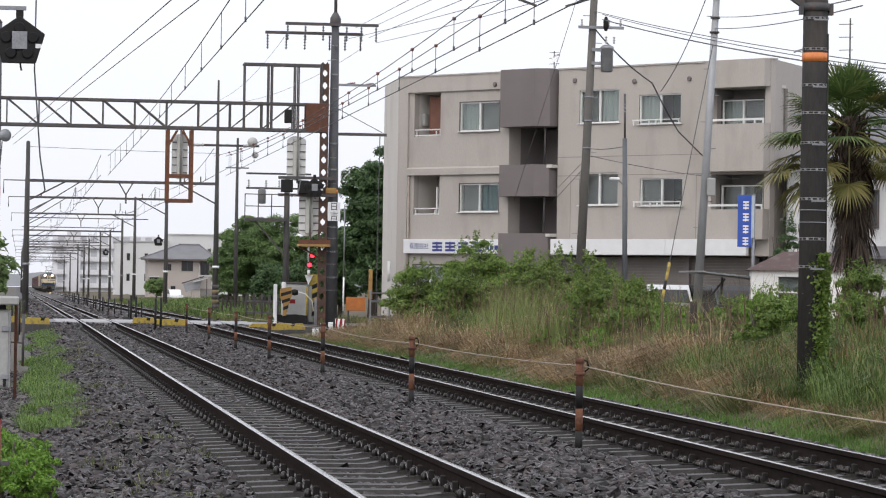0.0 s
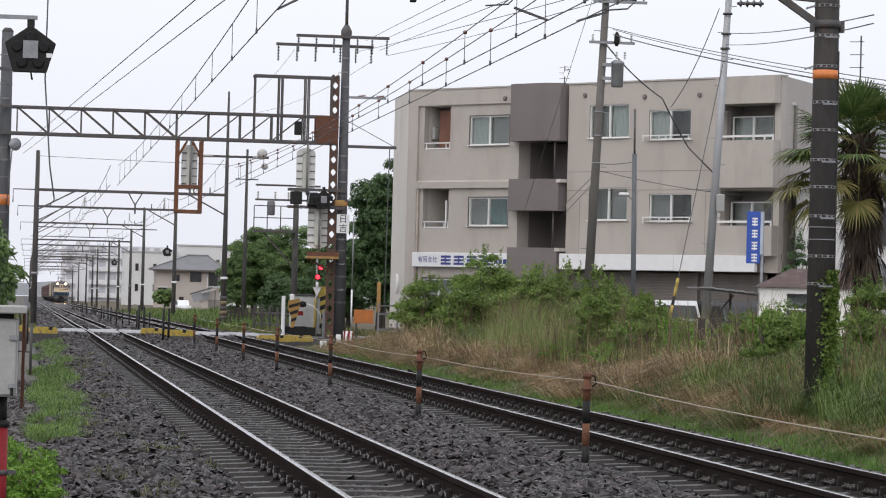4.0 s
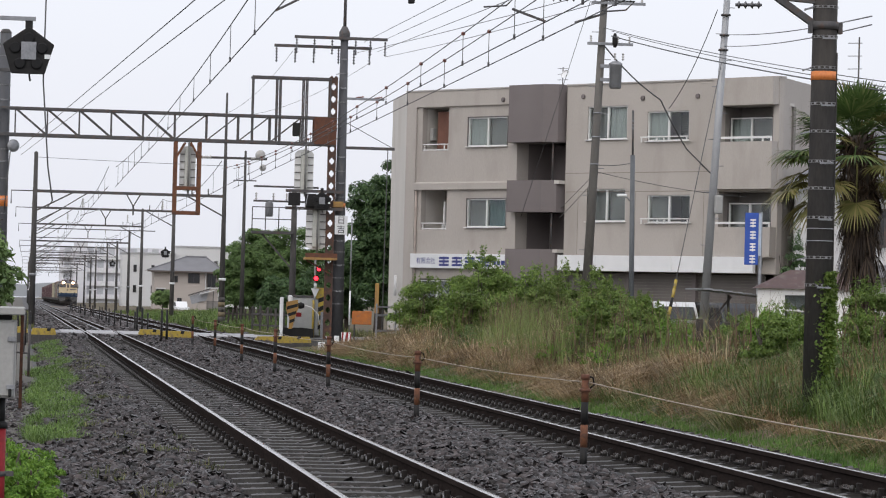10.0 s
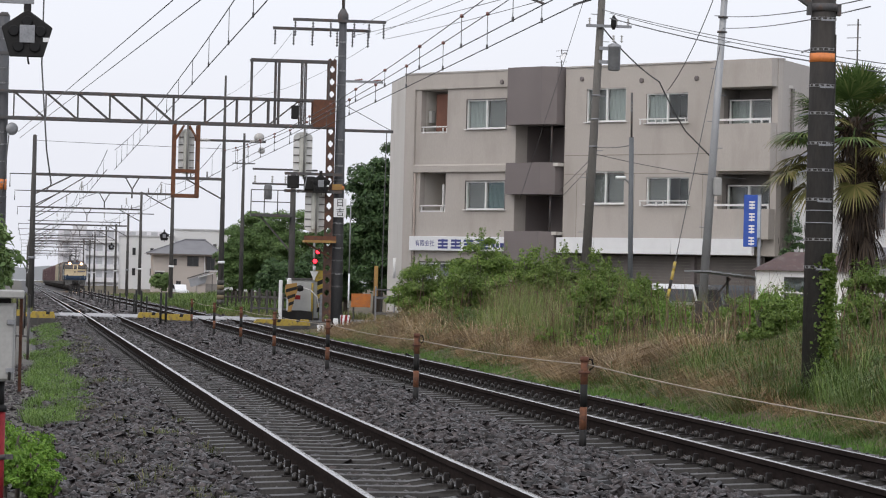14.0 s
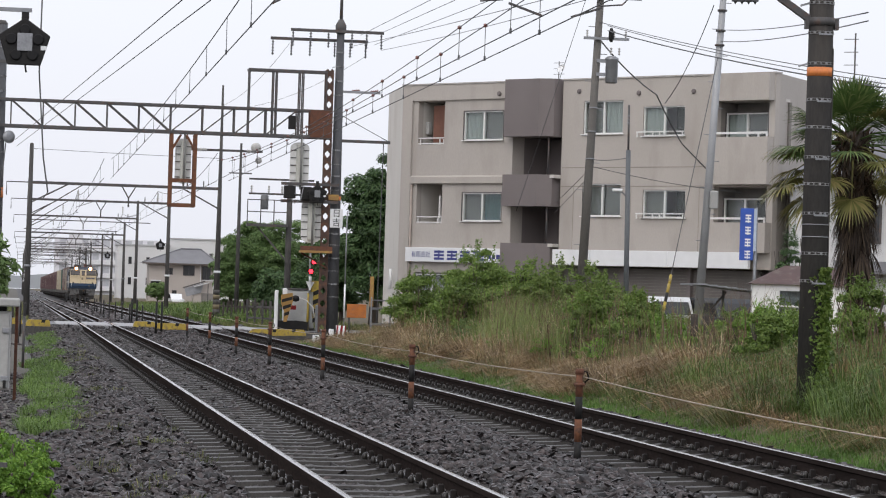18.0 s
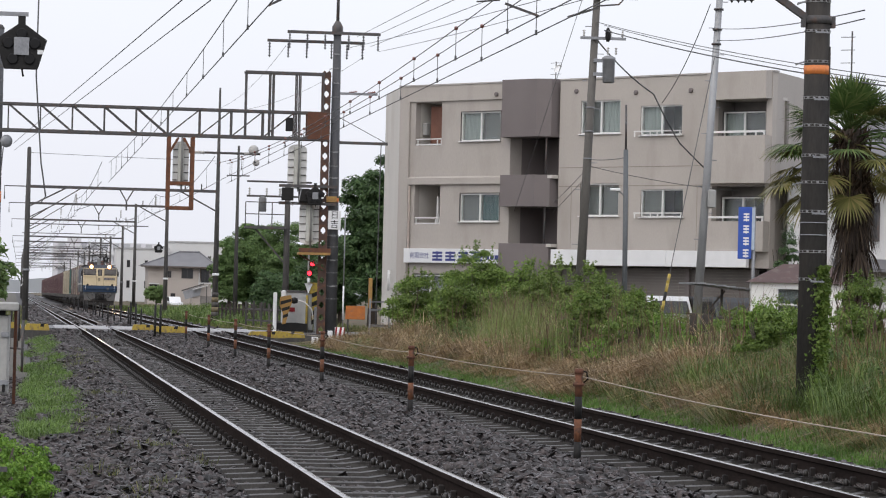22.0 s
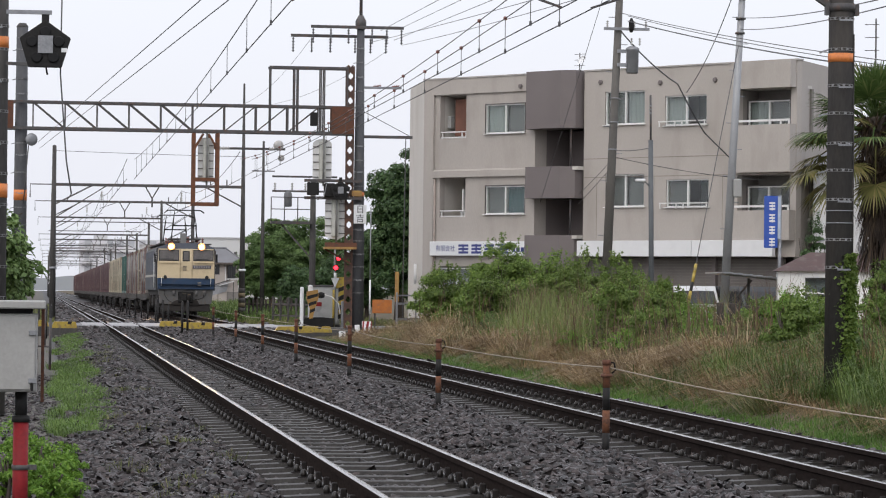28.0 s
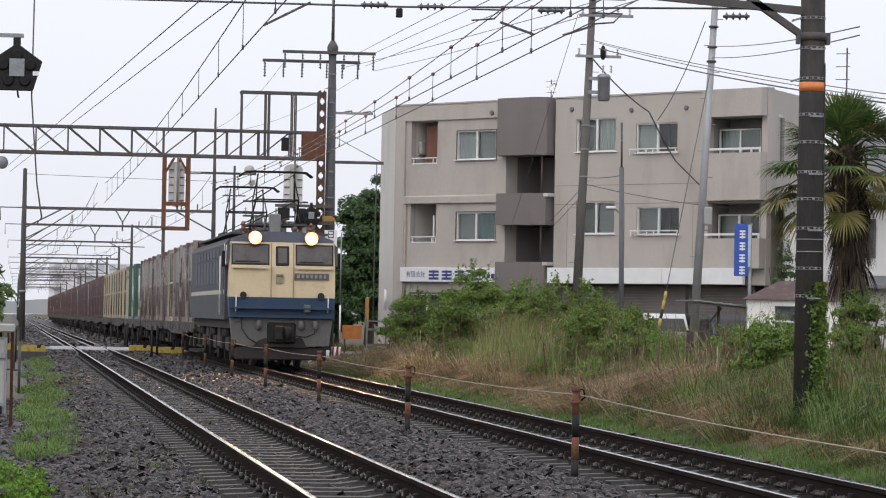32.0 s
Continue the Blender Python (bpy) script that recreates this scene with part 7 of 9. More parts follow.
# palm
def palm(x, y, z, h):
    rng = np.random.default_rng(71)
    p = thing("palm_tree", "shaggy fan palm with a skirt of dead brown fronds", "palm tree", at=pose(x, y, z))
    part("trunk", path(bmesh.new(), [(0.28, 0, -0.2), (0.22, 0, h * 0.35), (0.05, 0.02, h * 0.75), (0, 0, h)], [0.17, 0.16, 0.24, 0.22], 12), BARK, p, "brown fibrous trunk")
    q = rng.uniform(0.0, 1.0, 3600)
    a = rng.uniform(0, 6.28, 3600)
    r = np.where(q > 0.55, 0.24 + 0.14 * rng.uniform(size=3600), 0.16 + 0.05 * rng.uniform(size=3600))
    fib = np.stack([r * np.cos(a) + 0.26 * (1 - q), r * np.sin(a), h * q], 1)
    part_of("trunk_fibre", leaf_mesh("trunk_fibre", fib, 0.26, leafy("brown_fibre", (0.022, 0.014, 0.010), (0.048, 0.032, 0.023), (0.100, 0.070, 0.048)), rng, 0.13, 1.9), p, None, "brown hanging fibre")
    dead = leafy("dead_frond", (0.022, 0.014, 0.010), (0.046, 0.031, 0.022), (0.105, 0.072, 0.046))
    live = leafy("palm_leaflets", (0.046, 0.082, 0.022), (0.078, 0.126, 0.036), (0.140, 0.170, 0.060))
    olive = leafy("ageing_palm_leaflets", (0.090, 0.098, 0.026), (0.150, 0.142, 0.045), (0.210, 0.175, 0.070))
    up = Vector((0, 0, 1))
    for i in range(116):
        old = i >= 74
        k = i / 74
        a = i * 2.399 + rng.normal(0, 0.15)
        el = radians(82 - 118 * k ** 0.8 + rng.normal(0, 8)) if not old else radians(rng.uniform(-86, -68))
        stem = (0.50 + 0.95 * k) * rng.uniform(0.9, 1.1) if not old else rng.uniform(0.25, 0.5)
        d = Vector((math.cos(a) * math.cos(el), math.sin(a) * math.cos(el), math.sin(el)))
        o = Vector((0, 0, h - (0.35 * k if not old else rng.uniform(0.35, 2.1))))
        if old:
            o += Vector((math.cos(a) * 0.16 + 0.1, math.sin(a) * 0.16, 0))
        hub = o + d * stem + Vector((0, 0, -0.16 * k if not old else 0))
        tone = dead if old else olive if k > 0.75 or i % 9 == 5 else live
        fr = part("frond" if not old else "dead_frond", path(bmesh.new(), [o, o + d * stem * 0.55 + Vector((0, 0, 0.04)), hub], [0.024, 0.018, 0.012], 5), tone, p)
        tip = (hub - o).normalized() if not old else d
        side = tip.cross(up).normalized()
        over = side.cross(tip)
        v, f = [], []
        m = 34 if not old else 24
        size = rng.uniform(0.58, 0.70) if not old else rng.uniform(0.45, 0.7)
        for w in range(m):
            ph = radians(-112 + 224 * w / (m - 1)) if not old else radians(rng.uniform(-32, 32))
            out = (tip * math.cos(ph) + side * math.sin(ph) + over * (0.10 * math.cos(2 * ph) + 0.03 * (-1) ** w)).normalized()
            ln = size * (0.80 + 0.20 * math.cos(ph)) * rng.uniform(0.93, 1.05)
            sag = Vector((0, 0, -1)) * (ln * rng.uniform(0.10, 0.30) * (0.5 + k) if not old else 0.25)
            wd = out.cross(over).normalized() * (size * 0.034 if not old else 0.012)
            b = len(v)
            v += [hub, hub + out * ln * 0.50 + wd, hub + out * ln * 0.50 - wd, hub + out * ln * 0.80 + wd * 0.55 + sag * 0.4, hub + out * ln * 0.80 - wd * 0.55 + sag * 0.4, hub + out * ln + sag]
            f += [(b, b + 1, b + 2), (b + 1, b + 3, b + 4), (b + 1, b + 4, b + 2), (b + 3, b + 5, b + 4)]
        part_of("leaf_fan", arrays("leaf_fan", [tuple(q) for q in v], f, tone), fr)
    return p


palm(16.12, 60.0, 0.2, 4.64)
bush(20.5, 82.5, 0.0, 0.55, 0.5, 3.35, LEAFD, 5200, 0.10, "clipped dark green garden shrub behind the white hut", 5201, 40, group="garden shrubs")
bush(15.85, 61.6, 0.2, 0.42, 0.4, 3.0, LEAFD, 4400, 0.08, "tall dark green garden shrub beside the palm", 5202, 30, group="garden shrubs")


# ---- wires ----
def wire(bm, a, b, r=0.010, sag=0.0, n=14):
    a, b = Vector(a), Vector(b)
    pts = [a.lerp(b, i / n) - Vector((0, 0, sag * 4 * (i / n) * (1 - i / n))) for i in range(n + 1)]
    path(bm, pts, r, 5)
    return pts


def catenary(name, x, y0, y1, zc, gap0, gap, beads, label, r=0.0085):
    """A contact wire, its messenger wire and the droppers between."""
    c = thing(name, label, "overhead wire", "catenary wires", pose(0, 0, 0))
    part("contact_wire", path(bmesh.new(), [(x, y0, zc), (x, (y0 + y1) / 2, zc - 0.01), (x, y1, zc)], r, 6), WIRE, c)
    bm = bmesh.new()
    m = []
    for i in range(21):
        k = i / 20
        m.append((x, y0 + (y1 - y0) * k, zc + gap + (gap0 - gap) * (2 * k - 1) ** 2))
    part("messenger_wire", path(bm, m, r, 6), WIRE, c)
    nd = max(3, int((y1 - y0) / (5.2 if y0 < 60 else 8.5)))
    for i in range(nd):
        k = (i + 0.5) / nd
        yy, zt = y0 + (y1 - y0) * k, zc + gap + (gap0 - gap) * (2 * k - 1) ** 2
        d = part("dropper", rod(bmesh.new(), (x, yy, zc), (x, yy, zt), 0.006, n=5), WIRE, c)
        part("clamp", bx(x - 0.012, x + 0.012, yy - 0.04, yy + 0.04, zc - 0.02, zc + 0.05), WIRE, d)
        if beads:
            part("bead", lathe(bmesh.new(), [(0.012, -0.03), (0.032, -0.02), (0.032, 0.02), (0.012, 0.03)], 8, pose(x, yy, zt)), INSULR, d, "red-brown bead insulator")


SUP = [-10.0, 41.0, 109.0, 155.0, 207.0, 262.0, 293.0, 330.0, 368.0, 425.0]
for a, b in zip(SUP, SUP[1:]):
    catenary("catenary", 3.1 if a < 100 else T1, a, b, 5.03, 0.68 if b < 156 else 0.95, 0.38, False, "contact wire hung from a messenger wire over the near track", 0.009 if a < 100 else 0.011)
    if a < 100:
        catenary("catenary", 7.15, a, b, 5.10, 0.68, 0.32, True, "contact wire hung from a messenger wire over the far track")
        catenary("catenary", 6.74, a, b, 5.10, 0.68, 0.20, True, "contact wire hung from a messenger wire over the far track")
    else:
        catenary("catenary", T2, a, b, 5.08, 0.95, 0.36, False, "contact wire hung from a messenger wire over the far track", 0.011)


def line(name, a, b, sag, label, r=0.012):
    bm = bmesh.new()
    wire(bm, a, b, r, sag)
    return solid(name, bm, WIRE, label, "wire", group="overhead lines")


# anchored wires to the near-side gantry pole
line("anchor_wire", (-0.20, 108.6, 6.23), (2.04, 41.0, 5.14), 0.0, "anchored overhead wire over the near track", 0.008)
line("anchor_wire", (-0.14, 108.6, 6.02), (2.41, 41.0, 5.15), 0.0, "anchored overhead wire over the near track", 0.008)
line("anchor_wire", (2.04, 41.0, 5.14), (3.2, 6.0, 4.6), 0.0, "anchored overhead wire over the near track", 0.008)
line("anchor_wire", (2.41, 41.0, 5.15), (3.8, 6.0, 4.7), 0.0, "anchored overhead wire over the near track", 0.008)
tw = thing("tension_wheel", "pale tensioning wheel on the gantry pole", "pulley", at=pose(-0.42, 108.7, 6.32))
part("wheel", lathe(bmesh.new(), [(0.05, -0.06), (0.2, -0.05), (0.22, 0.0), (0.2, 0.05), (0.05, 0.06)], 18, pose(0, 0, 0, 90, 0, 20)), GALV, tw)
part("bracket", bx(-0.25, 0.0, -0.03, 0.03, -0.04, 0.04), STEELD, tw)
part("tail_wire", rod(bmesh.new(), (-0.1, 0, -0.2), (-0.25, 0, -2.2), 0.02, n=6), WIRE, tw)
# high feeders on the crossarms
for a, b, sag in (((11.57, 10.33), (8.10, 7.27), 0.0), ((12.28, 10.43), (8.62, 7.285), 0.0), ((12.05, 10.01), (9.36, 7.31), 0.0), ((11.26, 9.93), (10.18, 7.33), 0.10), ((12.33, 9.84), (10.68, 7.32), 0.16)):
    q = Vector((a[0], GY, a[1]))
    line("feeder_line", q, q.lerp(Vector((b[0], 60.0, b[1])), 1.7), sag, "high feeder wire along the railway", 0.008)
for x, z in ((9.1, 9.94), (11.82, 9.63)):
    line("feeder_line", (x, GY, z), (9.2 + 0.2 * (x - 9.1), 155.0, 10.2), 0.5, "high feeder wire along the railway", 0.007)
line("cross_wire", (0.55, 155.0, 7.9), (9.75, 155.0, 7.75), 0.02, "thin wire across the tracks", 0.012)
line("hanging_cable", (12.5, 109.0, 6.6), (12.45, 109.0, 0.2), 0.0, "cable hanging from the gantry pole's side arm", 0.018)
solid("drop_cable", path(bmesh.new(), [(0.21, 41.0, 5.41), (0.20, 40.9, 4.09), (0.29, 40.9, 2.98), (0.36, 40.9, 2.55), (0.30, 40.9, 2.46)], 0.010, 6), WIRE, "cable hanging from the cross wire beside the pentagonal lamp", "cable")

# head span by the big pole: cross wire, insulators, steady arms
hs = thing("head_span", "cross wire with insulators and steady arms over both tracks", "overhead wire support", at=pose(0, 41.0, 0))
part("cross_span", path(bmesh.new(), [(-0.4, 0, 5.40), (5.0, 0, 5.42), (10.2, -0.6, 5.5)], 0.014, 6), WIRE, hs)
for q in (4.45, 5.2, 6.8, 9.3):
    part("insulator", insulator(bmesh.new(), (q, 0, 5.43), (q + 0.36, 0, 5.44), 0.055, 4), surf("grey_porcelain", (0.10, 0.10, 0.11), rough=0.3), hs, "grey ribbed insulator")
for a, b in (((3.79, 5.44), (3.18, 5.12)), ((6.30, 5.26), (6.75, 5.11)), ((7.55, 5.25), (7.14, 5.11))):
    part("steady_arm", bar(bmesh.new(), (a[0], 0, a[1]), (b[0], 0, b[1]), 0.03, 0.03), STEELD, hs, "dark steady arm")
for q in (5.92, 7.52):
    part("arm_bracket", path(bmesh.new(), [(q, 0, 5.27), (q + 0.3, 0, 5.30), (q + 0.42, 0, 5.42), (q, 0, 5.42)], 0.012, 5), STEELD, hs)
part("hanging_box", bx(4.92, 5.0, -0.05, 0.05, 5.28, 5.40, 0.01), BLACKP, hs)


# ---- street poles and what hangs on them ----
def street_pole(name, base, top, r0, r1, material, label):
    p = thing(name, label, "utility pole", "street poles", pose(*base))
    d = Vector(top) - Vector(base)
    part("shaft", rod(bmesh.new(), (0, 0, 0), d, r0, r1, n=14), material, p)
    return p, d


up, d = street_pole("utility_pole", (16.33, 91.0, 0.0), (16.75, 91.0, 11.4), 0.145, 0.10, POLEU, "leaning grey concrete utility pole with a transformer")
at = lambda z: d * (z / d.z)
for z, x0, x1 in ((9.05, -0.45, 0.9), (10.25, -0.4, 1.2), (10.75, -0.9, 0.95)):
    part("crossarm", bx(x0, x1, -0.2, -0.12, z - 0.04, z + 0.04, 0, Matrix.Translation((at(z).x, 0, 0))), GALV, up, "grey steel crossarm")
    for q in (x0 + 0.1, x1 - 0.1, x1 - 0.45):
        part("insulator", insulator(bmesh.new(), (at(z).x + q, -0.16, z + 0.04), (at(z).x + q, -0.16, z + 0.24), 0.05, 3), INSUL, up)
tr = part("transformer", lathe(bmesh.new(), [(0.15, 0.0), (0.18, 0.04), (0.185, 0.66), (0.2, 0.68), (0.2, 0.74), (0.10, 0.80)], 18, pose(at(7.9).x + 0.46, -0.1, 7.75)), GALV, up, "grey drum transformer")
part("transformer_bracket", bx(at(8.0).x, at(8.0).x + 0.35, -0.14, -0.06, 7.95, 8.05), GALV, tr)
part("transformer_bracket", bx(at(8.0).x, at(8.0).x + 0.35, -0.14, -0.06, 8.35, 8.45), GALV, tr)
for q in (-0.12, 0.12):
    part("bushing", insulator(bmesh.new(), (at(7.9).x + 0.55 + q, -0.1, 8.58), (at(7.9).x + 0.55 + q, -0.1, 8.80), 0.05, 3), INSUL, tr)
for z in (5.5, 6.3, 7.0):
    part("strap", lathe(bmesh.new(), [(0.118, z), (0.134, z), (0.134, z + 0.04), (0.118, z + 0.04)], 14, Matrix.Translation((at(z).x, 0, 0))), GALV, up)
for i in range(9):
    part("step_bolt", rod(bmesh.new(), (at(3 + 0.8 * i).x - 0.3 * (-1) ** i, 0, 3 + 0.8 * i), (at(3 + 0.8 * i).x, 0, 3 + 0.8 * i), 0.012, n=5), GALV, up)
cl = part("cable_joint", lathe(bmesh.new(), [(0.04, 0), (0.08, 0.1), (0.08, 0.3), (0.03, 0.42)], 8, pose(at(9.3).x + 0.35, -0.2, 8.95)), BLACKP, up)
sp, d3 = street_pole("steel_pole", (18.34, 84.0, 0.1), (18.88, 84.0, 11.0), 0.125, 0.085, surf("pale_steel_pole", (0.33, 0.34, 0.35), (0.26, 0.265, 0.275), rough=0.5, metal=0.3, scale=2), "leaning pale grey steel utility pole")
for i in range(10):
    z = 3 + 0.72 * i
    part("step_bolt", rod(bmesh.new(), (d3.x * z / d3.z - 0.24 * (-1) ** i, 0, z), (d3.x * z / d3.z, 0, z), 0.012, n=5), GALV, sp)
for z in (8.3, 8.7, 9.25):
    part("collar", lathe(bmesh.new(), [(0.085, z), (0.135, z), (0.135, z + 0.05), (0.085, z + 0.05)], 14, Matrix.Translation((d3.x * z / d3.z, 0, 0))), STEELD, sp)
part("junction_box", bx(d3.x * 0.42 + 0.0, d3.x * 0.42 + 0.22, -0.3, -0.14, 3.85, 4.35, 0.03), GREYBOX, sp, "small grey box")
lp, dl = street_pole("lamp_post", (16.88, 86.5, 0.1), (16.80, 86.5, 5.6), 0.075, 0.066, surf("grey_green_post", (0.105, 0.115, 0.125), rough=0.6), "slim grey street lamp post")
part("upper_tube", rod(bmesh.new(), (dl.x, 0, dl.z), (dl.x - 0.02, 0, 6.75), 0.03, n=8), STEELD, lp)
part("lamp_arm", path(bmesh.new(), [(-0.05, 0, 4.15), (-0.2, 0, 4.30), (-0.32, 0, 4.36)], 0.02, 6), GALV, lp)
part("lamp_head", bx(-0.5, -0.22, -0.07, 0.07, 4.33, 4.41, 0.02), WHITEP, lp, "white lamp head")
part("top_insulator", insulator(bmesh.new(), (dl.x - 0.02, 0, 6.2), (dl.x - 0.02, 0, 6.5), 0.06, 3), GALV, lp)
# guy wire with its yellow guard
gw = thing("guy_wire", "guy wire with a yellow and black guard", "guy wire", at=pose(16.2, 79.0, 0.2))
part("cable", rod(bmesh.new(), (0, 0, 0), (2.46, 4.75, 7.88), 0.012, n=5), WIRE, gw)
for i in range(6):
    a, b = Vector((0, 0, 0.0)).lerp(Vector((2.46, 4.75, 7.88)), 0.06 + 0.03 * i), Vector((0, 0, 0)).lerp(Vector((2.46, 4.75, 7.88)), 0.09 + 0.03 * i)
    part("guard", rod(bmesh.new(), a, b, 0.042, n=8), YELLOW if i % 3 else BLACKP, gw)
for a, b, s, r in (((16.7, 91.0, 9.54), (16.1, 56.0, 5.55), 0.12, 0.010), ((16.95, 91.0, 9.45), (16.1, 56.0, 5.45), 0.12, 0.010), ((16.95, 91.0, 9.3), (16.1, 56.0, 5.38), 0.12, 0.016),
                   ((16.75, 91.0, 9.0), (19.28, 95.0, 7.74), 0.12, 0.022), ((19.28, 95.0, 7.74), (20.98, 99.0, 6.46), 0.05, 0.022), ((20.98, 99.0, 6.46), (23.48, 104.0, 5.36), 0.0, 0.022), ((18.56, 84.0, 9.51), (19.55, 95.0, 7.49), 0.25, 0.013),
                   ((18.78, 84.0, 8.85), (12.26, 45.0, 5.735), 0.10, 0.010), ((18.78, 84.0, 8.53), (12.26, 45.0, 5.61), 0.10, 0.010), ((16.6, 91.0, 5.5), (16.86, 86.5, 5.4), 0.05, 0.012),
                   ((16.6, 91.0, 5.3), (23.44, 101.00, 5.06), 0.10, 0.010), ((16.6, 91.0, 5.3), (18.55, 108.4, 4.75), 0.02, 0.010), ((16.6, 91.0, 5.1), (18.5, 108.3, 4.4), 0.02, 0.010),
                   ((16.3, 91.0, 10.3), (15.16, 95.8, 4.05), 0.0, 0.009)):
    line("service_cable", a, b, s, "dark service cable between street poles", r)

# ---- yard in front of the building ----
hut = thing("hut", "small white hut with a brown roof behind the bank", "hut", at=pose(19.2, 78.0, 0.0, 0, 0, -12))
HW_ = surf("white_hut_wall", (0.78, 0.78, 0.76), (0.70, 0.70, 0.68), rough=0.8, scale=2)
bm = bmesh.new()
for a, b, c, d_ in wall_rects(-0.72, 2.1, 0.0, 1.95, [(-0.1, 0.75, 0.9, 1.83)]):
    box(bm, a, b, -0.06, 0.06, c, d_)
part("wall", bm, HW_, hut)
part("wall", bx(-0.72, -0.6, 0.06, 2.2, 0, 1.95), HW_, hut)
part("wall", bx(1.98, 2.1, 0.06, 2.2, 0, 1.95), HW_, hut)
part("wall", bx(-0.6, 1.98, 2.08, 2.2, 0, 1.95), HW_, hut)
rfm = surf("brown_metal_roof", (0.075, 0.036, 0.032), (0.050, 0.027, 0.025), rough=0.6, scale=3, stain=(0.10, 0.075, 0.065))
bm = bmesh.new()
v = [bm.verts.new(q) for q in ((-0.85, -0.2, 1.93), (2.25, -0.2, 1.93), (2.25, 2.35, 1.93), (-0.85, 2.35, 1.93), (0.1, 0.8, 2.42), (1.3, 0.8, 2.42), (1.3, 1.3, 2.42), (0.1, 1.3, 2.42))]
for q in ((0, 1, 5, 4), (1, 2, 6, 5), (2, 3, 7, 6), (3, 0, 4, 7), (4, 5, 6, 7), (3, 2, 1, 0)):
    bm.faces.new([v[i] for i in q])
part("roof", bm, rfm, hut, "low brown metal roof")
wf = part("window_frame", bx(-0.1, -0.04, -0.08, 0.0, 0.9, 1.83), FRAMEW, hut)
for q in ((0.69, 0.75, 0.9, 1.83), (-0.04, 0.69, 1.77, 1.83), (-0.04, 0.69, 0.9, 0.96), (-0.04, 0.69, 1.36, 1.41)):
    part("window_bar", bx(q[0], q[1], -0.08, 0.0, q[2], q[3]), FRAMEW, wf)
part("pane", bx(-0.04, 0.69, -0.03, -0.02, 1.41, 1.77), GLASS, wf)
part("pane", bx(-0.04, 0.69, -0.03, -0.02, 0.96, 1.36), GLASS, wf)
part("room_lining", bx(-0.09, 0.74, 0.10, 0.12, 0.9, 1.83), surf("grey_blind", (0.24, 0.25, 0.25), (0.18, 0.19, 0.19)), hut, "grey blind behind the window")
part("blind", bx(-0.03, 0.68, 0.02, 0.03, 0.92, 1.22), FRAMEW, hut, "white lower blind")

shed = thing("carport", "lean-to carport with a corrugated grey roof", "carport", at=pose(18.3, 80.0, 0.0))
for i in range(16):
    part("roof_rib", bx(-0.95 + i * 0.13, -0.95 + (i + 1) * 0.13 - 0.006, -0.6, 1.6, 1.86 - i * 0.012 + 0.012 * (i % 2), 1.90 - i * 0.012 + 0.012 * (i % 2)), GALV, shed, "grey corrugated roof rib")
for q in (-0.1, 0.75):
    part("post", bx(q, q + 0.06, 0.3, 0.36, 0, 1.75), POLEC, shed)
part("brace", bar(bmesh.new(), (-0.5, 0.3, 1.1), (0.0, 0.3, 1.7), 0.05, 0.05), POLEC, shed)

sg = thing("vertical_sign", "blue vertical shop sign with white bars of writing on a post", "sign", at=pose(21.82, 92.5, 0.1, 0, 0, -20))
part("post", rod(bmesh.new(), (0.10, 0.08, 0), (0.10, 0.08, 4.2), 0.05, n=10), GALV, sg)
bp = part("board", bx(-0.36, 0.05, -0.08, 0.02, 2.62, 4.18, 0.01), surf("blue_sign_paint", (0.022, 0.085, 0.42), (0.018, 0.065, 0.33), rough=0.4), sg)
for i in range(4):
    zz = 3.98 - i * 0.36
    for k in range(3):
        part("writing_bar", bx(-0.20, -0.03, -0.086, -0.081, zz - 0.22 + 0.09 * k, zz - 0.17 + 0.09 * k), WHITEP, bp)
    part("writing_bar", bx(-0.13, -0.10, -0.088, -0.083, zz - 0.24, zz), WHITEP, bp)
part("side_strip", bx(0.052, 0.13, -0.08, 0.0, 2.9, 4.16), surf("pale_blue_strip", (0.45, 0.52, 0.62)), sg)


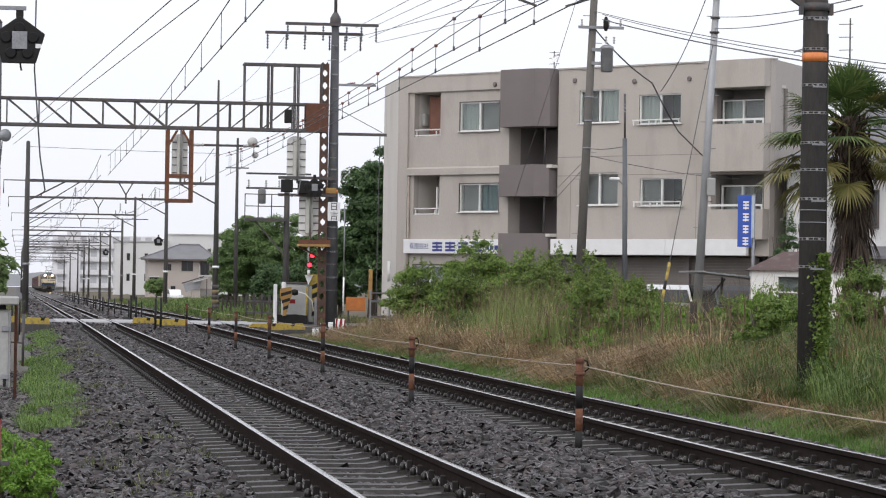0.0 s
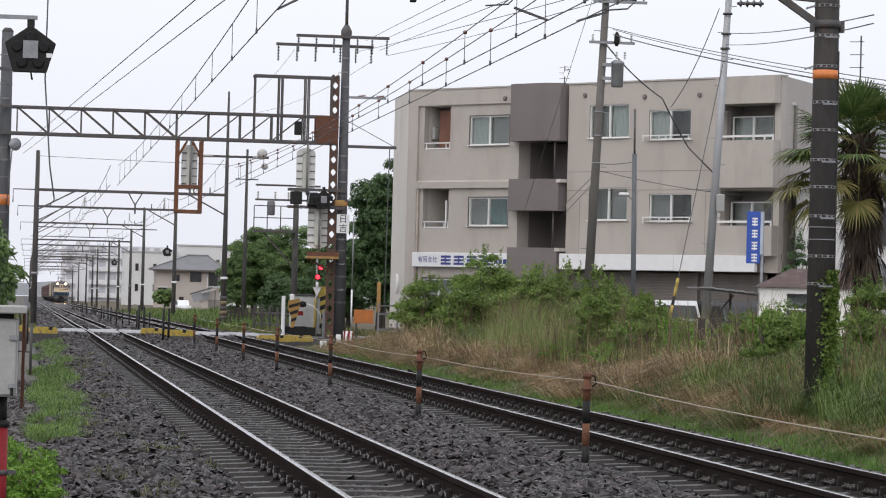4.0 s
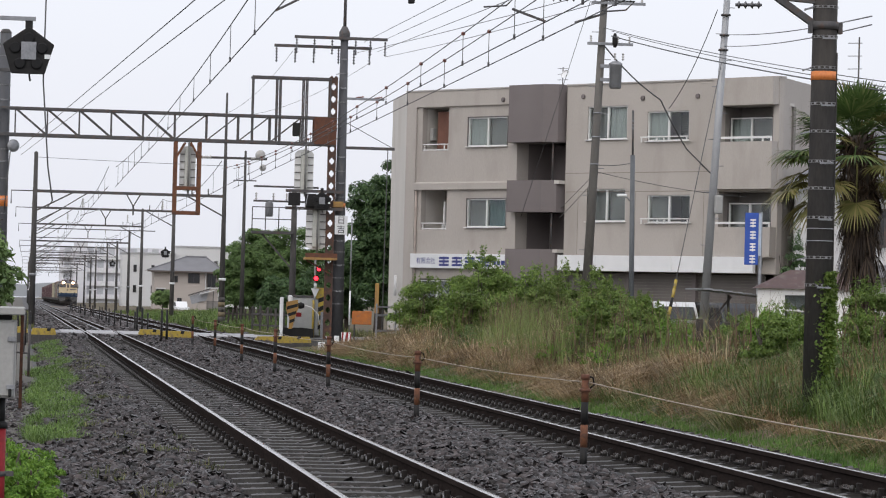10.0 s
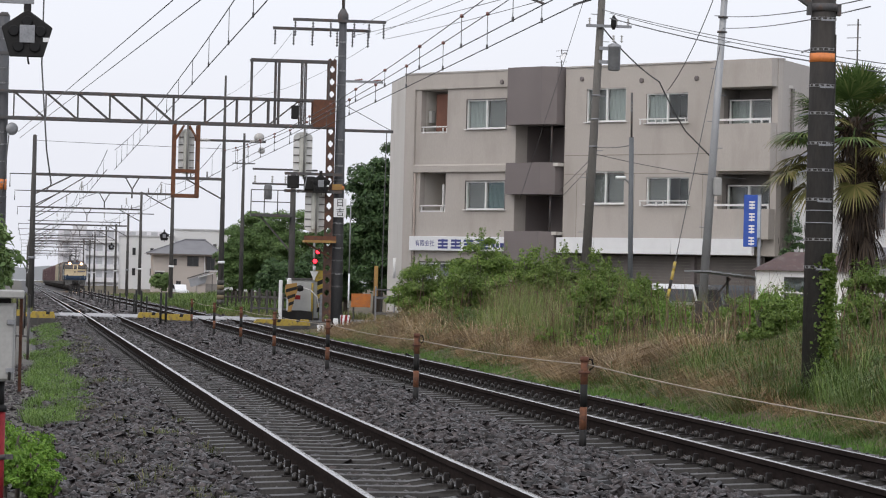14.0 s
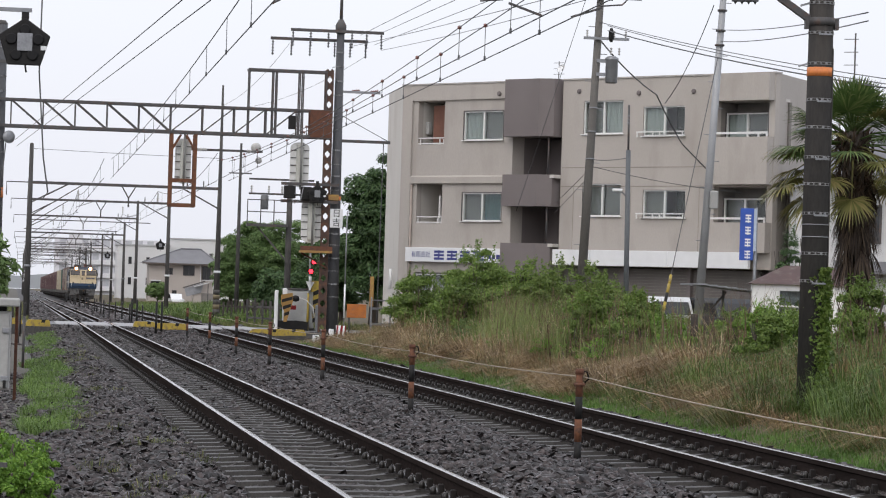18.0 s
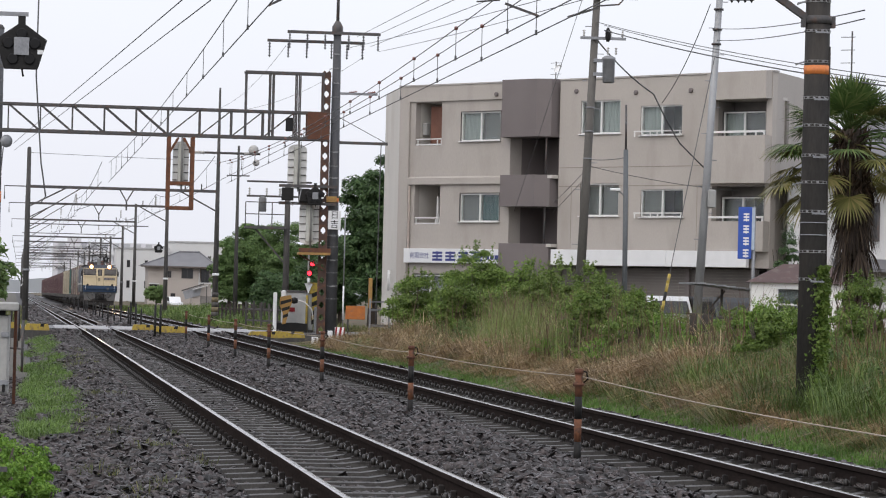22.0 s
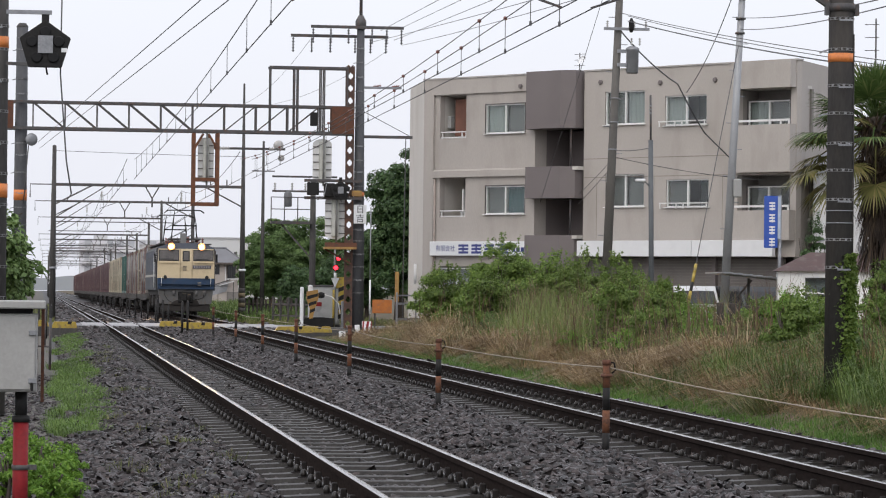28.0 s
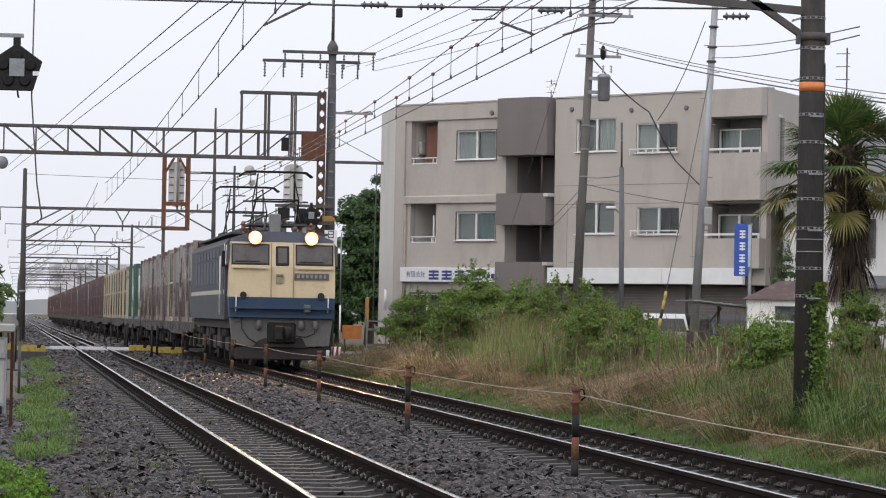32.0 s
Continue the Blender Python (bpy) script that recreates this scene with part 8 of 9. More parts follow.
def car(x, y, z, turn, paint, label, van=False):
    c = thing("car", label, "car", "parked cars", pose(x, y, z, 0, 0, turn))
    L, HW2 = 3.5, 0.76
    low = [(0.0, 0.35), (0.05, 0.85), (0.9, 0.95), (3.3, 0.98), (3.48, 0.8), (3.5, 0.35)]
    top = [(0.85, 0.95), (1.3, 1.48), (1.6, 1.55), (3.1, 1.55), (3.42, 0.98)] if not van else [(0.5, 0.95), (0.8, 1.6), (1.1, 1.72), (3.3, 1.72), (3.48, 0.98)]
    b1 = prism(bmesh.new(), low, -HW2, HW2, "x", m=pose(0, 0, 0))
    part("body", b1, paint, c)
    gb = bmesh.new()
    prism(gb, top, -HW2 + 0.08, HW2 - 0.08, "x")
    part("cabin", gb, paint, c)
    for s in (-1, 1):
        win = [(p[0] + (0.1 if p[0] < 2 else -0.1), min(p[1], 1.48 if not van else 1.62) if p[1] > 1.0 else 1.02) for p in top]
        part("side_window", prism(bmesh.new(), win, s * (HW2 - 0.075) - 0.004, s * (HW2 - 0.075) + 0.004, "x"), DGLASS, c)
        part("tail_lamp", bx(s * 0.66 - 0.09, s * 0.66 + 0.09, 3.46, 3.52, 0.72, 0.92, 0.01), REDP, c, "red tail lamp")
        part("head_lamp", bx(s * 0.6 - 0.12, s * 0.6 + 0.12, -0.01, 0.05, 0.62, 0.76, 0.01), WHITEP, c)
        for yy in (0.62, 2.85):
            wl_ = part("wheel", lathe(bmesh.new(), [(0.1, -0.08), (0.28, -0.08), (0.29, 0.0), (0.28, 0.08), (0.1, 0.08)], 18, pose(s * (HW2 - 0.08), yy, 0.29, 0, 90)), RUBBER, c)
            part("rim", lathe(bmesh.new(), [(0.02, -0.088), (0.17, -0.085), (0.17, 0.085), (0.02, 0.088)], 14, pose(s * (HW2 - 0.08), yy, 0.29, 0, 90)), GALV, wl_)
    back = bmesh.new()
    za, zb = top[-1][1] + 0.04, 1.46 if not van else 1.6
    box(back, -0.58, 0.58, -0.006, 0.006, 0.0, zb - za)
    rw = part("rear_window", back, DGLASS, c)
    rw.matrix_basis = pose(0, top[-1][0] + 0.01, za, math.degrees(math.atan2(top[-1][0] - top[-2][0], top[-2][1] - top[-1][1])))
    part("bumper", bx(-HW2, HW2, 3.44, 3.56, 0.35, 0.55, 0.03), paint, c)
    part("bumper", bx(-HW2, HW2, -0.06, 0.06, 0.35, 0.55, 0.03), paint, c)
    return c


CARW = surf("white_car_paint", (0.70, 0.71, 0.72), (0.64, 0.65, 0.66), rough=0.2, bump=0, scale=1)
CARS = surf("dark_car_paint", (0.05, 0.055, 0.06), (0.04, 0.044, 0.05), rough=0.2, bump=0, scale=1)
car(18.55, 95.5, 0.0, 195, CARW, "white hatchback parked in the yard")
car(20.3, 94.5, 0.0, 195, CARS, "dark car parked beside the white one")
car(25.5, 262.0, -0.3, 100, CARW, "white car parked far beyond the crossing")
car(18.7, 368.0, -1.0, 8, CARW, "white car parked before the house beyond the crossing")


def wood_fence(x0, y0, x1, y1, n, h, label, material, w=0.16, rail=True):
    f = thing("fence", label, "fence", "old fences", pose(x0, y0, bank(x0, y0).item()))
    for i in range(n):
        k = i / max(1, n - 1)
        dx, dy = (x1 - x0) * k, (y1 - y0) * k
        hh = h * random.uniform(0.88, 1.06)
        part("post", bx(dx - w / 2, dx + w / 2, dy - 0.05, dy + 0.05, -0.2, hh, 0.015), material, f)
    if rail:
        for q in (0.35, 0.75):
            part("rail", bar(bmesh.new(), (0, 0.07, h * q), (x1 - x0, y1 - y0 + 0.07, h * q), 0.04, 0.08), material, f)
    return f


OLDW = surf("old_dark_timber", (0.062, 0.052, 0.046), (0.04, 0.034, 0.03), rough=0.9, scale=5, stretch=(1, 1, 0.2))
wood_fence(13.06, 60.0, 14.1, 60.0, 5, 0.66, "row of old dark timber posts behind the bank", OLDW, 0.13, False)
wood_fence(9.9, 158.0, 12.6, 152.0, 16, 1.15, "dark slatted fence beyond the crossing", OLDW, 0.10)
wood_fence(10.2, 140.0, 11.8, 134.0, 7, 1.25, "grey post fence beyond the crossing", POLEC, 0.09)
cf = wood_fence(12.2, 108.5, 15.2, 111.5, 5, 1.35, "grey pipe fence beside the building", GALV, 0.05)
part("mid_mesh", bar(bmesh.new(), (0, 0.07, 1.3), (3.0, 3.07, 1.3), 0.03, 0.05), GALV, cf)

# ---- level-crossing gear ----
cab = thing("crossing_cabinet", "pale grey control cabinet beside the level crossing", "cabinet", at=pose(10.0, 112.3, -0.2))
part("body", bx(-0.55, 0.55, -0.25, 0.25, 0.25, 1.60, 0.02), surf("pale_grey_cabinet", (0.42, 0.43, 0.42), (0.35, 0.355, 0.35), rough=0.5), cab)
part("door", bx(-0.5, 0.5, -0.275, -0.255, 0.32, 1.52, 0.01), surf("pale_grey_cabinet", (0.42, 0.43, 0.42)), cab)
part("plinth", bx(-0.6, 0.6, -0.3, 0.3, -0.1, 0.25), POLEC, cab)
part("lid", bx(-0.6, 0.6, -0.3, 0.3, 1.60, 1.66, 0.01), STEELD, cab)
part("sticker", bx(-0.3, -0.1, -0.283, -0.277, 0.9, 1.05), REDP, cab, "small red plate")
gate = thing("barrier_machine", "barrier machine with yellow and black stripes at the crossing", "barrier", at=pose(9.38, 111.2, 0.0))
part("white_post", bx(-0.32, -0.20, -0.1, 0.1, -0.3, 1.38, 0.02), WHITEP, gate)
part("white_post", bx(-0.04, 0.12, -0.06, 0.1, 1.1, 1.46, 0.04), WHITEP, gate)
sh = part("shield", prism(bmesh.new(), [(-0.10, 1.22), (0.30, 1.30), (0.32, 1.0), (0.20, 0.62), (0.12, 0.28), (0.0, 0.26), (0.02, 0.62), (-0.10, 0.92)], -0.14, -0.06), surf("dull_amber_paint", (0.36, 0.21, 0.05), (0.25, 0.14, 0.04), rough=0.6), gate, "dull yellow and black shield")
for i in range(3):
    part("stripe", prism(bmesh.new(), [(-0.08 + 0.05 * i, 1.06 - 0.24 * i), (0.30 - 0.05 * i, 1.17 - 0.26 * i), (0.30 - 0.05 * i, 1.06 - 0.26 * i), (-0.08 + 0.05 * i, 0.94 - 0.24 * i)], -0.146, -0.141), BLACKP, sh)
part("leg", prism(bmesh.new(), [(-0.2, -0.3), (0.9, -0.3), (0.9, 0.28), (0.5, 0.32), (-0.2, 0.30)], 0.12, 0.3), BLACKP, gate, "dark base frame")
part("motor", lathe(bmesh.new(), [(0.08, -0.12), (0.12, 0.0), (0.08, 0.12)], 12, pose(0.42, 0, 1.10, 0, 90)), BLACKP, gate)
part("bent_rod", path(bmesh.new(), [(0.45, 0, 1.15), (0.8, 0, 1.05), (1.05, 0, 0.8), (1.1, 0, 0.45)], 0.02), FRAMEW, gate)
sigp = thing("crossing_signal", "level-crossing signal with red lamps and striped boards", "crossing signal", at=pose(10.35, 112.0, -0.2))
part("post", rod(bmesh.new(), (0, 0, 0), (0, 0, 3.0), 0.035, n=10), surf("grey_signal_post", (0.30, 0.30, 0.29), (0.2, 0.2, 0.19)), sigp)
REDL = glow("lit_red_lamp", (1.0, 0.03, 0.05), 3.2)
for x, z in ((0.12, 2.62), (0.02, 2.28)):
    hd = part("lamp_hood", lathe(bmesh.new(), [(0.11, -0.1), (0.115, 0.10), (0.105, 0.12), (0.09, 0.02)], 14, pose(x, -0.12, z, 90)), BLACKP, sigp)
    part("lamp", lathe(bmesh.new(), [(0.080, 0.0), (0.080, 0.04), (0.04, 0.06)], 14, pose(x, -0.17, z, 90)), REDL, hd, "lit red lamp")
part("back_board", bx(0.06, 0.40, -0.03, 0.0, 1.55, 1.95, 0.01), YELLOW, sigp, "yellow board")
for i in range(7):
    zz = 0.45 + 0.16 * i
    part("striped_board", prism(bmesh.new(), [(0.14, zz), (0.36, zz + 0.10), (0.36, zz + 0.25), (0.14, zz + 0.15)], -0.04 + 0.001 * i, -0.01), YELLOW if i % 2 else BLACKP, sigp)
part("triangle_plate", prism(bmesh.new(), [(-0.14, 1.92), (0.16, 1.92), (0.01, 1.58)], -0.1, -0.07), WHITEP, sigp, "white triangular plate")
part("yellow_pole", rod(bmesh.new(), (-0.06, -0.3, 0.1), (-0.06, -0.3, 1.5), 0.04, n=8), YELLOW, sigp)
part("pale_pole", rod(bmesh.new(), (0.0, -0.2, 1.9), (0.0, -0.2, 2.1), 0.05, n=8), WHITEP, sigp)
part("wheel_guard", bx(0.22, 0.34, -0.2, -0.1, 0.0, 1.1, 0.04), GALV, sigp)
ob_ = thing("orange_board", "orange board fixed beside a rusty post", "sign board", at=pose(11.72, 109.0, -0.1))
part("board", bx(-0.32, 0.36, -0.03, 0.03, 0.60, 1.07, 0.01), surf("orange_board_paint", (0.50, 0.170, 0.030), (0.34, 0.10, 0.02), rough=0.6, scale=5, stain=(0.30, 0.12, 0.05)), ob_)
part("post", bx(0.46, 0.60, -0.05, 0.05, 1.0, 2.05, 0.02), surf("ochre_paint", (0.40, 0.24, 0.06)), ob_)
part("post", bx(0.50, 0.58, 0.06, 0.14, 0, 2.0), STEELD, ob_)
part("post", bx(-0.25, -0.20, 0.03, 0.08, 0, 0.9), POLEC, ob_)
wp = thing("white_post", "slim white post beside the gantry pole", "post", at=pose(11.05, 106.5, -0.3))
part("stake", rod(bmesh.new(), (0, 0, 0), (0, 0, 0.8), 0.02, n=8), STEELD, wp, "dark lower stake")
part("sleeve", rod(bmesh.new(), (0, 0, 0.8), (0, 0, 1.95), 0.030, n=8), WHITEP, wp, "white sleeve")
part("pipe", rod(bmesh.new(), (0, 0, 1.95), (0, 0, 4.4), 0.022, n=8), GALV, wp, "grey cable pipe")
for k, (x, y) in enumerate(((10.20, 102.2), (9.72, 102.4))):
    mk = thing("marker_plate", "small white marker plate on a short stake", "marker", "marker plates", pose(x, y, -0.35))
    pl_ = part("plate", bx(-0.10 if k else -0.08, 0.12 if k else 0.08, -0.03, 0.03, 0.06, 0.30 if k else 0.52, 0.008), WHITEP, mk)
    if k:
        sign_text("figure", "3", 0.24, pl_, pose(0.01, -0.033, 0.18, 90), BLACKP)
    part("stake", bx(-0.02, 0.02, -0.02, 0.02, -0.05, 0.06), STEELD, mk)
dr = thing("striped_drum", "red and white striped guard drum at the pole's foot", "guard drum", at=pose(10.66, 103.6, -0.28))
for i in range(10):
    a = 2 * math.pi * i / 10
    part("stave", rod(bmesh.new(), (0.13 * math.cos(a), 0.13 * math.sin(a), 0), (0.13 * math.cos(a + 0.5), 0.13 * math.sin(a + 0.5), 0.55), 0.038, n=6), REDP if i % 2 else WHITEP, dr)
# second pole with a platform and transformer behind the signals
eq = thing("equipment_pole", "dark pole with a transformer and service platform beyond the gantry", "pole", at=pose(10.1, 118.5, -0.2))
part("shaft", rod(bmesh.new(), (0, 0, 0), (0, 0, 5.6), 0.13, 0.10, n=14), POLEC, eq)
part("platform", bx(-1.6, -0.05, -0.3, 0.3, 3.95, 4.05), STEELD, eq)
for q in (-1.6, -1.1, -0.6):
    part("rail_post", rod(bmesh.new(), (q, -0.28, 4.05), (q, -0.28, 4.95), 0.02, n=6), STEELD, eq)
for z in (4.5, 4.95):
    part("hand_rail", rod(bmesh.new(), (-1.6, -0.28, z), (-0.1, -0.28, z), 0.018, n=6), STEELD, eq)
part("platform_brace", bar(bmesh.new(), (-1.2, 0, 3.95), (0, 0, 2.6), 0.05, 0.06), STEELD, eq)
part("transformer", lathe(bmesh.new(), [(0.13, 0), (0.15, 0.04), (0.15, 0.5), (0.08, 0.58)], 16, pose(-0.95, 0, 4.6)), surf("dull_grey_drum", (0.16, 0.165, 0.17), (0.11, 0.113, 0.118)), eq, "grey drum transformer")
for z in (5.15, 5.7):
    part("crossarm", bx(-1.55, 0.9, -0.04, 0.04, z, z + 0.07), STEELD, eq)
for q in (-1.45, -0.8, -0.3, 0.5, 0.8):
    part("insulator", insulator(bmesh.new(), (q, 0, 5.22), (q, 0, 5.5), 0.06, 3), INSUL, eq)
# insulators and arms behind the truss
arm = thing("insulator_rig", "steel tube with white insulators behind the gantry", "insulator rig", at=pose(0, 113.0, 0))
part("tube", bx(5.6, 8.6, -0.04, 0.04, 6.28, 6.36), STEELD, arm)
for q in (6.15, 8.0):
    part("insulator", insulator(bmesh.new(), (q, 0, 6.32), (q + 0.45, -0.1, 6.32), 0.08, 5), INSUL, arm)
part("tension_disc", lathe(bmesh.new(), [(0.05, -0.10), (0.17, -0.08), (0.185, 0), (0.17, 0.08), (0.05, 0.10)], 16, pose(8.35, -0.1, 6.45, 80, 0, 30)), INSUL, arm, "white round weight")
part("tension_disc", lathe(bmesh.new(), [(0.04, -0.08), (0.11, -0.06), (0.12, 0), (0.11, 0.06), (0.04, 0.08)], 16, pose(8.45, -0.1, 6.0, 80, 0, 30)), INSUL, arm, "white round weight")
for x, y, z1 in ((11.43, 165.0, 9.3),):
    pl = thing("slim_pole", "slim dark pole beside the far track", "pole", "slim poles", pose(x, y, -0.3))
    part("shaft", rod(bmesh.new(), (0, 0, 0), (0, 0, z1), 0.13, 0.06, n=10), POLEC, pl)
    part("crossarm", bx(-0.6, 0.6, -0.03, 0.03, z1 - 1.6, z1 - 1.54), STEELD, pl)
warning_lamp(9.25, 206.9, 4.06, 0.34, "warning_lamp", False, 0.4)
warning_lamp(9.3, 329.9, 4.39, 0.36, "warning_lamp", False, 0.4)

# ---- near-side cabinet ----
nc = thing("relay_cabinet", "pale grey relay cabinet on a red post beside the near track", "cabinet", at=pose(0.0, 22.0, 0))
part("body", bx(-0.95, -0.025, -0.2, 0.25, 0.645, 1.18, 0.008), GREYBOX, nc)
part("door", bx(-0.93, -0.04, -0.215, -0.202, 0.66, 1.165, 0.004), GREYBOX, nc)
part("roof_plate", bx(-1.0, 0.03, -0.28, 0.33, 1.215, 1.27, 0.008), GREYBOX, nc, "overhanging grey roof plate")
part("roof_spacer", bx(-0.9, -0.06, -0.15, 0.2, 1.18, 1.215), BLACKP, nc)
for z in (1.05, 0.72):
    part("hinge", bx(-0.085, -0.03, -0.232, -0.216, z - 0.018, z + 0.018, 0.004), GALV, nc)
part("lock", bx(-0.07, -0.05, -0.24, -0.217, 0.655, 0.71, 0.003), BLACKP, nc)
part("frame_leg", bx(0.0, 0.022, 0.28, 0.30, 0.56, 1.215), RUST, nc, "rusty steel leg")
rp = part("red_post", rod(bmesh.new(), (-0.132, 0, -0.35), (-0.132, 0, 0.44), 0.053, n=16), REDP, nc, "red painted post")
part("post_collar", lathe(bmesh.new(), [(0.053, 0.43), (0.062, 0.43), (0.062, 0.47), (0.04, 0.48)], 16, pose(-0.132, 0, 0)), BLACKP, rp)
part("post_neck", rod(bmesh.new(), (-0.132, 0, 0.47), (-0.132, 0, 0.645), 0.043, n=14), BLACKP, rp)
part("clamp_band", lathe(bmesh.new(), [(0.053, 0.10), (0.06, 0.10), (0.06, 0.135), (0.053, 0.135)], 16, pose(-0.132, 0, 0)), STEELD, rp)
part("clamp_ear", bx(-0.08, -0.02, -0.012, 0.012, 0.10, 0.135), STEELD, rp)
pf = thing("pipe_rail", "low dark pipe rail beside the near track", "rail", at=pose(0, 64.0, -0.3))
for x, y in ((0.18, 0.0), (-0.1, 9.0), (0.1, 24.0)):
    part("post", rod(bmesh.new(), (x, y, -0.1), (x, y, 1.0), 0.028, n=8), STEELD, pf)
part("rail", rod(bmesh.new(), (0.18, 0, 0.42), (-0.7, 2, 0.44), 0.02, n=6), STEELD, pf)

# ---- far houses ----
FARW = surf("pale_house_wall", (0.44, 0.395, 0.360), (0.38, 0.340, 0.31), rough=0.85, scale=0.3, bump=0)
FARWH = surf("white_house_wall", (0.60, 0.60, 0.60), (0.53, 0.53, 0.53), rough=0.85, scale=0.2, bump=0)
SLATE = surf("grey_tile_roof", (0.165, 0.165, 0.175), (0.125, 0.125, 0.135), rough=0.7, scale=0.8)
hs_ = thing("house", "pale two-storey house with a grey hipped roof", "house", at=pose(15.6, 380.0, -1.0))
part("wall", bx(0.15, 6.25, 0, 7, 0, 5.18), FARW, hs_)
part("set_back_wall", bx(6.252, 7.9, 1.1, 7, 0, 5.18), FARW, hs_)
bm = bmesh.new()
v = [bm.verts.new(q) for q in ((-0.75, -0.9, 5.2), (8.6, -0.9, 5.2), (8.6, 7.9, 5.2), (-0.75, 7.9, 5.2), (4.1, 3.5, 6.95), (6.5, 3.5, 6.95))]
for q in ((0, 1, 5, 4), (1, 2, 5), (2, 3, 4, 5), (3, 0, 4), (3, 2, 1, 0)):
    bm.faces.new([v[i] for i in q])
part("roof", bm, SLATE, hs_, "grey tiled hipped roof")
part("ridge_cap", rod(bmesh.new(), (4.0, 3.5, 6.98), (6.6, 3.5, 6.98), 0.12, n=8), SLATE, hs_)
for a, b in (((-0.75, -0.9, 5.22), (4.1, 3.5, 6.97)), ((8.6, -0.9, 5.22), (6.5, 3.5, 6.97))):
    part("hip_cap", rod(bmesh.new(), a, b, 0.09, n=8), SLATE, hs_)
part("eave_board", bx(-0.72, 8.57, -0.9, -0.84, 5.02, 5.19), surf("brown_eave_board", (0.12, 0.10, 0.09)), hs_)
for x0, x1, z0, z1, y in ((4.2, 5.6, 3.75, 4.95, 0.0), (2.55, 2.98, 3.8, 4.6, 0.0), (2.94, 3.52, 1.26, 1.95, 0.0), (0.4, 1.5, 1.7, 2.95, 0.0), (6.6, 7.6, 3.3, 4.9, 1.1)):
    wq = part("window", bx(x0, x1, y - 0.06, y - 0.002, z0, z1), STEELD, hs_)
    part("pane", bx(x0 + 0.06, (x0 + x1) / 2 - 0.02, y - 0.07, y - 0.061, z0 + 0.06, z1 - 0.06), DGLASS, wq)
    part("pane", bx((x0 + x1) / 2 + 0.02, x1 - 0.06, y - 0.07, y - 0.061, z0 + 0.06, z1 - 0.06), DGLASS, wq)
part("lintel", bx(0.35, 1.56, -0.3, -0.002, 2.99, 3.12), FARWH, hs_, "white window hood")
part("rain_pipe", rod(bmesh.new(), (6.32, -0.08, 0), (6.32, -0.08, 5.1), 0.06, n=8), FARWH, hs_, "white rain pipe")
part("balcony_rail", bx(6.4, 7.9, 0.2, 0.26, 3.15, 3.3), FARWH, hs_)
sh_ = thing("house", "low outbuilding with a pale lean-to roof", "house", at=pose(19.6, 372.0, -1.0))
part("wall", bx(1.1, 2.05, 0.3, 4, 0, 2.33), FARW, sh_)
# a solid block whose grey stands for the shade inside the store
part("dark_opening", bx(2.06, 4.2, 0.6, 4, 0, 1.7), SHADEIN, sh_, "solid grey block standing in for the dark inside of an open store")
part("gable_board", prism(bmesh.new(), [(-0.15, 2.2), (2.45, 3.05), (2.45, 3.2), (-0.15, 2.36)], 0.0, 0.12), STEELD, sh_, "dark sloping roof edge")
part("lean_to_roof", prism(bmesh.new(), [(0.3, 1.25), (2.0, 1.75), (2.3, 2.95), (0.0, 2.2)], 0.13, 0.3), surf("wet_pale_roof", (0.3, 0.31, 0.33), rough=0.3), sh_, "wet grey lean-to roof")
part("canopy", prism(bmesh.new(), [(1.15, 2.40), (2.9, 2.92), (2.9, 3.02), (1.15, 2.50)], -0.6, -0.02), FARWH, sh_, "pale canopy roof")
part("canopy_post", bx(2.72, 2.82, -0.5, -0.4, 0, 2.84), STEELD, sh_)
PARA = surf("pale_parapet", (0.46, 0.46, 0.47), bump=0)
apt = thing("apartment_block", "white apartment block behind the houses", "building", at=pose(15.0, 480.0, -1.0))
part("wall", bx(0, 8, 0, 10, 0, 8.4), FARWH, apt)
part("wall", bx(8, 26, 3, 12, 0, 9.6), FARWH, apt)
part("parapet", bx(-0.15, 8.1, -0.15, 10, 8.4, 8.62), PARA, apt)
part("parapet", bx(8.1, 26.2, 2.85, 12, 9.6, 9.82), PARA, apt)
for fl in range(2):
    for i in range(3):
        wq = part("window", bx(1.7 + i * 2.7, 2.2 + i * 2.7, -0.06, 0.0, 2.5 + fl * 3.1, 3.6 + fl * 3.1), STEELD, apt)
        part("pane", bx(1.75 + i * 2.7, 2.15 + i * 2.7, -0.07, -0.061, 2.55 + fl * 3.1, 3.55 + fl * 3.1), DGLASS, wq)
for i in range(7):
    part("window", bx(9.5 + i * 2.3, 10.0 + i * 2.3, 2.94, 3.0, 6.6, 7.6), STEELD, apt)
far = thing("apartment_block", "large apartment block in the distance, its colours paled for haze", "building", at=pose(8.2, 700.0, -1.0))
# haze over the far block is put into its pale wall, balcony and window colours
HAZE = surf("hazed_grey_block", (0.66, 0.66, 0.69), (0.60, 0.60, 0.63), rough=0.9, scale=0.2, bump=0)
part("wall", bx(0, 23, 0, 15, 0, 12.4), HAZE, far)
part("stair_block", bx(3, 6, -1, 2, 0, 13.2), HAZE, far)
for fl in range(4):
    part("balcony", bx(0.4, 22.6, -0.9, 0.0, 0.9 + fl * 2.9, 1.9 + fl * 2.9), surf("hazed_balcony", (0.72, 0.72, 0.74), bump=0), far)
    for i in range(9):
        part("window", bx(1.0 + i * 2.4, 2.4 + i * 2.4, -0.05, 0.0, 1.95 + fl * 2.9, 3.5 + fl * 2.9), surf("hazed_window", (0.46, 0.47, 0.50), rough=0.4, bump=0), far)
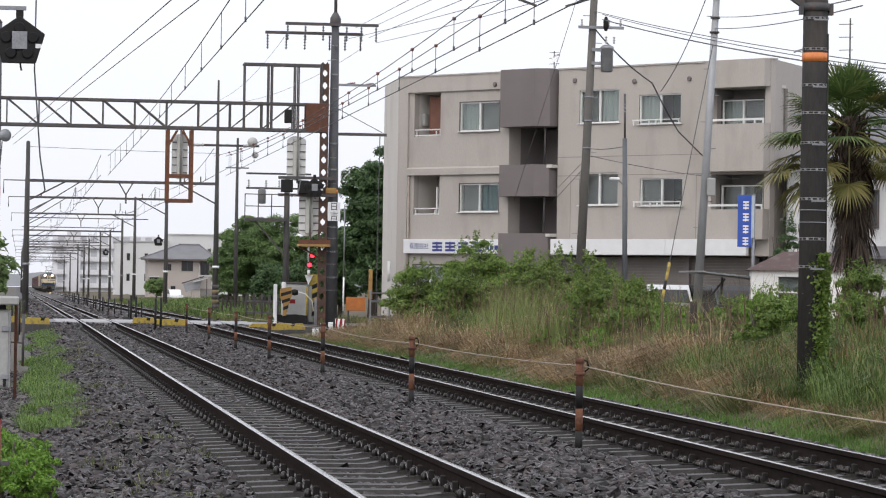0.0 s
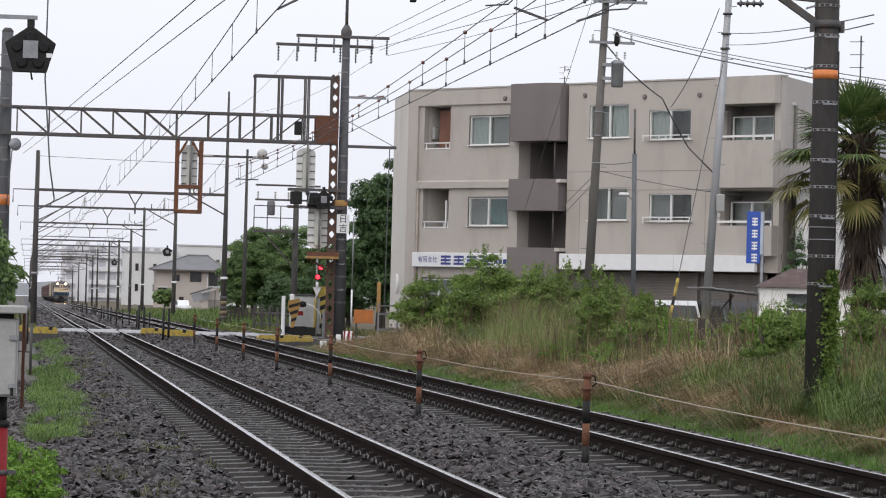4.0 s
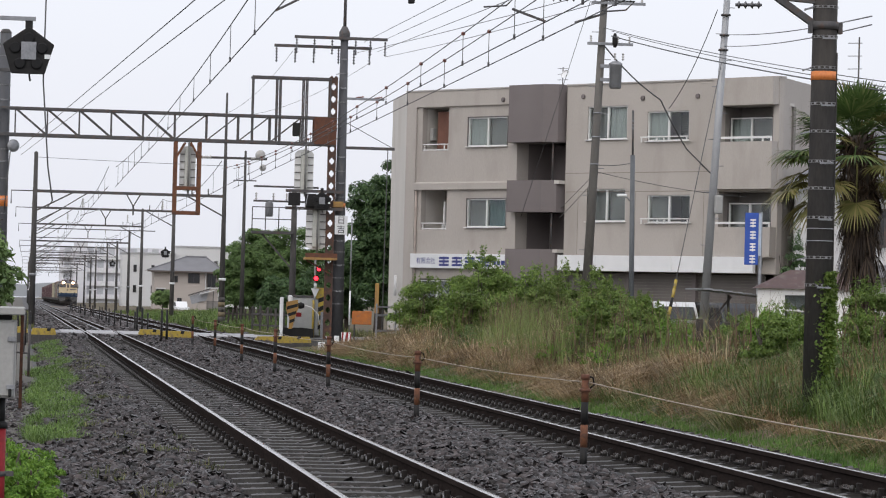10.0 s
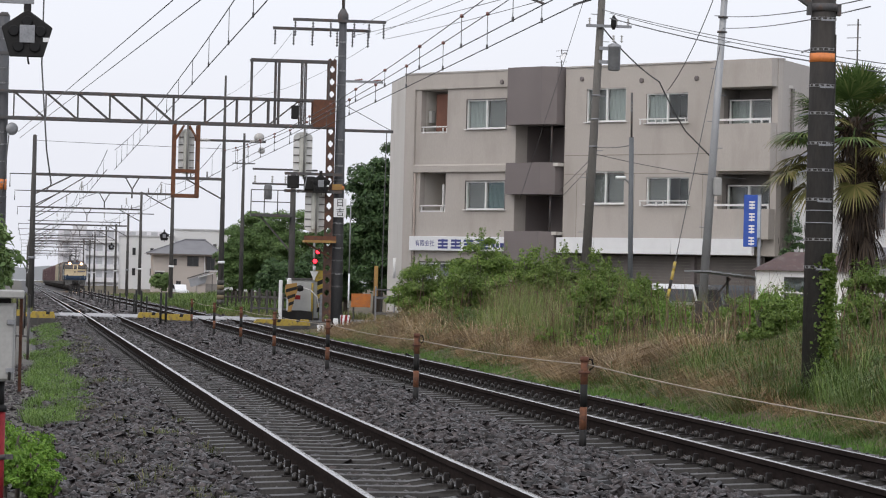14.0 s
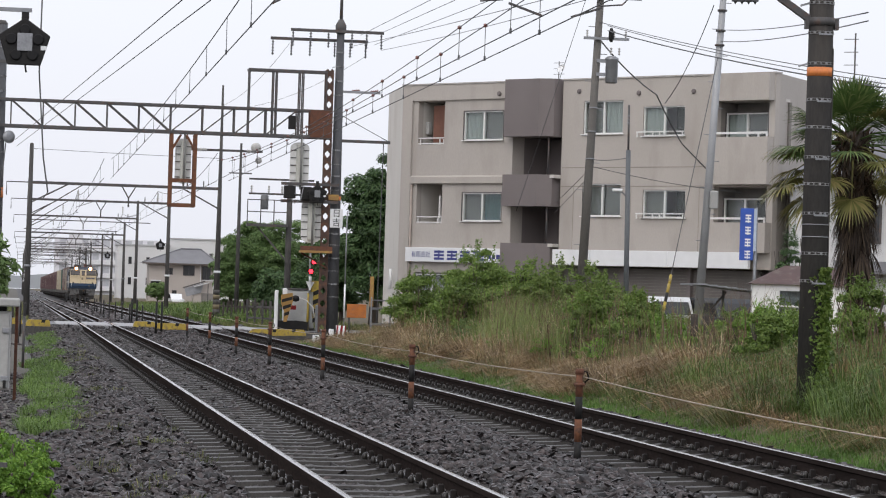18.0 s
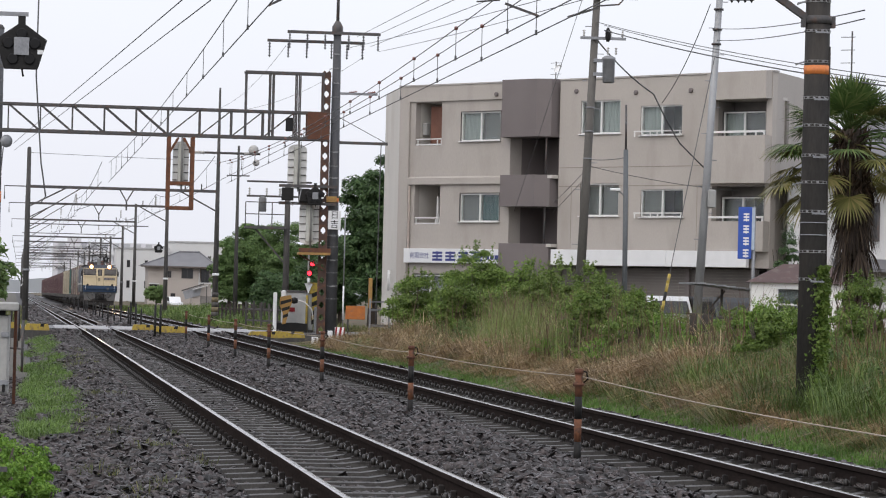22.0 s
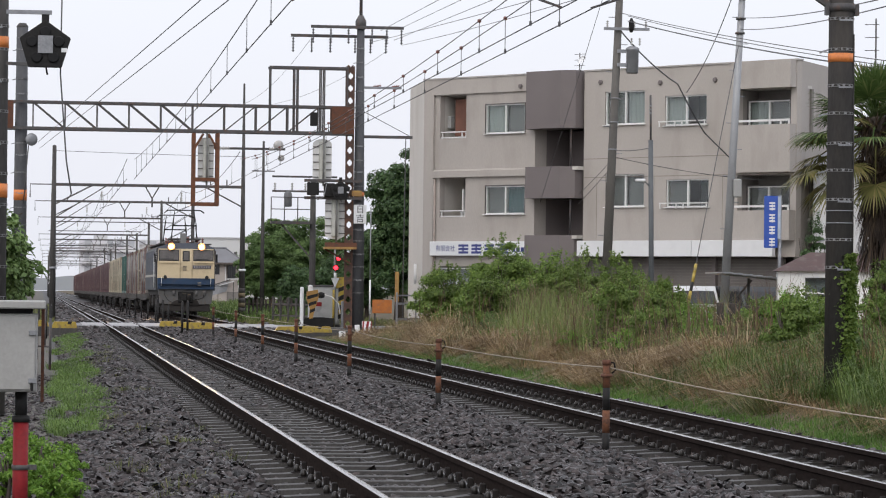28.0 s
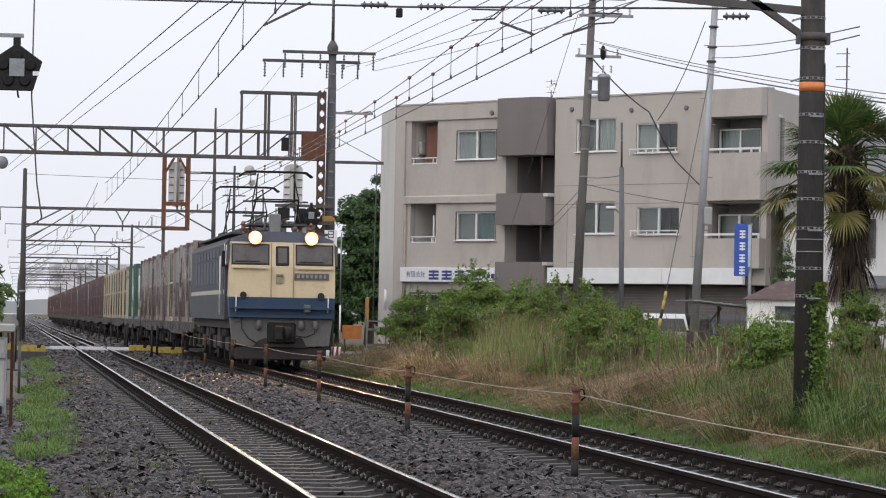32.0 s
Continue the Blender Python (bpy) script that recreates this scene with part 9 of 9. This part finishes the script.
nb = thing("neighbour_house", "white two-storey house with a low grey roof beyond the palm", "house", at=pose(23.9, 95.5, 0.0, 0, 0, -12))
part("wall", bx(0, 10, 0, 7, 0, 5.35), FARWH, nb)
bm = bmesh.new()
v = [bm.verts.new(q) for q in ((-0.5, -0.7, 5.3), (10.6, -0.7, 5.3), (10.6, 7.7, 5.3), (-0.5, 7.7, 5.3), (3.2, 3.5, 8.0), (7.4, 3.5, 8.0))]
for q in ((0, 1, 5, 4), (1, 2, 5), (2, 3, 4, 5), (3, 0, 4), (3, 2, 1, 0)):
    bm.faces.new([v[i] for i in q])
part("roof", bm, SLATE, nb, "grey hipped roof")
part("gutter", rod(bmesh.new(), (-0.5, -0.72, 5.32), (10.6, -0.72, 5.32), 0.05, n=8), SLATE, nb, "grey gutter")
part("lower_roof", prism(bmesh.new(), [(-0.9, 2.45), (-0.002, 2.75), (-0.002, 2.85), (-0.9, 2.55)], 1.2, 10.4, "x"), SLATE, nb, "grey lower roof")
for x, z0_, z1_, wd in ((2.0, 3.4, 4.6, 1.3), (4.2, 2.95, 4.7, 1.5), (7.2, 3.4, 4.6, 1.5), (4.3, 0.4, 2.2, 1.7), (7.4, 0.4, 2.2, 1.7)):
    wq = part("window", bx(x - wd / 2, x + wd / 2, -0.06, 0.0, z0_, z1_), STEELD, nb)
    part("pane", bx(x - wd / 2 + 0.08, x + wd / 2 - 0.08, -0.07, -0.061, z0_ + 0.08, z1_ - 0.08), DGLASS, wq)
part("drain_pipe", rod(bmesh.new(), (0.3, -0.08, 0.0), (0.3, -0.08, 5.2), 0.05, n=8), FRAMEW, nb)
ta = thing("tv_aerial", "roof aerial on a tall thin mast", "aerial", at=pose(25.5, 95.0, 6.5))
part("mast", rod(bmesh.new(), (0, 0, 0), (0, 0, 3.4), 0.025, n=6), STEELD, ta)
for z in (2.4, 2.8, 3.2):
    part("element", rod(bmesh.new(), (-0.35, 0, z), (0.1, 0, z + 0.02), 0.012, n=5), STEELD, ta)
# wooded distance
rng = np.random.default_rng(81)
for i, (x, y, h_, r_) in enumerate(((-6, 420, 6, 4), (-1.8, 300, 3.6, 1.6), (30, 430, 7, 5), (36, 470, 8, 6), (14.6, 330, 2.3, 1.25), (-9, 520, 8, 5))):
    tree(x, y, -0.4, h_, r_, LEAFM, 7000, 0.26, "green tree far beside the railway", 90 + i, 0.1, 36, group="far trees")
# far backdrop: the mist is its pale grey colour
solid("backdrop", prism(bmesh.new(), [(-120, -1), (-120, 4), (-70, 6), (-40, 4.2), (-12, 5), (0, 3.5), (10, 4.5), (40, 5), (90, 7), (160, 5), (160, -1)], 1190, 1192), surf("mist_grey_distance", (0.36, 0.38, 0.40), (0.30, 0.32, 0.34), bump=0, scale=0.05), "flat distance behind the railway with mist put into its pale grey", "distance", "structure")


# ---- what moves ----
def motions():
    """The train rolls up the slight grade towards the camera at an even speed; the locomotive's wheels turn."""
    for ob, dy, dz in TRAIN:
        turn = 32.0 - (100.0 - STOP - dy) / SPEED
        times = [0.0, 16.0, turn, 32.0] if turn < 31.9 else [0.0, 16.0, 32.0]
        rows = []
        for t in times:
            y = STOP + SPEED * (32.0 - t) + dy
            rows.append((t, pose(T2, y, dz + grade(y).item(), -0.0917 if y > 99.9 else -0.03)))
        walk(ob, rows)
    for k, w in enumerate(TURNING):
        x, y, z = w.matrix_basis.translation
        walk(w, [(i / 30, pose(x, y, z, math.degrees(SPEED * i / 30 / 0.56) % 360, 0, 0)) for i in range(0, 961)])


motions()
